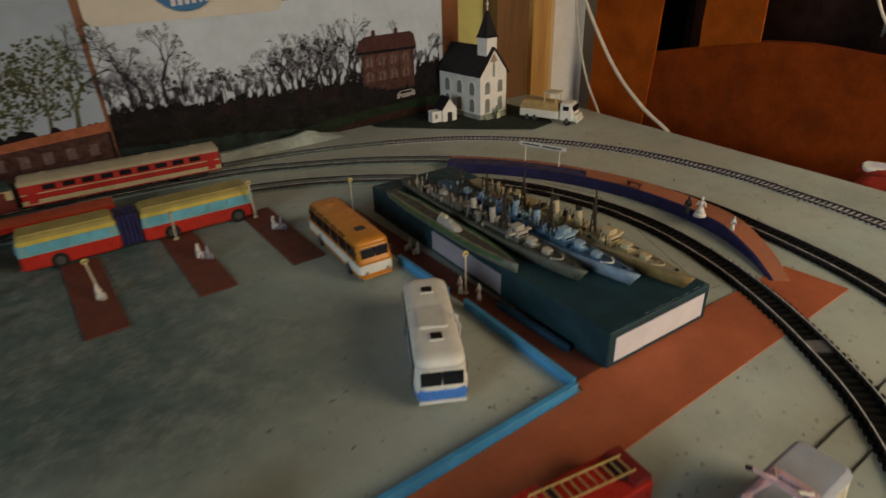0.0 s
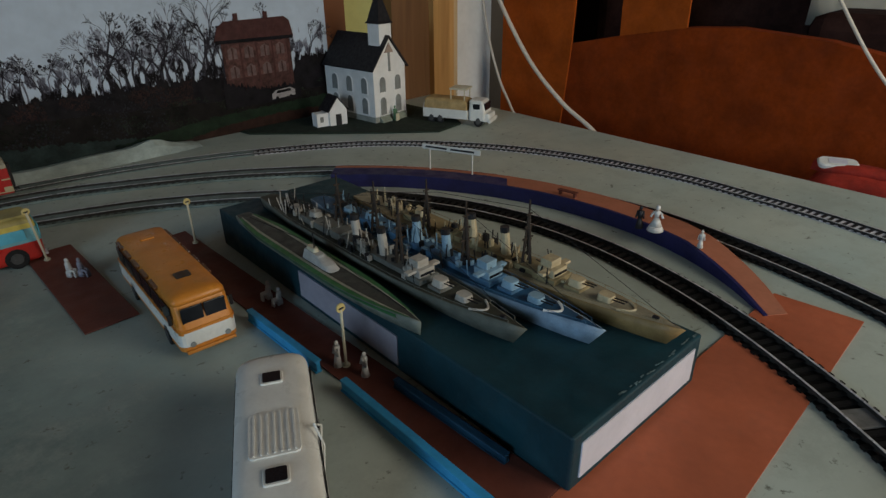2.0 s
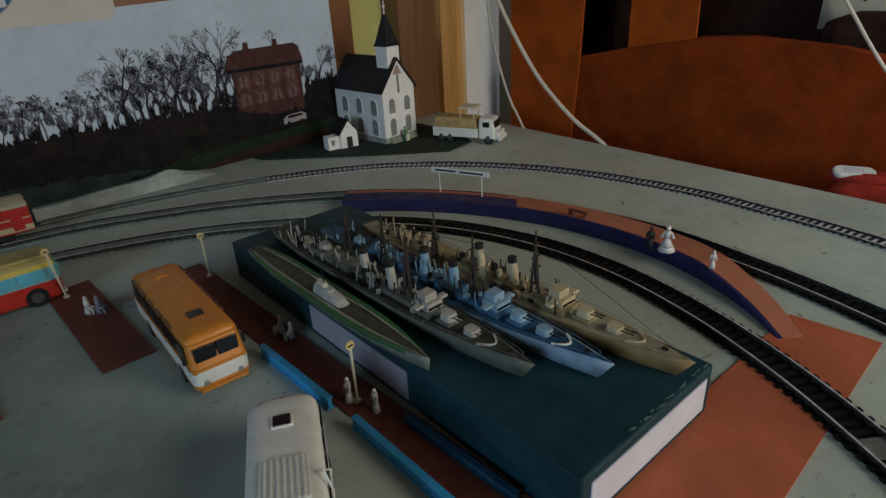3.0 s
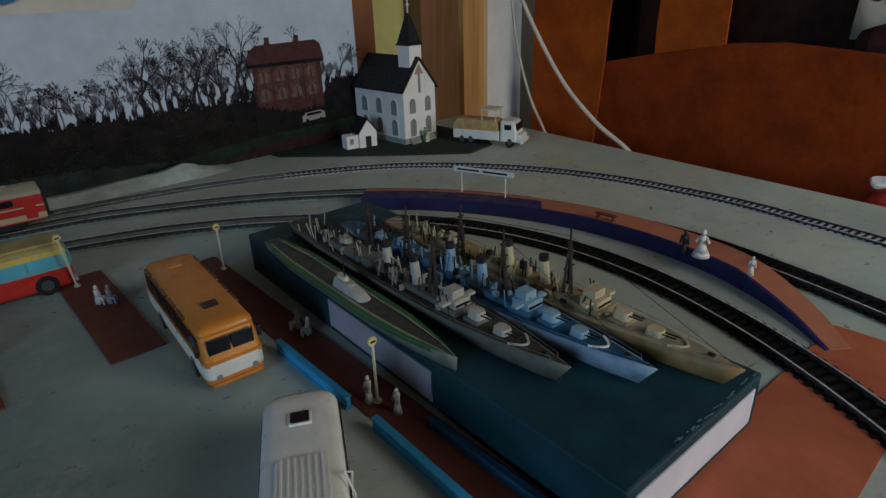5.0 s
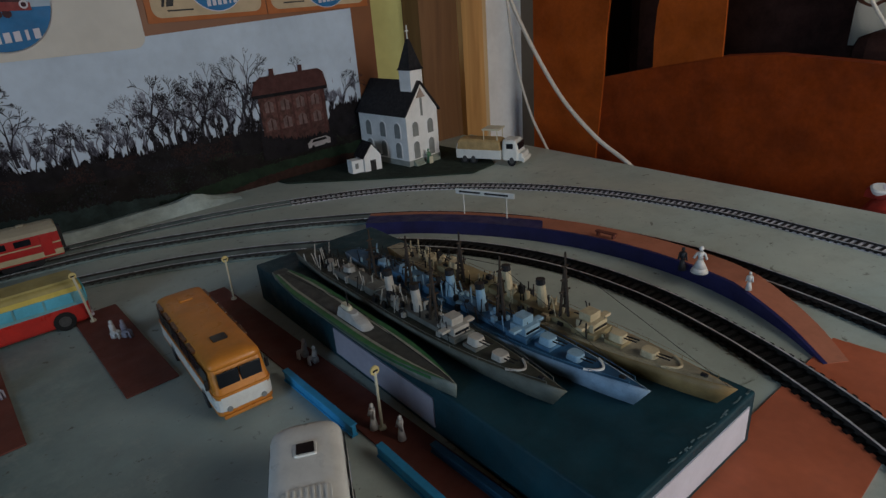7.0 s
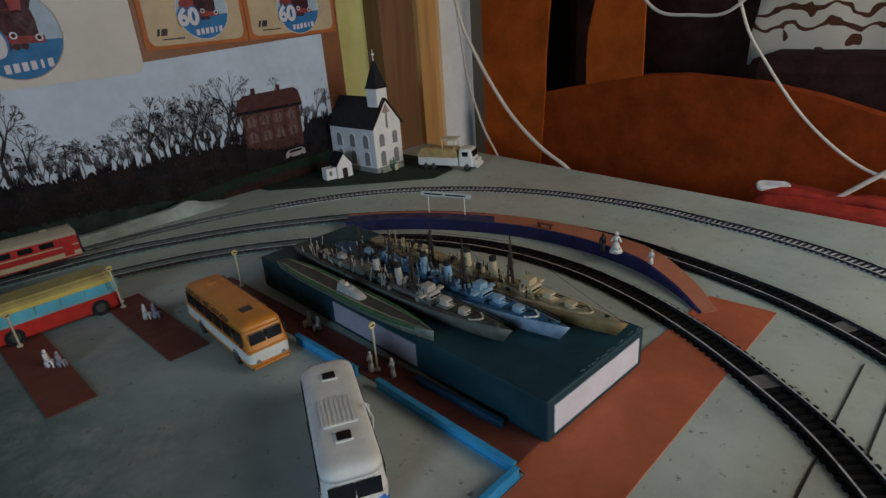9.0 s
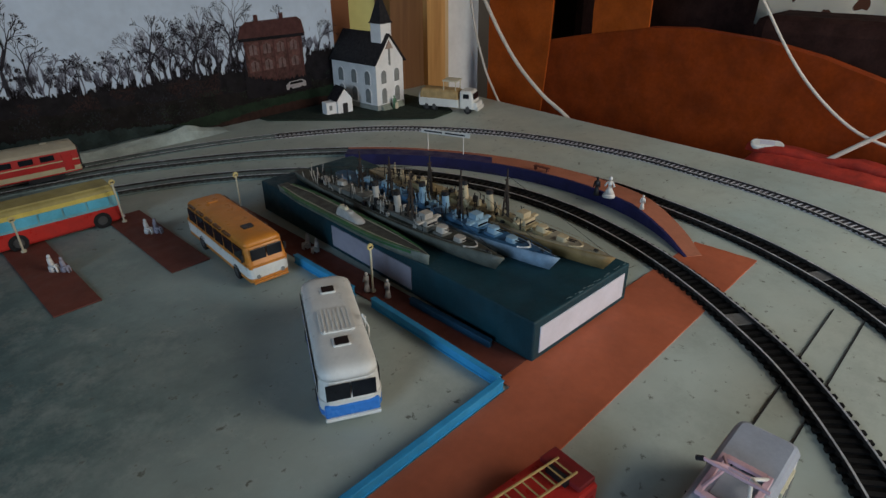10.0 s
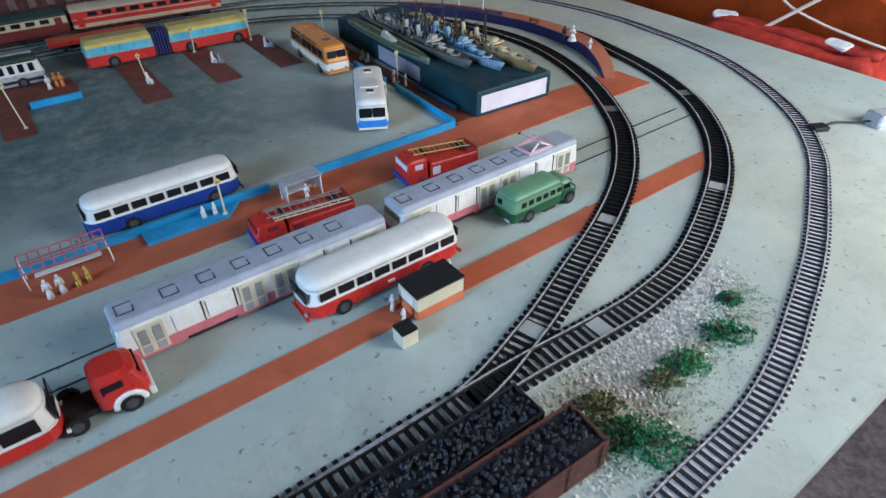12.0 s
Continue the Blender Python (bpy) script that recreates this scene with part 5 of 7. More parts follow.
    house(L * 0.195, 0.0075, B * 0.32, zf + 0.0076, 0.0044, pale_mat)
    part("bridge_wing", box(L * 0.205 - 0.002, L * 0.205 + 0.002, -B * 0.46, B * 0.46, zf + 0.0060, zf + 0.0076, 0.0003), pale_mat, v)
    part("bridge_glass", box(L * 0.20 + 0.0053, L * 0.20 + 0.0059, -B * 0.19, B * 0.19, zf + 0.0044, zf + 0.0057), GLASS, v)
    house(L * 0.02, L * 0.30, B * 0.42, z0, 0.0035)
    for fx in (L * 0.07, -L * 0.035):
        fu = part("funnel", rod((fx, 0, z0 + 0.003), (fx - 0.0018, 0, z0 + 0.0185), 0.0030, 0.0025, 10), pale_mat, v)
        part("funnel_cap", rod((fx - 0.0017, 0, z0 + 0.0165), (fx - 0.0019, 0, z0 + 0.0198), 0.0028, 0.0027, 10), DARK, fu, "black funnel top")
    for fx, hh in ((L * 0.13, 0.041), (-L * 0.16, 0.036)):
        mb = bmesh.new()
        for a in range(3):
            dx, dy = 0.0026 * math.cos(a * 2.1), 0.0026 * math.sin(a * 2.1)
            add_rod(mb, (fx + dx, dy, z0 + 0.003), (fx, 0, z0 + hh * 0.78), 0.0009, n=5)
        add_rod(mb, (fx, 0, z0 + hh * 0.65), (fx, 0, z0 + hh), 0.0006, n=5)
        for q in (0.45, 0.62, 0.8):
            add_rod(mb, (fx, -0.0055 * (1.2 - q), z0 + hh * q), (fx, 0.0055 * (1.2 - q), z0 + hh * q), 0.0006, n=5)
        for q in (0.2, 0.35, 0.5):
            add_rod(mb, (fx - 0.002 * (1 - q), 0, z0 + hh * q), (fx + 0.0022 * (1 - q), 0.0015 * (1 - q), z0 + hh * (q + 0.1)), 0.0006, n=4)
        part("mast", mb, MASTBROWN, v)
    house(-L * 0.10, 0.010, B * 0.5, z0, 0.005)
    house(-L * 0.20, L * 0.14, B * 0.5, z0, 0.0042)
    turret(-L * 0.225, z0 + 0.0045, -1)
    turret(-L * 0.33, z0 + 0.0004, -1)
    for i in range(7):
        x = rnd.uniform(-L * 0.3, L * 0.2)
        y = rnd.choice((-1, 1)) * B * rnd.uniform(0.26, 0.38)
        if i % 2:
            part("lifeboat", stack([(z0 + 0.0005, 0.0028, 0.0008, 0.0007, x), (z0 + 0.0022, 0.0042, 0.0015, 0.0013, x)], 2), pale_mat, v)
            v.children[-1].location.y = y
        else:
            part("deck_gun", box(x - 0.0018, x + 0.0018, y - 0.0013, y + 0.0013, z0, z0 + 0.0034, 0.0004), pale_mat, v)
    dark_, pale_ = bmesh.new(), bmesh.new()
    for i in range(110):
        x, y = rnd.uniform(-L * 0.42, L * 0.24), B * rnd.uniform(-0.36, 0.36)
        g = pale_ if rnd.random() < 0.42 else dark_
        zz = z0 + (0.0032 if abs(y) < B * 0.2 and -L * 0.12 < x < L * 0.16 else 0.0)
        if rnd.random() < 0.5:
            a_, b_, c_ = rnd.uniform(0.0006, 0.002), rnd.uniform(0.0006, 0.0016), rnd.uniform(0.0015, 0.0055)
            add_box(g, x - a_, x + a_, y - b_, y + b_, zz, zz + c_)
        else:
            add_rod(g, (x, y, zz), (x + rnd.uniform(-0.003, 0.003), y + rnd.uniform(-0.0015, 0.0015), zz + rnd.uniform(0.004, 0.012)), 0.0004, n=4)
    tagged(part("deck_clutter", dark_, DARK, v, "many small dark deck fittings"), kind="stuff")
    tagged(part("deck_gear", pale_, pale_mat, v, "many small pale deck fittings"), kind="stuff")
    part("breakwater", tube([Vector((L * 0.398 - L * 0.026 * abs(k_ / 4) ** 1.8, 0.0060 * k_ / 4, zf + 0.0024)) for k_ in range(-4, 5)], 0.0007, 5), WHITE if "blue" in label else pale_mat, v)
    part("anchor_gear", box(L * 0.435, L * 0.447, -0.0010, 0.0010, zf + 0.0024, zf + 0.0040, 0.0003), DARK, v)
    part("rigging", tube([Vector((L * 0.485, 0, zf + 0.003)), Vector((L * 0.13, 0, z0 + 0.036)), Vector((-L * 0.16, 0, z0 + 0.025)), Vector((-L * 0.48, 0, z0 + 0.002))], 0.00016, 4), LINE, v)
    return v


def shade(name, col, rough=0.5):
    return mat(name, col, rough, 0.16, 120, 0.15, dirt=0.25)


ship(0.3735, 0.327, 0.520, 0.020, shade("sub_hull", (0.17, 0.19, 0.16)), shade("sub_deck", (0.055, 0.058, 0.052)), shade("sub_green", (0.035, 0.14, 0.05)), DARK, shade("sub_pale", (0.46, 0.45, 0.42)), "grey model submarine with a green side stripe, on the box", False, 1)
ship(0.4000, 0.2835, 0.536, 0.0245, shade("grey_hull", (0.13, 0.135, 0.11)), shade("grey_deck", (0.045, 0.047, 0.034)), GREY, shade("grey_house", (0.16, 0.16, 0.14)), shade("grey_pale", (0.42, 0.39, 0.34)), "grey-green model destroyer with tan gun turrets, on the box", True, 2)
ship(0.4245, 0.2570, 0.506, 0.0245, shade("blue_hull", (0.26, 0.36, 0.46)), shade("blue_deck", (0.020, 0.085, 0.17)), GREY, shade("blue_house", (0.07, 0.17, 0.28)), shade("blue_pale", (0.24, 0.38, 0.48)), "blue model destroyer with pale upper works, on the box", True, 3)
ship(0.4500, 0.2310, 0.488, 0.0265, shade("tan_hull", (0.30, 0.19, 0.075)), shade("tan_deck", (0.34, 0.30, 0.21)), GREY, shade("tan_house", (0.32, 0.25, 0.13)), shade("tan_pale", (0.52, 0.42, 0.26)), "cream and tan model destroyer, on the box", True, 4)


# ---- church corner ----
LAWN = mat("lawn_felt", (0.016, 0.028, 0.018), 0.95, 0.3, 120, 0.5)
lawn_pts = [(0.545, 0.846), (0.548, 0.828), (0.60, 0.775), (0.66, 0.715), (0.715, 0.665), (0.762, 0.672), (0.79, 0.72), (0.785, 0.833), (0.7215, 0.848)]
tagged(part("lawn_mat", prism(lawn_pts, 0.0003, 0.0022), LAWN, None, "dark green felt lawn under the church", place(0, 0)), "", "lawn mat", kind="structure")

ch = thing("model_church", place(0.7135, 0.7535, 0.0022, 4), "white model church with black roof and steeple", "model church")
W2, D, EZ, RZ = 0.028, 0.0955, 0.068, 0.103
part("wall", slab_up([(-W2, 0), (W2, 0), (W2, EZ), (0, RZ), (-W2, EZ)], 0, D), CHALK, ch)
for sd in (-1, 1):
    nx, nz = (RZ - EZ), W2
    ln = math.hypot(nx, nz)
    ox, oz = sd * nx / ln * 0.0018, nz / ln * 0.0018
    part("roof", slab_up([(sd * (W2 + 0.003), EZ - 0.0037), (sd * 0.0002, RZ + 0.0002), (sd * 0.0002, RZ + 0.0026), (sd * (W2 + 0.003) + ox, EZ - 0.0037 + oz)], -0.003, D + 0.001), SLATE, ch)
part("plinth", box(-W2 - 0.0008, W2 + 0.0008, -0.0008, D + 0.0005, 0, 0.007), mat("plinth_grey", (0.30, 0.31, 0.28), 0.8, 0.15, 80, 0.2), ch)
tw_ = part("tower", box(-0.0105, 0.0105, 0.004, 0.025, 0.080, 0.119, 0.0003), CHALK, ch)
spire = bmesh.new()
base = [spire.verts.new((x, y, 0.119)) for x, y in ((-0.0125, 0.002), (0.0125, 0.002), (0.0125, 0.027), (-0.0125, 0.027))]
mid_ = [spire.verts.new((x, y, 0.122)) for x, y in ((-0.0105, 0.0040), (0.0105, 0.0040), (0.0105, 0.0250), (-0.0105, 0.0250))]
tip = [spire.verts.new((x, 0.0145 + y, 0.156)) for x, y in ((-0.0016, -0.0016), (0.0016, -0.0016), (0.0016, 0.0016), (-0.0016, 0.0016))]
for a, b in ((base, mid_), (mid_, tip)):
    for i in range(4):
        spire.faces.new((a[i], a[(i + 1) % 4], b[(i + 1) % 4], b[i]))
spire.faces.new(base[::-1])
spire.faces.new(tip)
part("spire", spire, SLATE, tw_, "black pyramid spire")
cr = bmesh.new()
add_box(cr, -0.0006, 0.0006, 0.0139, 0.0151, 0.155, 0.172)
add_box(cr, -0.0030, 0.0030, 0.0140, 0.0150, 0.1645, 0.1658)
part("cross", cr, WHITE, tw_, "white steeple cross")


def arch(w, h, n=7):
    return [(-w / 2, 0), (w / 2, 0)] + [(w / 2 * math.cos(math.pi * i / n), h - w / 2 + w / 2 * math.sin(math.pi * i / n)) for i in range(n + 1)]


def arched(x, z, w, h, side=None, y=0.0):
    """An arched window: on the front, or on a long side at depth y."""
    if side is None:
        fr = part("window", slab_up([(x + a, z + b) for a, b in arch(w, h)], -0.0007, 0.0003), CHALK, ch)
        part("pane", slab_up([(x + a * 0.8, z + 0.0006 + b * 0.93) for a, b in arch(w, h)], -0.0010, -0.0004), FROST, fr)
    else:
        m_ = pose(side * W2, y, 0, 0, 0, 90 * side)
        fr = part("window", slab_up([(a, z + b) for a, b in arch(w, h)], -0.0007, 0.0003), CHALK, ch, m=m_)
        part("pane", slab_up([(a * 0.8, z + 0.0006 + b * 0.93) for a, b in arch(w, h)], -0.0010, -0.0004), FROST, fr)


for x in (-0.0135, 0.0135):
    arched(x, 0.037, 0.0125, 0.020)
    arched(x, 0.008, 0.0125, 0.024)
for y in (0.018, 0.047, 0.076):
    for sd in (-1, 1):
        arched(0, 0.035, 0.0130, 0.021, sd, y)
        arched(0, 0.009, 0.0130, 0.022, sd, y)
GABLE = mat("gable_tan", (0.36, 0.27, 0.22), 0.7, 0.15, 100, 0.1)
part("gable_ornament", slab_up([(-0.0075, 0.085), (0.0075, 0.085), (0, 0.0965)], -0.0012, 0.0002), GABLE, ch)
part("gable_cross", slab_up([(-0.0016, 0.062), (0.0016, 0.062), (0.0016, 0.086), (-0.0016, 0.086)], -0.0009, 0.0002), FROST, ch)
STEP = mat("step_stone", (0.30, 0.33, 0.27), 0.8, 0.15, 80, 0.2)
for x in (-0.0135, 0.0135):
    for i in range(3):
        part("step", box(x - 0.008, x + 0.008, -0.0075 + i * 0.0022, -0.0009, i * 0.0023, 0.0023 + i * 0.0023), STEP, ch)
part("railing", box(-0.003, 0.003, -0.012, -0.0112, 0, 0.009), CREAM, ch)
figurine(0.714, 0.7465, 0.0022, 0.019, 5, -90, False, "dark green figurine at the church steps")
figurine(0.667, 0.824, 0.0022, 0.014, 0, -90, False)

ax = thing("model_cottage", place(0.648, 0.780, 0.0022, -8) @ Matrix.Diagonal((1.1, 1.1, 1.15, 1)), "small white model cottage with a dark roof", "model house")
part("wall", slab_up([(-0.011, 0), (0.011, 0), (0.011, 0.017), (0, 0.030), (-0.011, 0.017)], 0, 0.022), CHALK, ax)
part("door", box(-0.0035, 0.0035, -0.0006, 0.0003, 0, 0.012), DARK, ax)
for sd in (-1, 1):
    part("roof", slab_up([(sd * 0.0128, 0.0150), (0, 0.0302), (0, 0.0318), (sd * 0.0138, 0.0158)], -0.001, 0.023), SLATE, ax)
part("lean_to", box(-0.026, -0.011, 0.003, 0.016, 0, 0.0145, 0.0003), CHALK, ax)
part("lean_to_window", box(-0.022, -0.018, 0.0024, 0.0034, 0.005, 0.011), FROST, ax)

# truck beside the church
tk = thing("model_lorry", pose(0.186, 1.008, 0.0, 0, 0, -29) @ Matrix.Diagonal((1.0, 1.12, 1.32, 1)), "white toy lorry with tan load and rack", "model truck")
part("cab", stack([(0.006, 0.011, 0.0125, 0.003, 0.028), (0.014, 0.011, 0.0125, 0.003, 0.028), (0.0235, 0.0095, 0.0115, 0.003, 0.0265), (0.025, 0.008, 0.0100, 0.003, 0.026)]), WHITE, tk)
part("bonnet", stack([(0.0055, 0.0075, 0.0115, 0.002, 0.0375), (0.0130, 0.0070, 0.0110, 0.002, 0.0370)]), WHITE, tk)
part("bumper", box(0.0435, 0.0465, -0.0125, 0.0125, 0.0045, 0.0085, 0.0006), WHITE, tk)
part("windscreen", box(0.0365, 0.0385, -0.0095, 0.0095, 0.0155, 0.0225, 0.0003), GLASS, tk)
for y in (-0.0122, 0.0122):
    part("side_window", box(0.023, 0.032, min(y, y * 0.97), max(y, y * 0.97), 0.0150, 0.0218, 0.0003), GLASS, tk)
    wheel(tk, 0.030, y, 0.0058)
    wheel(tk, -0.022, y, 0.0058)
    wheel(tk, -0.034, y, 0.0058)
part("bed", box(-0.046, 0.016, -0.0125, 0.0125, 0.0062, 0.0150, 0.0005), WHITE, tk)
TANLOAD = mat("tan_load", (0.45, 0.30, 0.13), 0.7, 0.2, 100, 0.2)
part("load", stack([(0.0150, 0.030, 0.0122, 0.002, -0.015), (0.0225, 0.029, 0.0115, 0.002, -0.015), (0.0245, 0.026, 0.009, 0.002, -0.016)]), TANLOAD, tk, "tan tarpaulin load")
for x in (-0.008, 0.010):
    for y in (-0.009, 0.009):
        part("rack_post", rod((x, y, 0.022), (x, y, 0.034), 0.0007, n=6), CREAM, tk)
part("rack_top", box(-0.010, 0.0130, -0.0105, 0.0105, 0.0335, 0.0350, 0.0004), CREAM, tk)
figurine(0.7560, 0.6990, 0.0022, 0.015, 0, -90, False)
figurine(0.7690, 0.7490, 0.0022, 0.014, 0, -90, False)

# plaster bank below the photograph
BANK = mat("bank_plaster", (0.42, 0.48, 0.44), 0.85, 0.18, 60, 0.5, dirt=0.15)
bk = bmesh.new()
rows = []
for i in range(110):
    s_ = -0.60 + i * 1.085 / 109
    hgt = 0.009 + 0.004 * noise.noise((s_ * 14, 0, 0)) + (0.006 * math.exp(-((s_ - 0.437) / 0.02) ** 2))
    hgt *= min(1, (0.49 - s_) / 0.05)
    rows.append([bk.verts.new((s_, 0.819 + 0.004 * noise.noise((s_ * 20, 3, 0)), 0.0003)), bk.verts.new((s_, 0.828, hgt * 0.6 + 0.001)), bk.verts.new((s_, 0.836 + 0.003 * noise.noise((s_ * 30, 7, 0)), hgt + 0.001)), bk.verts.new((s_, 0.849, hgt * 0.8 + 0.001)), bk.verts.new((s_, 0.849, 0.0003))])
for a, b in zip(rows, rows[1:]):
    for k in range(4):
        bk.faces.new((a[k], b[k], b[k + 1], a[k + 1]))
tagged(part("plaster_bank", bk, BANK, None, "pale grey-green plaster bank along the table edge", place(0, 0)), "", "bank", kind="structure")


# ---- posters: flat printed sheets on the wall ----
def poster(name, label):
    return thing(name, place(0, 0.8515), label, "poster", "wall posters")


def sheet(parent, name, pts, layer, material, label=""):
    return part(name, slab_up(pts, -0.0002 * layer - 0.0003, -0.0002 * layer), material, parent, label)


def disc(cx, cz, r, n=28, a0=0.0, a1=math.tau):
    return [(cx + r * math.cos(a0 + (a1 - a0) * i / n), cz + r * math.sin(a0 + (a1 - a0) * i / n)) for i in range(n if a1 - a0 > 6.28 else n + 1)]


def round_rect(x0, x1, z0, z1, r):
    return [((x0 + x1) / 2 + x, (z0 + z1) / 2 + z) for x, z in ring((x1 - x0) / 2, (z1 - z0) / 2, r, 5)]


SKYPRINT = mat("sky_print", (0.52, 0.61, 0.72), 0.6, 0.09, 11, 0.0, gloss=0.15)
SKYPRINT2 = mat("blue_sky_print", (0.34, 0.42, 0.52), 0.6, 0.10, 8, 0.0, gloss=0.15)
BRUSHPRINT = mat("brush_print", (0.008, 0.0065, 0.009), 0.6, 0.5, 60, 0.0, gloss=0.15)
FIELDPRINT = mat("field_print", (0.008, 0.006, 0.0055), 0.6, 0.5, 40, 0.0, gloss=0.15)
GRASSPRINT = mat("grass_print", (0.011, 0.024, 0.012), 0.6, 0.4, 60, 0.0, gloss=0.15)
TWIGPRINT = mat("twig_print", (0.03, 0.028, 0.038), 0.6, 0.3, 90, 0.0, gloss=0.15)
HAZEPRINT = mat("haze_print", (0.165, 0.17, 0.215), 0.6, 0.3, 90, 0.0, gloss=0.15)
LEAFPRINT = mat("leaf_print", (0.09, 0.10, 0.055), 0.6, 0.4, 90, 0.0, gloss=0.15)
BRICKPRINT = mat("brick_print", (0.078, 0.034, 0.030), 0.6, 0.4, 150, 0.0, gloss=0.15)
ROOFPRINT = mat("roof_print", (0.074, 0.028, 0.026), 0.6, 0.2, 100, 0.0, gloss=0.15)
PANEPRINT = mat("pane_print", (0.155, 0.10, 0.095), 0.6, 0.3, 150, 0.0, gloss=0.15)


def twig(bm, x, z, ang, length, width, depth, y, rnd):
    x1, z1 = x + length * math.cos(ang), z + length * math.sin(ang)
    nx, nz = -math.sin(ang) * width / 2, math.cos(ang) * width / 2
    w1 = 0.62
    q = [(x - nx, z - nz), (x + nx, z + nz), (x1 + nx * w1, z1 + nz * w1), (x1 - nx * w1, z1 - nz * w1)]
    bm.faces.new([bm.verts.new((a, y, b)) for a, b in q])
    if depth == 0:
        return
    for k in range(2 if depth > 3 else rnd.choice((2, 3))):
        twig(bm, x1, z1, ang + rnd.uniform(-0.62, 0.62) + (0.12 if math.cos(ang) < 0 else -0.12) * 0.5, length * rnd.uniform(0.62, 0.86), max(0.00038, width * 0.6), depth - 1, y, rnd)


def tree_print(parent, trees, layer, material, seed, name="bare_tree"):
    rnd = random.Random(seed)
    for x, z, h, depth in trees:
        bm = bmesh.new()
        twig(bm, x, z, math.pi / 2 + rnd.uniform(-0.12, 0.12), h * 0.255, h * 0.05, depth, -0.0002 * layer, rnd)
        part(name, bm, material, parent)


def brush_line(s0, s1, base, tops, seed, rough=0.006, n=160):
    rnd = random.Random(seed)
    pts = [(s0, base), (s1, base)]
    for i in range(n + 1):
        s_ = s1 + (s0 - s1) * i / n
        zt = np.interp(s_, [a for a, _ in tops], [b for _, b in tops])
        pts.append((s_, zt + rough * noise.noise((s_ * 90, seed, 0)) + rnd.uniform(-rough, rough) * 0.6))
    return pts


def twig_mass(parent, n, lift, layer, material, seed, k0=1.0):
    """Uncountable fine twigs of the far wood, printed as short upright dabs."""
    rnd = random.Random(seed)
    bm = bmesh.new()
    crown = [(0.194, 0.132), (0.25, 0.136), (0.272, 0.108), (0.36, 0.096), (0.385, 0.098), (0.40, 0.122), (0.425, 0.132), (0.438, 0.104), (0.446, 0.136), (0.455, 0.112), (0.475, 0.142), (0.491, 0.134), (0.500, 0.100), (0.511, 0.126), (0.518, 0.104), (0.527, 0.148), (0.537, 0.120), (0.64, 0.110), (0.665, 0.100), (0.685, 0.134)]
    while n > 0:
        x = rnd.uniform(0.197, 0.682)
        gap = noise.noise((x * 55, seed * 0.1, 2.0))
        top = np.interp(x, [a for a, _ in crown], [b for _, b in crown]) - 0.064
        z = 0.064 + top * lift * (rnd.random() ** 1.3) * (1.0 + 0.35 * gap)
        if noise.noise((x * 130, z * 70, 5.0)) < 0.02:
            continue
        w, h, k = rnd.uniform(0.0003, 0.0009) * k0, rnd.uniform(0.0012, 0.0044) * k0, rnd.uniform(-0.0012, 0.0012)
        bm.faces.new([bm.verts.new((x + a, -0.0002 * layer, z + b)) for a, b in ((-w, -h * 0.3), (0.0, -h), (w, -h * 0.2), (w * 0.6 + k, h * 0.6), (k, h), (-w * 0.7 + k, h * 0.5))])
        n -= 1
    part("twig_mass", bm, material, parent)


PALEHAZE = mat("pale_haze_print", (0.34, 0.37, 0.45), 0.6, 0.2, 90, 0.0, gloss=0.15)
DEEPHAZE = mat("deep_haze_print", (0.06, 0.06, 0.08), 0.6, 0.3, 90, 0.0, gloss=0.15)


ph = poster("landscape_photo", "large printed photo of bare trees and a brick house")
sheet(ph, "sky", [(0.194, -0.012), (0.689, -0.012), (0.689, 0.198), (0.194, 0.178)], 0, SKYPRINT)
tops = [(0.19, 0.080), (0.25, 0.080), (0.32, 0.072), (0.38, 0.072), (0.43, 0.071), (0.50, 0.072), (0.54, 0.070), (0.56, 0.060), (0.63, 0.060), (0.645, 0.080), (0.69, 0.082)]
rnd = random.Random(5)
tree_print(ph, [(0.20 + 0.0075 * i + rnd.uniform(-0.004, 0.004), 0.066, rnd.uniform(0.040, 0.066) + (0.014 if 0.40 < 0.20 + 0.0075 * i < 0.53 else 0.0), 7) for i in range(0, 46, 3)], 1.9, HAZEPRINT, 15, "hazy_tree")
twig_mass(ph, 4400, 1.02, 1.6, PALEHAZE, 31)
twig_mass(ph, 3200, 0.90, 1.75, HAZEPRINT, 32)
twig_mass(ph, 3600, 0.74, 1.95, DEEPHAZE, 33, 0.7)
twig_mass(ph, 4600, 0.40, 2.2, BRUSHPRINT, 34, 0.7)
tree_print(ph, [(0.222, 0.08, 0.080, 7), (0.236, 0.075, 0.110, 7), (0.262, 0.08, 0.104, 7), (0.285, 0.08, 0.070, 6), (0.412, 0.07, 0.085, 7), (0.430, 0.07, 0.075, 6), (0.466, 0.07, 0.084, 7), (0.474, 0.07, 0.080, 7), (0.500, 0.07, 0.078, 6), (0.523, 0.07, 0.100, 6), (0.529, 0.07, 0.088, 6), (0.657, 0.06, 0.072, 6), (0.598, 0.12, 0.034, 5)], 2, TWIGPRINT, 11)
tree_print(ph, [(0.20 + 0.0056 * i + rnd.uniform(-0.004, 0.004), 0.068, rnd.uniform(0.030, 0.060) + (0.012 if 0.40 < 0.20 + 0.0056 * i < 0.53 else 0.0), 6) for i in range(0, 62, 3)], 3, TWIGPRINT, 12, "small_tree")
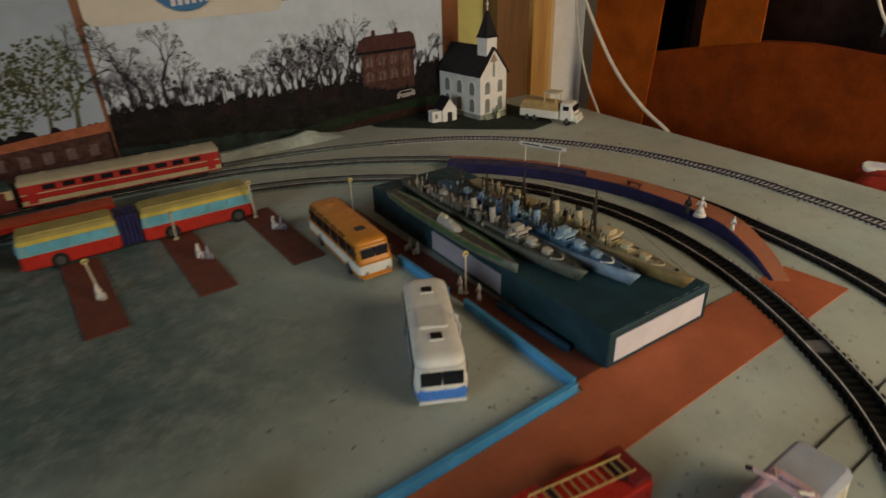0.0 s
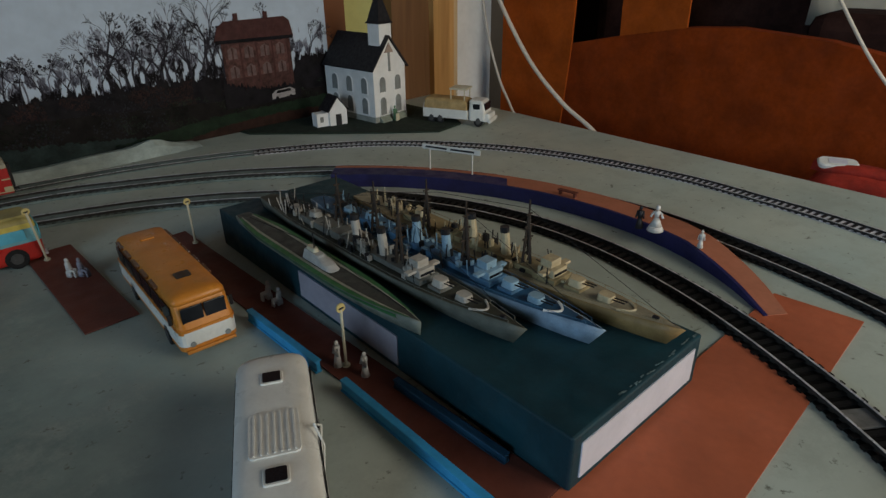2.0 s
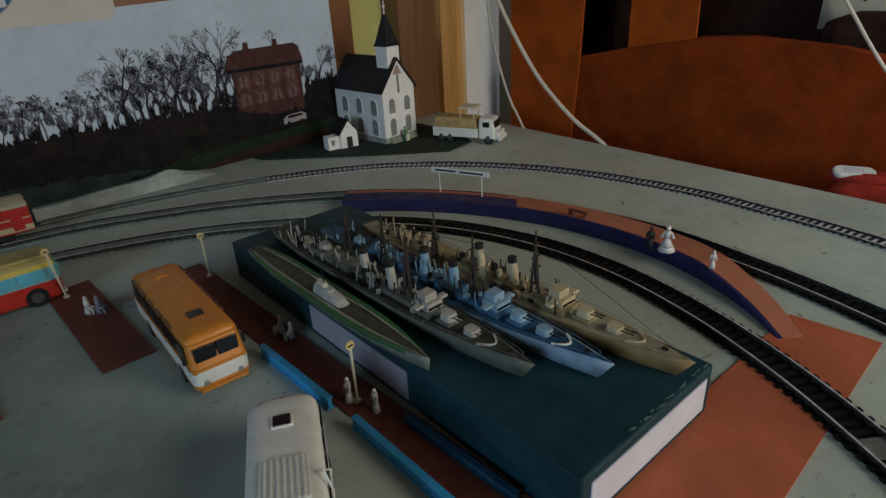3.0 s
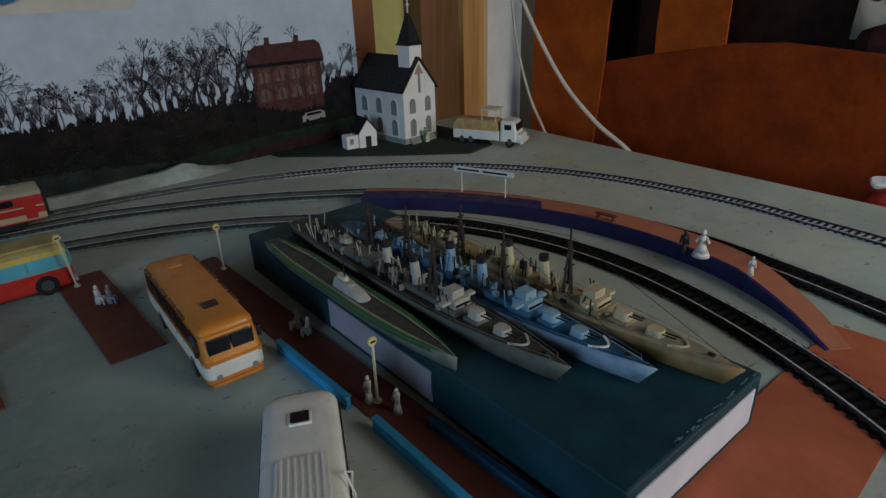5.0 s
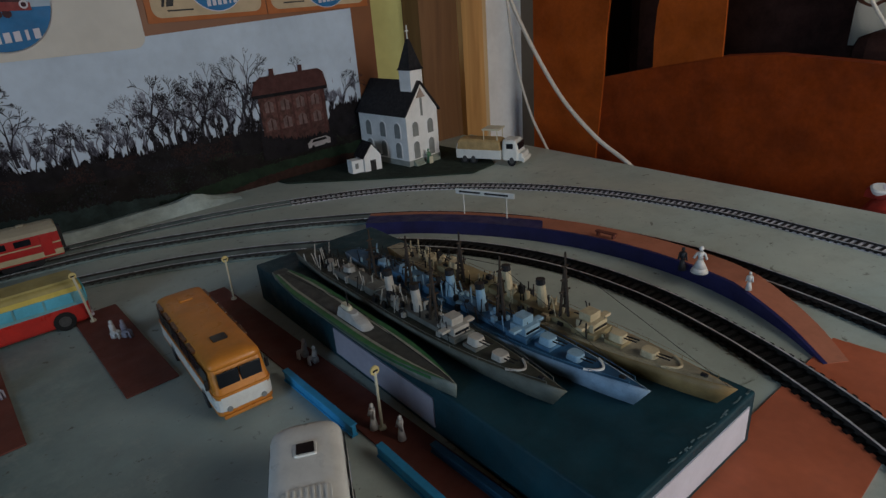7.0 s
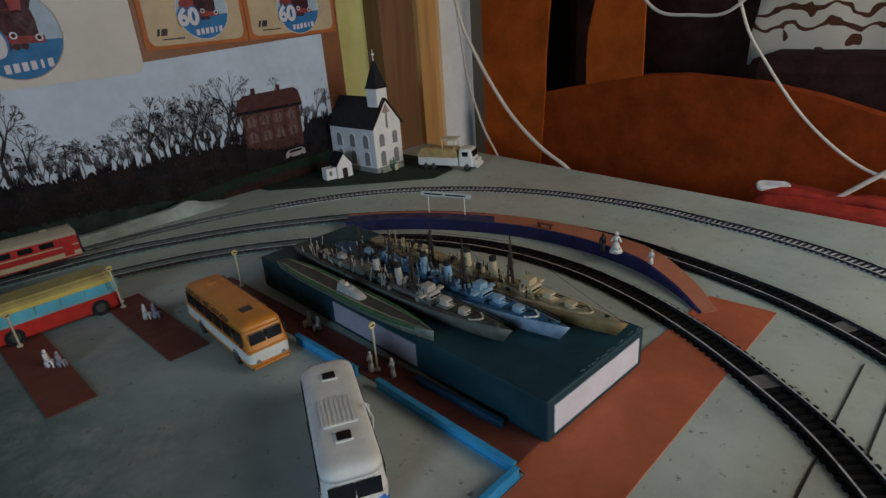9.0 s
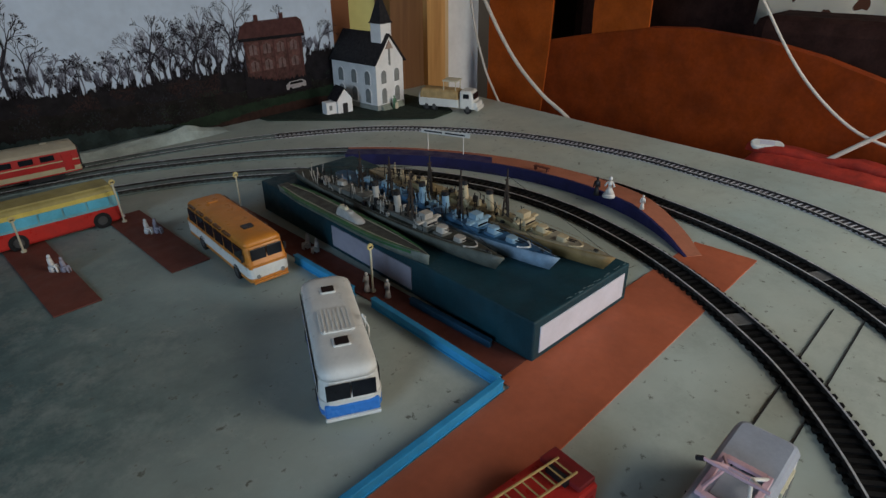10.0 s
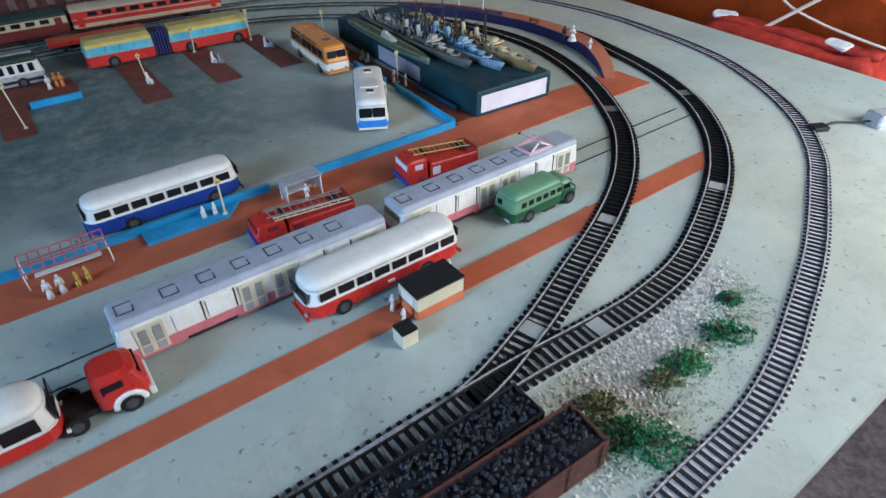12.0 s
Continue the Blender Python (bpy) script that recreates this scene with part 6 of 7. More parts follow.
for i in range(60):
    x, z = rnd.choice((rnd.gauss(0.262, 0.018), rnd.gauss(0.415, 0.014), rnd.gauss(0.47, 0.016), rnd.gauss(0.526, 0.006), rnd.uniform(0.2, 0.53))), rnd.uniform(0.095, 0.126)
    sheet(ph, "mistletoe", disc(x, z - 0.012 * (0.30 < x < 0.40), rnd.uniform(0.0008, 0.0021), 7), 3, TWIGPRINT)
sheet(ph, "brush", brush_line(0.194, 0.689, 0.030, tops, 3, 0.006, 420), 4, BRUSHPRINT)
sheet(ph, "field", brush_line(0.194, 0.689, 0.002, [(0.19, 0.06), (0.40, 0.048), (0.55, 0.040), (0.69, 0.038)], 6, 0.002), 5, FIELDPRINT)
sheet(ph, "grass_strip", brush_line(0.40, 0.689, 0.004, [(0.40, 0.012), (0.52, 0.024), (0.69, 0.028)], 8, 0.002), 6, GRASSPRINT)
SOILPRINT = mat("soil_print", (0.030, 0.013, 0.009), 0.6, 0.4, 60, 0.0, gloss=0.15)
MURKPRINT = mat("meadow_print", (0.018, 0.030, 0.028), 0.6, 0.45, 50, 0.0, gloss=0.15)
sheet(ph, "meadow", brush_line(0.194, 0.47, -0.010, [(0.194, 0.036), (0.34, 0.026), (0.42, 0.018), (0.47, 0.004)], 18, 0.003), 6, MURKPRINT)
sheet(ph, "soil", brush_line(0.47, 0.689, -0.010, [(0.47, 0.002), (0.53, 0.011), (0.60, 0.015), (0.689, 0.012)], 19, 0.002), 7, SOILPRINT)


def brush_tint(parent, n, s0, s1, low, high, layer, material, seed):
    """Fine speckle of dry leaves and weeds printed over the dark undergrowth, in drifts."""
    rnd = random.Random(seed)
    bm = bmesh.new()
    while n > 0:
        x, z = rnd.uniform(s0, s1), rnd.uniform(low, high)
        if noise.noise((x * 28, z * 45, seed)) < 0.05:
            continue
        w, h = rnd.uniform(0.0003, 0.0012), rnd.uniform(0.0003, 0.0013)
        bm.faces.new([bm.verts.new((x + a * w, -0.0002 * layer, z + b * h)) for a, b in ((-1, -0.3), (-0.2, -1), (0.9, -0.4), (0.6, 0.7), (-0.5, 1))])
        n -= 1
    part("undergrowth", bm, material, parent)


brush_tint(ph, 2600, 0.197, 0.535, 0.022, 0.070, 6.3, mat("rust_leaf_print", (0.030, 0.014, 0.013), 0.6, 0.4, 90, 0.0, gloss=0.15), 61)
brush_tint(ph, 1900, 0.197, 0.685, 0.012, 0.050, 6.5, mat("weed_print", (0.017, 0.026, 0.016), 0.6, 0.4, 90, 0.0, gloss=0.15), 62)
brush_tint(ph, 900, 0.197, 0.47, 0.012, 0.066, 6.7, mat("grey_twig_print", (0.017, 0.018, 0.023), 0.6, 0.4, 90, 0.0, gloss=0.15), 63)
sheet(ph, "house", [(0.540, 0.036), (0.632, 0.042), (0.632, 0.112), (0.540, 0.112)], 6, BRICKPRINT)
sheet(ph, "house_upper_wall", [(0.543, 0.064), (0.629, 0.066), (0.629, 0.1035), (0.543, 0.1035)], 7, mat("upper_wall_print", (0.115, 0.052, 0.045), 0.6, 0.45, 120, 0.0, gloss=0.15))
sheet(ph, "house_roof", [(0.532, 0.108), (0.638, 0.107), (0.634, 0.126), (0.627, 0.131), (0.547, 0.130), (0.538, 0.124)], 7, ROOFPRINT)
for i in range(4):
    x = 0.5525 + i * 0.0215
    for z in (0.0655, 0.087):
        sheet(ph, "house_window", [(x - 0.0058, z), (x + 0.0058, z), (x + 0.0058, z + 0.011), (x, z + 0.0145), (x - 0.0058, z + 0.011)], 8, PANEPRINT)
        sheet(ph, "window_bar", [(x - 0.0009, z), (x + 0.0009, z), (x + 0.0009, z + 0.013), (x - 0.0009, z + 0.013)], 9, BRICKPRINT)
    sheet(ph, "wall_shadow", [(x + 0.0095, 0.050), (x + 0.0118, 0.050), (x + 0.0118, 0.106), (x + 0.0095, 0.106)], 8, ROOFPRINT)
sheet(ph, "eave", [(0.533, 0.1055), (0.637, 0.1045), (0.637, 0.1085), (0.533, 0.1095)], 9, BRUSHPRINT)
for x in (0.560, 0.599):
    sheet(ph, "chimney", [(x, 0.129), (x + 0.006, 0.129), (x + 0.006, 0.138), (x, 0.138)], 7, ROOFPRINT)
sheet(ph, "hedge", brush_line(0.534, 0.640, 0.030, [(0.534, 0.062), (0.56, 0.054), (0.60, 0.048), (0.640, 0.050)], 9, 0.005, 90), 8, BRUSHPRINT)
van = [(0.597, 0.0325), (0.631, 0.034), (0.631, 0.041), (0.625, 0.0445), (0.603, 0.0435), (0.597, 0.039)]
sheet(ph, "parked_van", van, 9, mat("van_print", (0.34, 0.31, 0.31), 0.6, 0.2, 200, 0.0, gloss=0.15))
sheet(ph, "parked_van_window", [(0.603, 0.0392), (0.626, 0.0400), (0.624, 0.0432), (0.605, 0.0425)], 10, BRUSHPRINT)
for x in (0.604, 0.624):
    sheet(ph, "parked_van_wheel", disc(x, 0.0332, 0.0023, 10), 10, BRUSHPRINT)

p2 = poster("village_photo", "printed photo of leafy trees and an orange roof")
sheet(p2, "sky", [(-0.45, 0.002), (0.191, 0.002), (0.186, 0.235), (-0.45, 0.235)], 0, SKYPRINT2)
tree_print(p2, [(0.02 + 0.028 * i, 0.06, 0.085 + 0.02 * (i % 3), 6) for i in range(6)] + [(-0.40 + 0.045 * i, 0.06, 0.10, 6) for i in range(9)], 2, LEAFPRINT, 21, "leafy_tree")
for i in range(13):
    x, z = -0.42 + 0.047 * i, 0.115 + 0.02 * math.sin(i * 2.3)
    bm = bmesh.new()
    rr2 = random.Random(40 + i)
    for k in range(480):
        a, q = rr2.uniform(0, math.tau), rr2.uniform(0, 1) ** 0.6
        cx, cz, w = x + 0.036 * q * math.cos(a), z + 0.046 * q * math.sin(a), rr2.uniform(0.0008, 0.0026)
        b0 = rr2.uniform(0, 3)
        bm.faces.new([bm.verts.new((cx + w * math.cos(b0 + j * 1.57), -0.0006, cz + w * math.sin(b0 + j * 1.57))) for j in range(4)])
    part("foliage", bm, LEAFPRINT, p2)
sheet(p2, "brush", brush_line(-0.45, 0.191, 0.02, [(-0.45, 0.075), (0.19, 0.070)], 13, 0.008), 4, BRUSHPRINT)
sheet(p2, "ground", brush_line(-0.45, 0.191, 0.002, [(-0.45, 0.04), (0.19, 0.03)], 14, 0.003), 5, FIELDPRINT)
sheet(p2, "house_wall", [(-0.16, 0.004), (0.188, 0.004), (0.188, 0.062), (-0.16, 0.058)], 6, BRICKPRINT)
sheet(p2, "house_roof", [(0.060, 0.054), (0.191, 0.060), (0.191, 0.072), (0.112, 0.067), (0.075, 0.064)], 7, mat("orange_roof_print", (0.36, 0.11, 0.06), 0.6, 0.2, 100, 0.0, gloss=0.15))
for i in range(-9, 4):
    sheet(p2, "house_window", [(0.092 + i * 0.024, 0.034), (0.102 + i * 0.024, 0.034), (0.102 + i * 0.024, 0.048), (0.092 + i * 0.024, 0.048)], 8, PANEPRINT)

CARDWHITE = mat("card_white", (0.60, 0.57, 0.52), 0.5, 0.06, 10, 0.0, gloss=0.15)
CARDPEACH = mat("card_peach", (0.52, 0.40, 0.26), 0.5, 0.12, 14, 0.0, gloss=0.15)
CARDORANGE = mat("card_orange", (0.42, 0.13, 0.04), 0.5, 0.12, 20, 0.0, gloss=0.15)
LOGOBLUE = mat("logo_blue", (0.03, 0.17, 0.38), 0.5, 0.12, 40, 0.0, gloss=0.15)
LOGOPALE = mat("logo_pale", (0.38, 0.48, 0.58), 0.5, 0.1, 40, 0.0, gloss=0.15)
LOGODARK = mat("logo_dark", (0.06, 0.02, 0.03), 0.5, 0.4, 60, 0.0, gloss=0.15)
LOGORED = mat("logo_red", (0.26, 0.05, 0.05), 0.5, 0.25, 60, 0.0, gloss=0.15)


def emblem(p, cx, cz, r):
    """A round badge: sky over a blue field, a red steam engine, a white number and a row of white bars."""
    def q(pts):
        return [(cx + r * x, cz + r * z) for x, z in pts]

    sheet(p, "badge_rim", disc(cx, cz, r * 1.03, 40), 3, PAPER)
    sheet(p, "badge_sky", disc(cx, cz, r, 40), 4, LOGOPALE)
    sheet(p, "badge_field", disc(cx, cz, r, 24, math.pi * 1.05, math.pi * 1.95), 5, LOGOBLUE)
    sheet(p, "badge_smoke", q([(-0.62, 0.50), (-0.40, 0.62), (-0.30, 0.86), (0.05, 0.92), (0.30, 0.80), (0.55, 0.74), (0.46, 0.52), (0.0, 0.44)]), 5, LOGODARK)
    sheet(p, "badge_boiler", q([(-0.86, 0.30), (-0.72, 0.50), (-0.30, 0.52), (0.10, 0.56), (0.12, -0.22), (-0.40, -0.16), (-0.86, -0.04)]), 6, LOGORED)
    sheet(p, "badge_cab", q([(-0.30, 0.50), (0.46, 0.60), (0.52, 0.30), (0.52, -0.06), (-0.30, 0.02)]), 7, LOGODARK)
    sheet(p, "badge_smokebox", disc(cx + r * 0.20, cz + r * 0.22, r * 0.31, 20), 8, LOGODARK)
    sheet(p, "badge_chimney", q([(0.08, 0.46), (0.30, 0.46), (0.34, 0.78), (0.04, 0.78)]), 8, LOGORED)
    sheet(p, "badge_buffer_beam", q([(-0.12, -0.02), (0.62, -0.06), (0.62, -0.22), (-0.12, -0.20)]), 9, LOGORED)
    for x, z in ((-0.02, -0.02), (0.50, -0.10)):
        sheet(p, "badge_buffer", disc(cx + r * x, cz + r * z, r * 0.085, 12), 10, PAPER)
        sheet(p, "badge_buffer_core", disc(cx + r * x, cz + r * z, r * 0.05, 12), 11, LOGODARK)
    for i in range(5):
        x = -0.52 + 0.17 * i
        sheet(p, "badge_wheel", disc(cx + r * x, cz - r * 0.26, r * 0.085, 10), 8, LOGODARK)
    for name, fat, y, material in (("number_outline", 0.085, -0.0027, LOGOBLUE), ("badge_number", 0.035, -0.0031, PAPER)):
        text = bpy.data.curves.new(name, "FONT")
        text.body, text.size, text.align_x, text.extrude, text.offset = "60", r * 0.80, "CENTER", 0.00012, r * fat
        ob = new(name, text)
        ob.parent, ob.matrix_basis = p, pose(cx - r * 0.62, y, cz - r * 0.46, 90, 0, 0)
        text.materials.append(material)
    for i in range(6):
        x, w = -0.34 + 0.185 * i, 0.062 if i != 4 else 0.030
        z = -0.72 + 0.035 * (i - 2.5) / 2.5
        sheet(p, "badge_bar", q([(x - w, z - 0.10), (x + w, z - 0.09), (x + w, z + 0.11), (x - w, z + 0.10)]), 9, PAPER)


pc = poster("badge_card", "white rounded card with a round blue badge")
sheet(pc, "card", round_rect(0.196, 0.430, 0.1765, 0.34, 0.012), 3, CARDWHITE)
emblem(pc, 0.3095, 0.229, 0.0440)
for x0, x1, cx, cz in ((0.437, 0.572, 0.516, 0.240), (0.5735, 0.717, 0.656, 0.235)):
    po = poster("orange_card", "orange-bordered card with a round blue badge")
    sheet(po, "card", [(x0, 0.199), (x1, 0.199), (x1, 0.34), (x0, 0.34)], 1, CARDORANGE)
    sheet(po, "card_centre", round_rect(x0 + 0.006, x1 - 0.005, 0.2035, 0.335, 0.010), 2, CARDPEACH)
    emblem(po, cx, cz, 0.033)
    for a0, a1 in ((0.0165, 0.0195), (0.0215, 0.0290)):
        sheet(po, "small_mark", [(x0 + a0, 0.2145), (x0 + a1, 0.2145), (x0 + a1 + 0.002, 0.2225), (x0 + a0 + 0.002, 0.2225)], 3, LINE)
    sheet(po, "text_bar", [(x0 + 0.022, 0.2095), (x0 + 0.050, 0.2095), (x0 + 0.050, 0.211), (x0 + 0.022, 0.211)], 3, LINE)

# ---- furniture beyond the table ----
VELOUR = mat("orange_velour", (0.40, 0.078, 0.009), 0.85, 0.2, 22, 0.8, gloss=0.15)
# redder velour of the lower panel, with the shade on it put into the colour
VELSHADE = mat("shaded_velour", (0.25, 0.039, 0.005), 0.85, 0.24, 22, 0.8, gloss=0.15)
# dark velour of mattress and sofa inside; the openings' shade is in this colour
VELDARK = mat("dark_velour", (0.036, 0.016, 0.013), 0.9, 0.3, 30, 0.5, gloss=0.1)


def side_slab(pts, s0, s1):
    """A slab whose outline lies in d, z and whose thickness runs from s0 to s1."""
    bm = bmesh.new()
    lo = [bm.verts.new((s0, d, z)) for d, z in pts]
    hi = [bm.verts.new((s1, d, z)) for d, z in pts]
    k = len(pts)
    for i in range(k):
        bm.faces.new((lo[i], lo[(i + 1) % k], hi[(i + 1) % k], hi[i]))
    bm.faces.new(lo[::-1])
    bm.faces.new(hi)
    return bm


so = thing("sofa", place(0, 0), "orange-brown velour sofa with open arched back", "sofa")
lower = [(0.79, FLOORZ), (0.79, 0.055), (0.72, 0.068), (0.664, 0.079), (0.587, 0.095), (0.496, 0.111), (0.434, 0.1145), (0.334, 0.107), (0.265, 0.094), (0.18, 0.070), (0.08, 0.03), (0.0, -0.02), (-0.09, -0.085), (-0.09, FLOORZ)]
part("lower_panel", side_slab(lower, 0.990, 1.014), VELSHADE, so)
part("left_upright", side_slab([(0.795, 0.05), (0.795, 0.62), (0.63, 0.62), (0.640, 0.35), (0.655, 0.214), (0.662, 0.14), (0.664, 0.0795), (0.668, 0.03), (0.675, -0.05), (0.68, FLOORZ), (0.795, FLOORZ)], 0.9860, 0.9895), VELOUR, so)
part("middle_upright", side_slab([(0.589, 0.094), (0.590, 0.13), (0.588, 0.17), (0.578, 0.214), (0.555, 0.35), (0.54, 0.62), (0.49, 0.62), (0.494, 0.3), (0.498, 0.207), (0.4965, 0.110)], 0.9900, 0.9935), VELOUR, so)
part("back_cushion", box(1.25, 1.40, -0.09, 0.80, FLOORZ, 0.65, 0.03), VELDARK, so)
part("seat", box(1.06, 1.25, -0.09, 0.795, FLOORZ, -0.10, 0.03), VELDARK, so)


def stripe_cloth():
    m = bpy.data.materials.new("striped_blanket")
    m.use_nodes = True
    nt = m.node_tree
    b = nt.nodes["Principled BSDF"]
    co = nt.nodes.new("ShaderNodeTexCoord")
    wv = nt.nodes.new("ShaderNodeTexWave")
    wv.inputs["Scale"].default_value, wv.inputs["Distortion"].default_value, wv.inputs["Detail"].default_value = 27.0, 4.5, 1.0
    wv.inputs["Detail Scale"].default_value = 1.2
    nt.links.new(co.outputs["Object"], wv.inputs["Vector"])
    ramp = nt.nodes.new("ShaderNodeValToRGB")
    ramp.color_ramp.interpolation = "CONSTANT"
    ramp.color_ramp.elements[1].position = 0.16
    ramp.color_ramp.elements[0].color, ramp.color_ramp.elements[1].color = (0.14, 0.05, 0.025, 1), (0.86, 0.80, 0.68, 1)
    nt.links.new(wv.outputs["Fac"], ramp.inputs["Fac"])
    nt.links.new(ramp.outputs[0], b.inputs["Base Color"])
    b.inputs["Roughness"].default_value = 0.9
    return m


bl = bmesh.new()
rows = []
for i in range(25):
    rows.append([])
    for j in range(13):
        d_, u = -0.08 + 0.502 * i / 24, j / 12
        rows[-1].append(bl.verts.new((1.20 + 0.085 * u + 0.006 * noise.noise((i * 0.5, j * 0.4, 2)), d_, 0.131 + 0.21 * u + 0.010 * noise.noise((i * 0.4, j * 0.5, 9)) - (0.03 if j == 0 else 0))))
for a, b in zip(rows, rows[1:]):
    for j in range(12):
        bl.faces.new((a[j], b[j], b[j + 1], a[j + 1]))
bmesh.ops.solidify(bl, geom=bl.faces[:], thickness=0.012)
bed = thing("daybed", place(0, 0), "dark daybed with a cream and brown blanket", "daybed")
part("mattress", box(1.10, 1.245, -0.085, 0.395, -0.0985, 0.127, 0.02), VELDARK, bed)
smooth(part("blanket", bl, stripe_cloth(), bed, "cream blanket with brown curved stripes"))

# red box, side stand, white tags, rod, cables
stand = thing("side_stand", place(0, 0), "dark wooden stand beside the table", "stand")
part("top", box(0.874, 0.980, 0.0, 0.38, -0.075, -0.055, 0.002), BROWNWOOD, stand)
for s_ in (0.888, 0.966):
    for d_ in (0.02, 0.35):
        part("leg", box(s_ - 0.012, s_ + 0.012, d_ - 0.012, d_ + 0.012, FLOORZ, -0.075), BROWNWOOD, stand)
REDCLOTH = mat("red_fabric", (0.36, 0.028, 0.015), 0.8, 0.25, 60, 0.5)
rc = thing("red_bag", place(0, 0), "crumpled red fabric bag on the stand", "bag")
bm = bmesh.new()
rows = []
for i in range(26):
    d_ = 0.025 + 0.295 * i / 25
    env = min(1, (i + 0.2) / 3) * min(1, (25.2 - i) / 3)
    rows.append([bm.verts.new((s_, d_, -0.055 + (0.0535 + 0.008 * noise.noise((d_ * 25, s_ * 60, 4))) * env * k)) for s_, k in ((0.876, 0.0), (0.847 + 0.03 * abs(d_ - 0.16), 0.93), (0.872, 1.02), (0.91, 1.06), (0.955, 0.85), (0.972, 0.0))])
for a, b in zip(rows, rows[1:]):
    for k in range(5):
        bm.faces.new((a[k], b[k], b[k + 1], a[k + 1]))
    bm.faces.new((a[5], b[5], b[0], a[0]))
bm.faces.new(rows[0])
bm.faces.new(rows[-1])
smooth(part("body", bm, REDCLOTH, rc))
fold = bmesh.new()
seam = []
for i in range(20):
    d_ = 0.05 + 0.245 * i / 19
    z_ = 0.004 + 0.004 * noise.noise((d_ * 30, 2.0, 7.0))
    seam.append([fold.verts.new((q + 0.003 * noise.noise((d_ * 40, q * 50, 1.0)), d_, z_ + e)) for q, e in ((0.876, -0.004), (0.880, 0.0025), (0.886, 0.0035), (0.892, 0.001), (0.890, -0.006))])
for a, b in zip(seam, seam[1:]):
    for k in range(5):
        fold.faces.new((a[k], b[k], b[(k + 1) % 5], a[(k + 1) % 5]))
fold.faces.new(seam[0])
fold.faces.new(seam[-1])
smooth(part("rolled_hem", fold, REDCLOTH, rc))
for s_, d_, a in ((0.890, 0.276, 20), (0.887, 0.106, -10)):
    tg = thing("white_tag", place(s_, d_, 0.0015, a) @ pose(0, 0, 0, 0, -14, 0), "curved white plastic clip lying on the red bag", "clip", "white clips")
    part("clip_body", stack([(0.0, 0.008, 0.017, 0.006), (0.006, 0.009, 0.018, 0.007), (0.0075, 0.0075, 0.0165, 0.006)]), WHITE, tg)
    part("clip_mark", box(-0.004, 0.0045, -0.008, 0.008, 0.0075, 0.0079), PAPER, tg)
WIRE = mat("white_cable", (0.64, 0.56, 0.47), 0.45, 0.08, 60, 0.0)


def cable(name, pts, r, label):
    return smooth(tagged(part(name, tube(spline([Vector(p) for p in pts], 0.008), r), WIRE, None, label, place(0, 0)), "", "cable", "white cables"))


cable("cable", [(0.865, 0.80, 0.75), (0.864, 0.775, 0.38), (0.862, 0.739, 0.225), (0.860, 0.709, 0.162), (0.860, 0.647, 0.077), (0.860, 0.588, 0.026), (0.861, 0.534, -0.006), (0.866, 0.50, -0.05), (0.868, 0.48, -0.30)], 0.0027, "white cable hanging over the table edge")
cable("cable", [(0.871, 0.80, 0.75), (0.869, 0.768, 0.38), (0.868, 0.745, 0.225), (0.866, 0.727, 0.122), (0.866, 0.701, 0.047), (0.868, 0.674, 0.000), (0.878, 0.655, -0.05), (0.885, 0.64, -0.30)], 0.0018, "thin white cable in the corner")
cable("cable", [(0.90, 0.40, 0.70), (0.90, 0.36, 0.30), (0.90, 0.336, 0.196), (0.90, 0.304, 0.142), (0.90, 0.256, 0.083), (0.90, 0.201, 0.040), (0.90, 0.151, 0.024), (0.90, 0.10, 0.016), (0.905, 0.04, 0.008)], 0.0017, "thin white cable drooping before the sofa")
cable("cable", [(0.892, 0.52, 0.42), (0.890, 0.480, 0.27), (0.888, 0.440, 0.208), (0.888, 0.391, 0.197), (0.888, 0.341, 0.204), (0.890, 0.30, 0.27), (0.892, 0.27, 0.42)], 0.0020, "white cable hanging in a loop")
tagged(part("white_rod", rod(at(0.885, 0.216, -0.002), at(0.93, 0.02, 0.17), 0.0026), WIRE, None, "straight white plastic rod leaning from the bag"), "", "rod")

# power clip and lead at the small track
cl = thing("power_clip", pose(0.566, 0.402, 0, 0, 0, 12), "grey power connector with a dark lead beside the track", "connector")
part("body", stack([(0.0003, 0.016, 0.012, 0.003), (0.012, 0.015, 0.011, 0.003), (0.014, 0.013, 0.009, 0.003)]), SILVER, cl)
part("lead", tube(spline([Vector(p) for p in ((-0.070, 0.002, 0.003), (-0.05, 0.008, 0.003), (-0.03, 0.004, 0.003), (-0.014, 0.0, 0.005))], 0.004), 0.0012, 6), DARK, cl)
part("track_clip", box(-0.083, -0.066, -0.005, 0.007, 0.0003, 0.0052, 0.0006), DARK, cl)


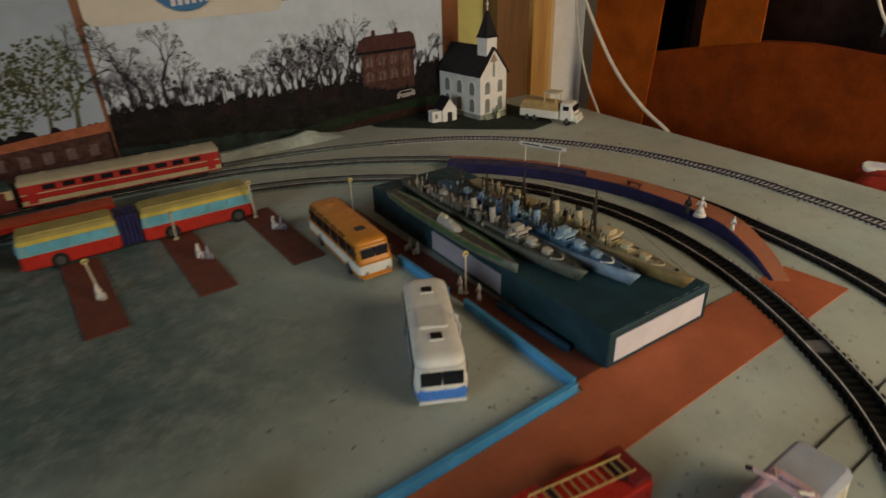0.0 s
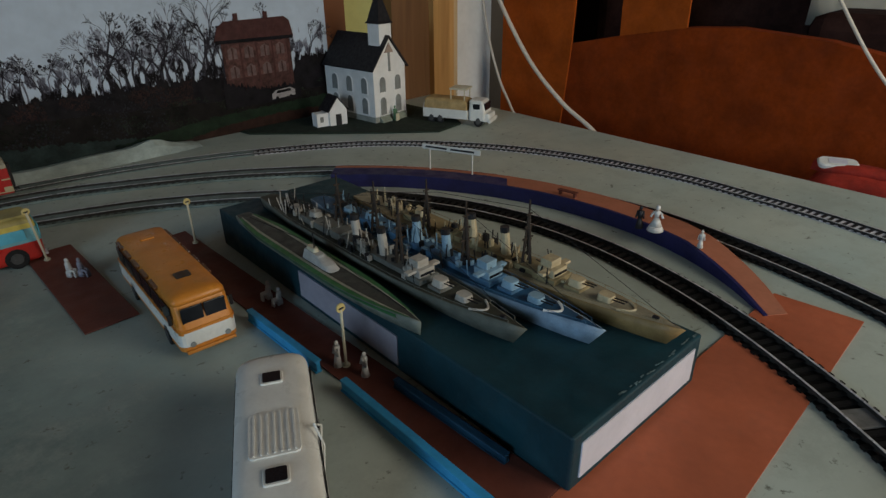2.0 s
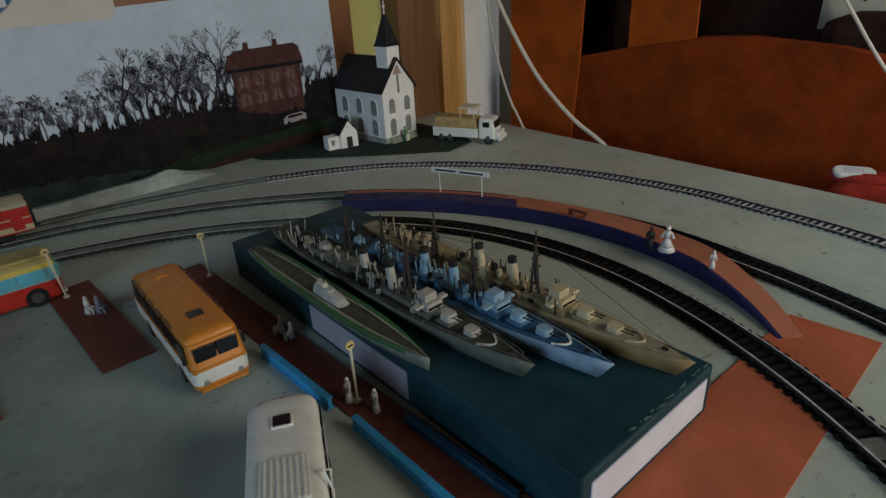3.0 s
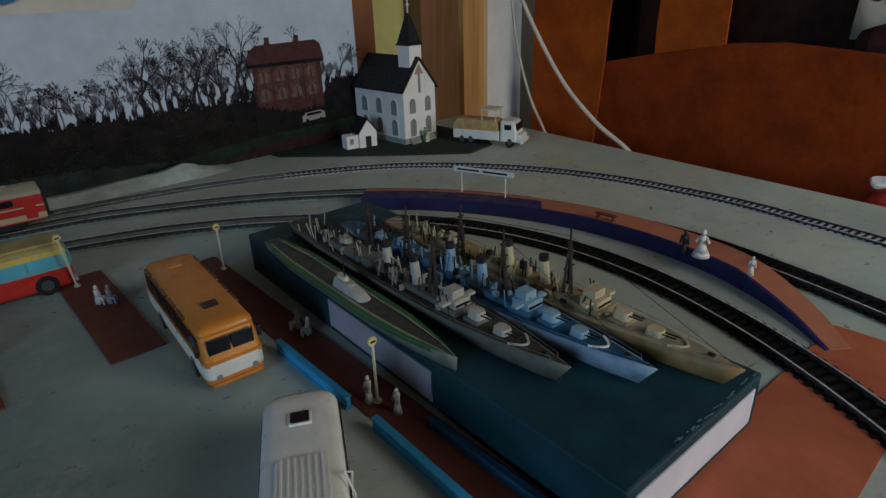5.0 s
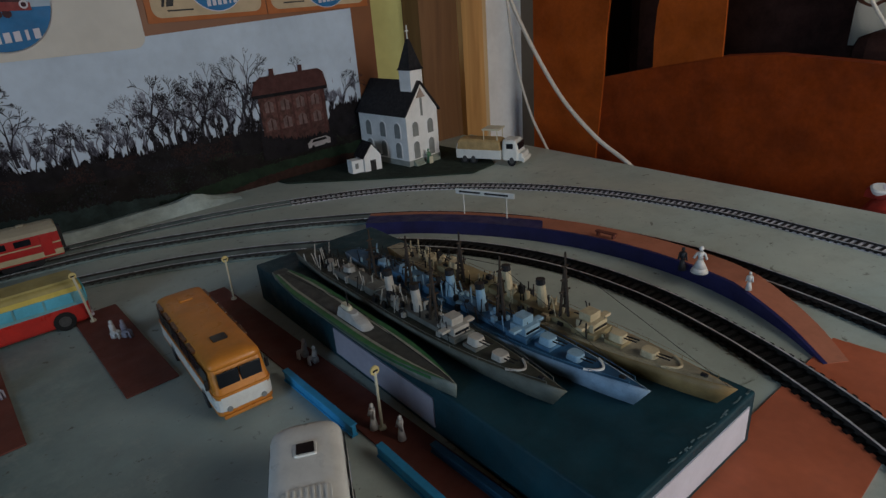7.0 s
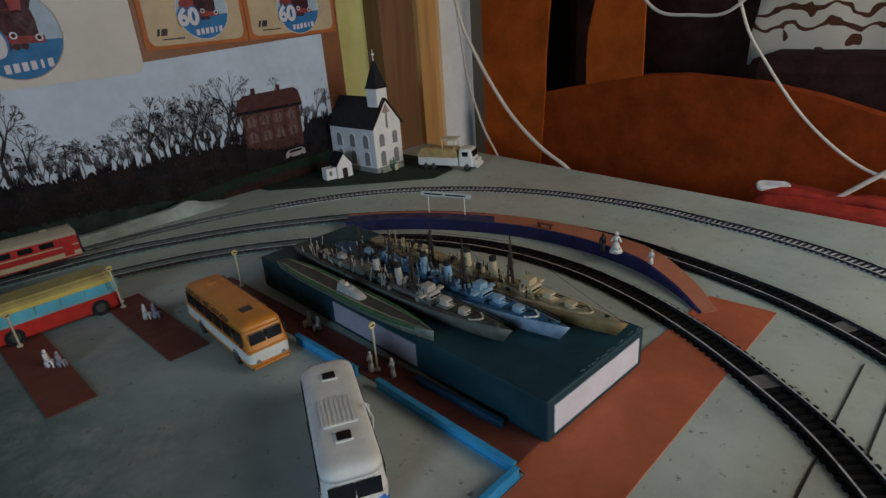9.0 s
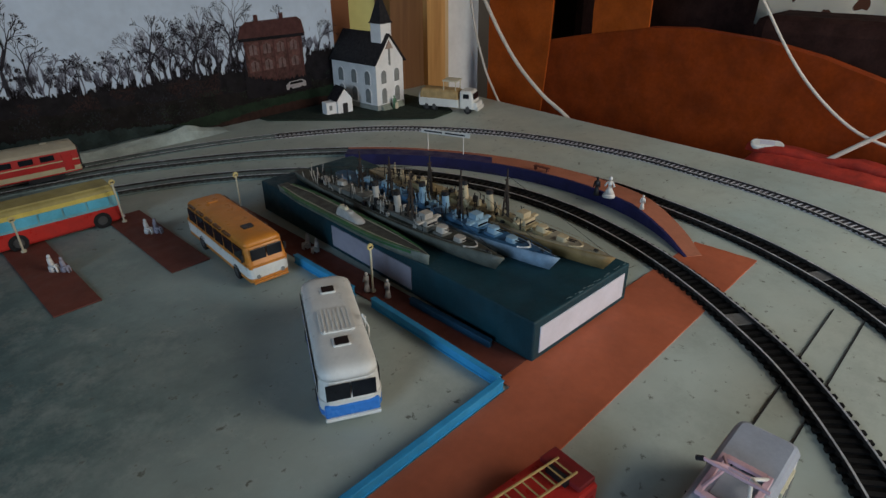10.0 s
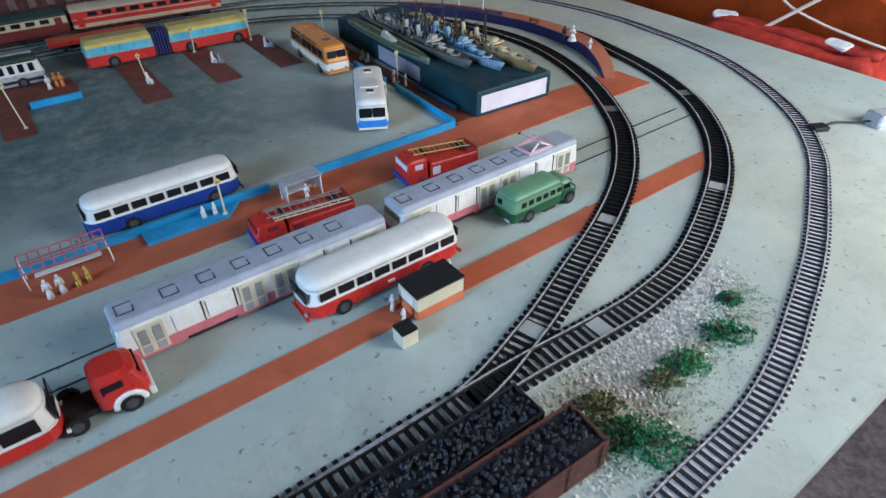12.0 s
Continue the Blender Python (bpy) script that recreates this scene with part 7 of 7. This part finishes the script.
# ---- wagons, coal, bushes ----
def wagon(m, L, W, H, body, label):
    v = thing("model_wagon", m, label, "model wagon", "coal wagons")
    part("floor", box(-L / 2, L / 2, -W / 2, W / 2, 0.009, 0.0115), body, v)
    for y in (-W / 2, W / 2 - 0.0012):
        part("side_wall", box(-L / 2, L / 2, y, y + 0.0012, 0.0115, H, 0.0003), body, v)
        for i in range(7):
            x = -L / 2 + 0.004 + i * (L - 0.008) / 6
            part("rib", box(x - 0.0008, x + 0.0008, y - 0.0008, y + 0.002, 0.0105, H - 0.0006), body, v)
    for x in (-L / 2, L / 2 - 0.0012):
        part("end_wall", box(x, x + 0.0012, -W / 2 + 0.0012, W / 2 - 0.0012, 0.0115, H, 0.0003), body, v)
    for x in (-L * 0.33, L * 0.33):
        part("bogie", box(x - 0.016, x + 0.016, -W * 0.36, W * 0.36, 0.0035, 0.009, 0.0005), DARK, v)
        for dx in (-0.010, 0.010):
            part("wheelset", rod((x + dx, -0.0095, 0.0058), (x + dx, 0.0095, 0.0058), 0.0056, n=12), DARK, v)
    bm = bmesh.new()
    rw = random.Random(int(L * 1000 + W * 1e5))
    for i in range(420):
        x, y = rw.uniform(-L / 2 + 0.003, L / 2 - 0.003), rw.uniform(-W / 2 + 0.003, W / 2 - 0.003)
        r = rw.uniform(0.0010, 0.0024)
        zz = H - 0.003 + 0.003 * (1 - (2 * y / W) ** 2) + rw.uniform(-0.001, 0.0006)
        q = [bm.verts.new((x + r * rw.uniform(0.6, 1) * a, y + r * rw.uniform(0.6, 1) * b, zz + r * rw.uniform(0.6, 1) * c)) for a, b, c in ((1, 0, 0), (-1, 0, 0), (0, 1, 0), (0, -1, 0), (0, 0, 1), (0, 0, -1))]
        for f in ((0, 2, 4), (2, 1, 4), (1, 3, 4), (3, 0, 4), (2, 0, 5), (1, 2, 5), (3, 1, 5), (0, 3, 5)):
            bm.faces.new([q[j] for j in f])
    add_box(bm, -L / 2 + 0.0012, L / 2 - 0.0012, -W / 2 + 0.0012, W / 2 - 0.0012, 0.0115, H - 0.0025)
    tagged(part("coal_load", bm, COAL, v, "heap of black coal"), kind="stuff")
    return v


wagon(place(0.074, -0.082), 0.136, 0.0235, 0.027, DARK, "black model coal wagon beside the track")
wagon(place(0.084, -0.1095, 0, -2), 0.140, 0.0275, 0.030, RUST, "brown model coal wagon heaped with coal")

bx = thing("goods_wagon", line_pose((-0.420, 0.600), (-0.318, 0.673)), "bright red low goods wagon standing on the inner track", "model wagon")
bx.location.z = 0.0047
part("body", stack([(0.0070, 0.060, 0.0135, 0.0012), (0.0125, 0.060, 0.0135, 0.0012)], 2), RED, bx)
part("roof", stack([(0.0125, 0.061, 0.0140, 0.0012), (0.0140, 0.060, 0.0105, 0.0012), (0.0146, 0.059, 0.006, 0.0012)], 2), mat("orange_red_roof", (0.50, 0.075, 0.03), 0.45, 0.15, 60, 0.1, dirt=0.15), bx)
for x in (-0.042, 0.042):
    part("wheelset", rod((x, -0.0095, 0.0045), (x, 0.0095, 0.0045), 0.0045, n=12), DARK, bx)
part("underframe", box(-0.058, 0.058, -0.010, 0.010, 0.0052, 0.0072), DARK, bx)

STONE = mat("pale_gravel", (0.72, 0.68, 0.62), 0.85, 0.3, 300, 0.3)
FLOCK = [mat("flock_green", (0.045, 0.21, 0.075), 0.9, 0.4, 200, 0.3), mat("flock_olive", (0.22, 0.20, 0.08), 0.9, 0.4, 200, 0.3), mat("flock_dark", (0.016, 0.125, 0.05), 0.9, 0.4, 200, 0.3)]
rg = random.Random(77)


def tetra(bm, x, y, z, r):
    q = [bm.verts.new((x + r * rg.uniform(-1, 1), y + r * rg.uniform(-1, 1), z + r * rg.uniform(-0.2, 1))) for _ in range(4)]
    for f in ((0, 1, 2), (0, 2, 3), (0, 3, 1), (1, 3, 2)):
        bm.faces.new([q[j] for j in f])


def band(t):
    """Middle of the planted strip between the tracks, from the wagons to its far end."""
    return Vector((0.192, -0.005)).lerp(Vector((0.318, 0.150)), t)


gv_ = bmesh.new()
for i in range(9000):
    t = rg.random()
    p = band(t) + Vector((rg.gauss(0, 1), rg.gauss(0, 1))) * (0.015 * (1.1 - 0.5 * t))
    tetra(gv_, p.x - 0.008, p.y + 0.010, 0.0002, rg.uniform(0.0006, 0.0017))
tf_ = bmesh.new()
for i in range(3600):
    t = rg.random() ** 0.8
    p = band(t) + Vector((0.78, -0.62)) * abs(rg.gauss(0.004, 0.016)) + Vector((rg.gauss(0, 0.006), rg.gauss(0, 0.006)))
    tetra(tf_, p.x, p.y, 0.0002, rg.uniform(0.0004, 0.0011))
tagged(part("turf", tf_, mat("pale_turf", (0.20, 0.34, 0.21), 0.9, 0.35, 200, 0.3), None, "thin dusting of pale green turf beside the bushes"), "", "turf", kind="stuff")
tagged(part("gravel", gv_, STONE, None, "scatter of pale gravel between the tracks"), "", "gravel", kind="stuff")
for (x, y, n, spread, hgt, k, lab) in ((0.309, 0.127, 260, 0.006, 0.010, 2, "small dark green bush of railway foliage"), (0.296, 0.095, 520, 0.012, 0.013, 2, "dark green bush of railway foliage"), (0.264, 0.070, 480, 0.011, 0.012, 0, "mixed green bush of railway foliage"),
                                        (0.245, 0.056, 300, 0.009, 0.011, 1, "olive dry bush of railway foliage"), (0.222, 0.014, 1100, 0.018, 0.017, 2, "large green bush of railway foliage"), (0.206, 0.036, 380, 0.011, 0.012, 1, "olive tuft beside the wagons")):
    bu = thing("bush", pose(x, y, 0.0), lab, "bush", "foliage bushes")
    st_ = bmesh.new()
    for j in range(9):
        a = rg.uniform(0, math.tau)
        add_rod(st_, (0, 0, 0), (spread * 0.7 * math.cos(a), spread * 0.7 * math.sin(a), hgt * rg.uniform(0.5, 0.9)), 0.0006, 0.0003, 5)
    part("stem", st_, RUST, bu)
    bm = bmesh.new()
    for j in range(n):
        a, q = rg.uniform(0, math.tau), rg.random() ** 0.6
        tetra(bm, spread * q * math.cos(a) * (1.25 + 0.5 * math.sin(3 * a + x * 90)), spread * q * math.sin(a) * (0.8 + 0.4 * math.cos(2 * a + y * 70)), hgt * (1 - q * q) * rg.uniform(0.0, 1.0) * (0.6 + 0.5 * math.sin(5 * a + x * 50)), rg.uniform(0.0007, 0.0019))
    part("foliage", bm, FLOCK[k], bu)
    bm = bmesh.new()
    for j in range(n // 3):
        a, q = rg.uniform(0, math.tau), rg.random() ** 0.5
        tetra(bm, spread * q * 1.4 * math.cos(a), spread * q * math.sin(a), hgt * (1 - q * q) * rg.uniform(0.3, 1.05), rg.uniform(0.0008, 0.0018))
    part("flock", bm, FLOCK[(0, 2, 0)[k]], bu)


# ---- train on the outer loop ----
OUTLEN = [0.0]
for a, b in zip(OUTLINE, OUTLINE[1:]):
    OUTLEN.append(OUTLEN[-1] + (b - a).length)


def on_track(x):
    i = max(0, min(len(OUTLEN) - 2, int(np.searchsorted(OUTLEN, x)) - 1))
    f = (x - OUTLEN[i]) / (OUTLEN[i + 1] - OUTLEN[i])
    return OUTLINE[i].lerp(OUTLINE[i + 1], f)


def car_pose(x, L):
    a, b = on_track(x + L * 0.18), on_track(x + L * 0.82)
    return pose((a.x + b.x) / 2, (a.y + b.y) / 2, 0.0047, 0, 0, math.degrees(math.atan2(b.y - a.y, b.x - a.x)))


def running_gear(v, L):
    part("underframe", box(-L / 2 + 0.006, L / 2 - 0.006, -0.010, 0.010, 0.0072, 0.0100), DARK, v)
    part("battery_box", box(-L * 0.12, L * 0.12, -0.0115, 0.0115, 0.0035, 0.0075, 0.0005), DARK, v)
    for x in (-L * 0.34, L * 0.34):
        bo = part("bogie", box(x - 0.0165, x + 0.0165, -0.0112, 0.0112, 0.0025, 0.0075, 0.0006), DARK, v)
        for dx in (-0.0115, 0.0115):
            part("wheelset", rod((x + dx, -0.0088, 0.0056), (x + dx, 0.0088, 0.0056), 0.0056, n=12), DARK, bo)
    for e in (-1, 1):
        part("coupling", box(min(e * L / 2, e * (L / 2 + 0.005)), max(e * L / 2, e * (L / 2 + 0.005)), -0.0015, 0.0015, 0.0065, 0.0085), DARK, v)


def coach(x, L, low, up, roof, n, label, double=False, stripe=None):
    H = 0.0445 if double else 0.0385
    v = thing("railway_coach", car_pose(x, L), label, "model coach", "train coaches")
    h, w = L / 2, 0.0158
    zb = 0.0215 if not double else 0.0225
    zt = H - 0.0075
    part("lower_body", stack([(0.0085, h, w - 0.0006, 0.001), (0.012, h, w, 0.001), (zb, h, w, 0.001)], 2), low, v)
    part("upper_body", stack([(zb, h, w - 0.0001, 0.001), (zt, h, w - 0.0008, 0.001)], 2), up, v)
    part("roof", stack([(zt, h, w - 0.0004, 0.001), (zt + 0.003, h, w - 0.0018, 0.001), (zt + 0.0055, h - 0.001, w - 0.0062, 0.001), (H, h - 0.002, w - 0.012, 0.001)], 2), roof, v)
    if stripe:
        part("stripe", stack([(zb - 0.0006, h + 0.0002, w + 0.0002, 0.001), (zb + 0.0006, h + 0.0002, w + 0.0002, 0.001)], 2), stripe, v, "thin pale stripe")
    for y in (-1, 1):
        pane_row(v, -h + 0.022, h - 0.022, y * (w + 0.00005), zb + 0.0025, zt - 0.0015, n, 0.0062, GLASS)
        if double:
            pane_row(v, -h + 0.045, h - 0.045, y * (w + 0.00015), 0.0125, 0.0185, max(3, n - 4), 0.0055, GLASS)
        for dx in (-h + 0.011, h - 0.011):
            part("door", box(dx - 0.0045, dx + 0.0045, y * w - 0.0003, y * w + 0.0003, 0.0110, zt - 0.001, 0.0002), low, v)
    for e in (-1, 1):
        part("gangway", box(min(e * h, e * (h + 0.003)), max(e * h, e * (h + 0.003)), -0.005, 0.005, 0.011, zt + 0.001, 0.0005), DARK, v)
    for i in range(4):
        xx = -h + L * (i + 0.5) / 4
        part("roof_vent", box(xx - 0.003, xx + 0.003, -0.0022, 0.0022, H - 0.0006, H + 0.001, 0.0003), roof, v)
    running_gear(v, L)
    return v


MAROON = mat("coach_maroon", (0.13, 0.022, 0.018), 0.45, 0.15, 40, 0.05, dirt=0.2)
COACHCREAM = mat("coach_cream", (0.46, 0.38, 0.23), 0.45, 0.12, 40, 0.05, dirt=0.2)
TANROOF = mat("coach_tan_roof", (0.36, 0.31, 0.22), 0.6, 0.1, 40, 0.05, dirt=0.2)
SIGNALRED = mat("coach_red", (0.42, 0.025, 0.022), 0.4, 0.12, 40, 0.05, dirt=0.1)
i0 = min(range(len(OUTLINE)), key=lambda i: (OUTLINE[i] - Vector((-0.247, 0.788))).length)
pos = OUTLEN[i0]
tail = coach(pos, 0.206, SIGNALRED, SIGNALRED, TANROOF, 9, "red and cream model coach with a tan roof", stripe=COACHCREAM)
part("cream_band", stack([(0.0100, 0.1032, 0.0160, 0.001), (0.0150, 0.1032, 0.0160, 0.001)], 2), COACHCREAM, tail, "cream lower band")
pos += 0.212
coach(pos, 0.262, MAROON, COACHCREAM, DARKGREEN, 13, "maroon and cream model coach with a dark roof")
pos += 0.268
coach(pos, 0.262, MAROON, COACHCREAM, SILVER, 13, "maroon and cream model coach with a silver roof")
pos += 0.268
coach(pos, 0.262, SIGNALRED, SIGNALRED, DARKGREEN, 12, "bright red double-deck model coach with a grey roof", True, PAPER)
pos += 0.268
lo = thing("locomotive", car_pose(pos, 0.20), "blue, white and red model locomotive", "model locomotive")
part("frame", box(-0.100, 0.100, -0.0155, 0.0155, 0.009, 0.0145, 0.0006), DARKRED, lo)
part("lower_body", stack([(0.0145, 0.097, 0.0150, 0.002), (0.0220, 0.097, 0.0150, 0.002)]), RED, lo)
part("middle_body", stack([(0.0220, 0.097, 0.0150, 0.002), (0.0305, 0.096, 0.0148, 0.002)]), ROYAL, lo)
part("upper_body", stack([(0.0305, 0.096, 0.0148, 0.002), (0.0375, 0.094, 0.0140, 0.002)]), WHITE, lo)
part("roof", stack([(0.0375, 0.094, 0.0138, 0.002), (0.0420, 0.090, 0.0105, 0.002), (0.0430, 0.088, 0.008, 0.002)]), SILVER, lo)
for e in (-1, 1):
    part("windscreen", box(min(e * 0.0950, e * 0.0972), max(e * 0.0950, e * 0.0972), -0.011, 0.011, 0.0285, 0.0360, 0.0003), GLASS, lo)
    for y in (-0.0149, 0.0149):
        part("cab_window", box(e * 0.084 - 0.004, e * 0.084 + 0.004, y - 0.0003, y + 0.0003, 0.0285, 0.0355, 0.0002), GLASS, lo)
    part("buffer_beam", box(min(e * 0.0985, e * 0.1015), max(e * 0.0985, e * 0.1015), -0.014, 0.014, 0.0085, 0.0130, 0.0004), DARK, lo)
for x in (-0.05, 0.0, 0.05):
    part("roof_grille", box(x - 0.010, x + 0.010, -0.006, 0.006, 0.0428, 0.0442, 0.0004), DARK, lo)
running_gear(lo, 0.20)


# ---- sleepers, last ----
for t, me, pts in TRACKS:
    joined = bmesh.new()
    for i, p in enumerate(pts):
        q = pts[min(i + 1, len(pts) - 1)] - pts[max(i - 1, 0)]
        ang = math.degrees(math.atan2(q.y, q.x))
        if t.name == "track_inner" and i * 0.0066 < 0.135:
            continue
        if p.x > -0.20 and p.y > -0.06:
            ob = new("sleeper", me)
            ob.parent = t
            ob.matrix_basis = pose(p.x, p.y, 0.0007, 0, 0, ang)
        else:
            bm = bmesh.new()
            bm.from_mesh(me)
            bm.transform(pose(p.x, p.y, 0.0007, 0, 0, ang))
            tmp = bpy.data.meshes.new("tmp")
            bm.to_mesh(tmp)
            joined.from_mesh(tmp)
            bpy.data.meshes.remove(tmp)
            bm.free()
    tagged(part("far_sleepers", joined, SLEEPER, t), kind="stuff")
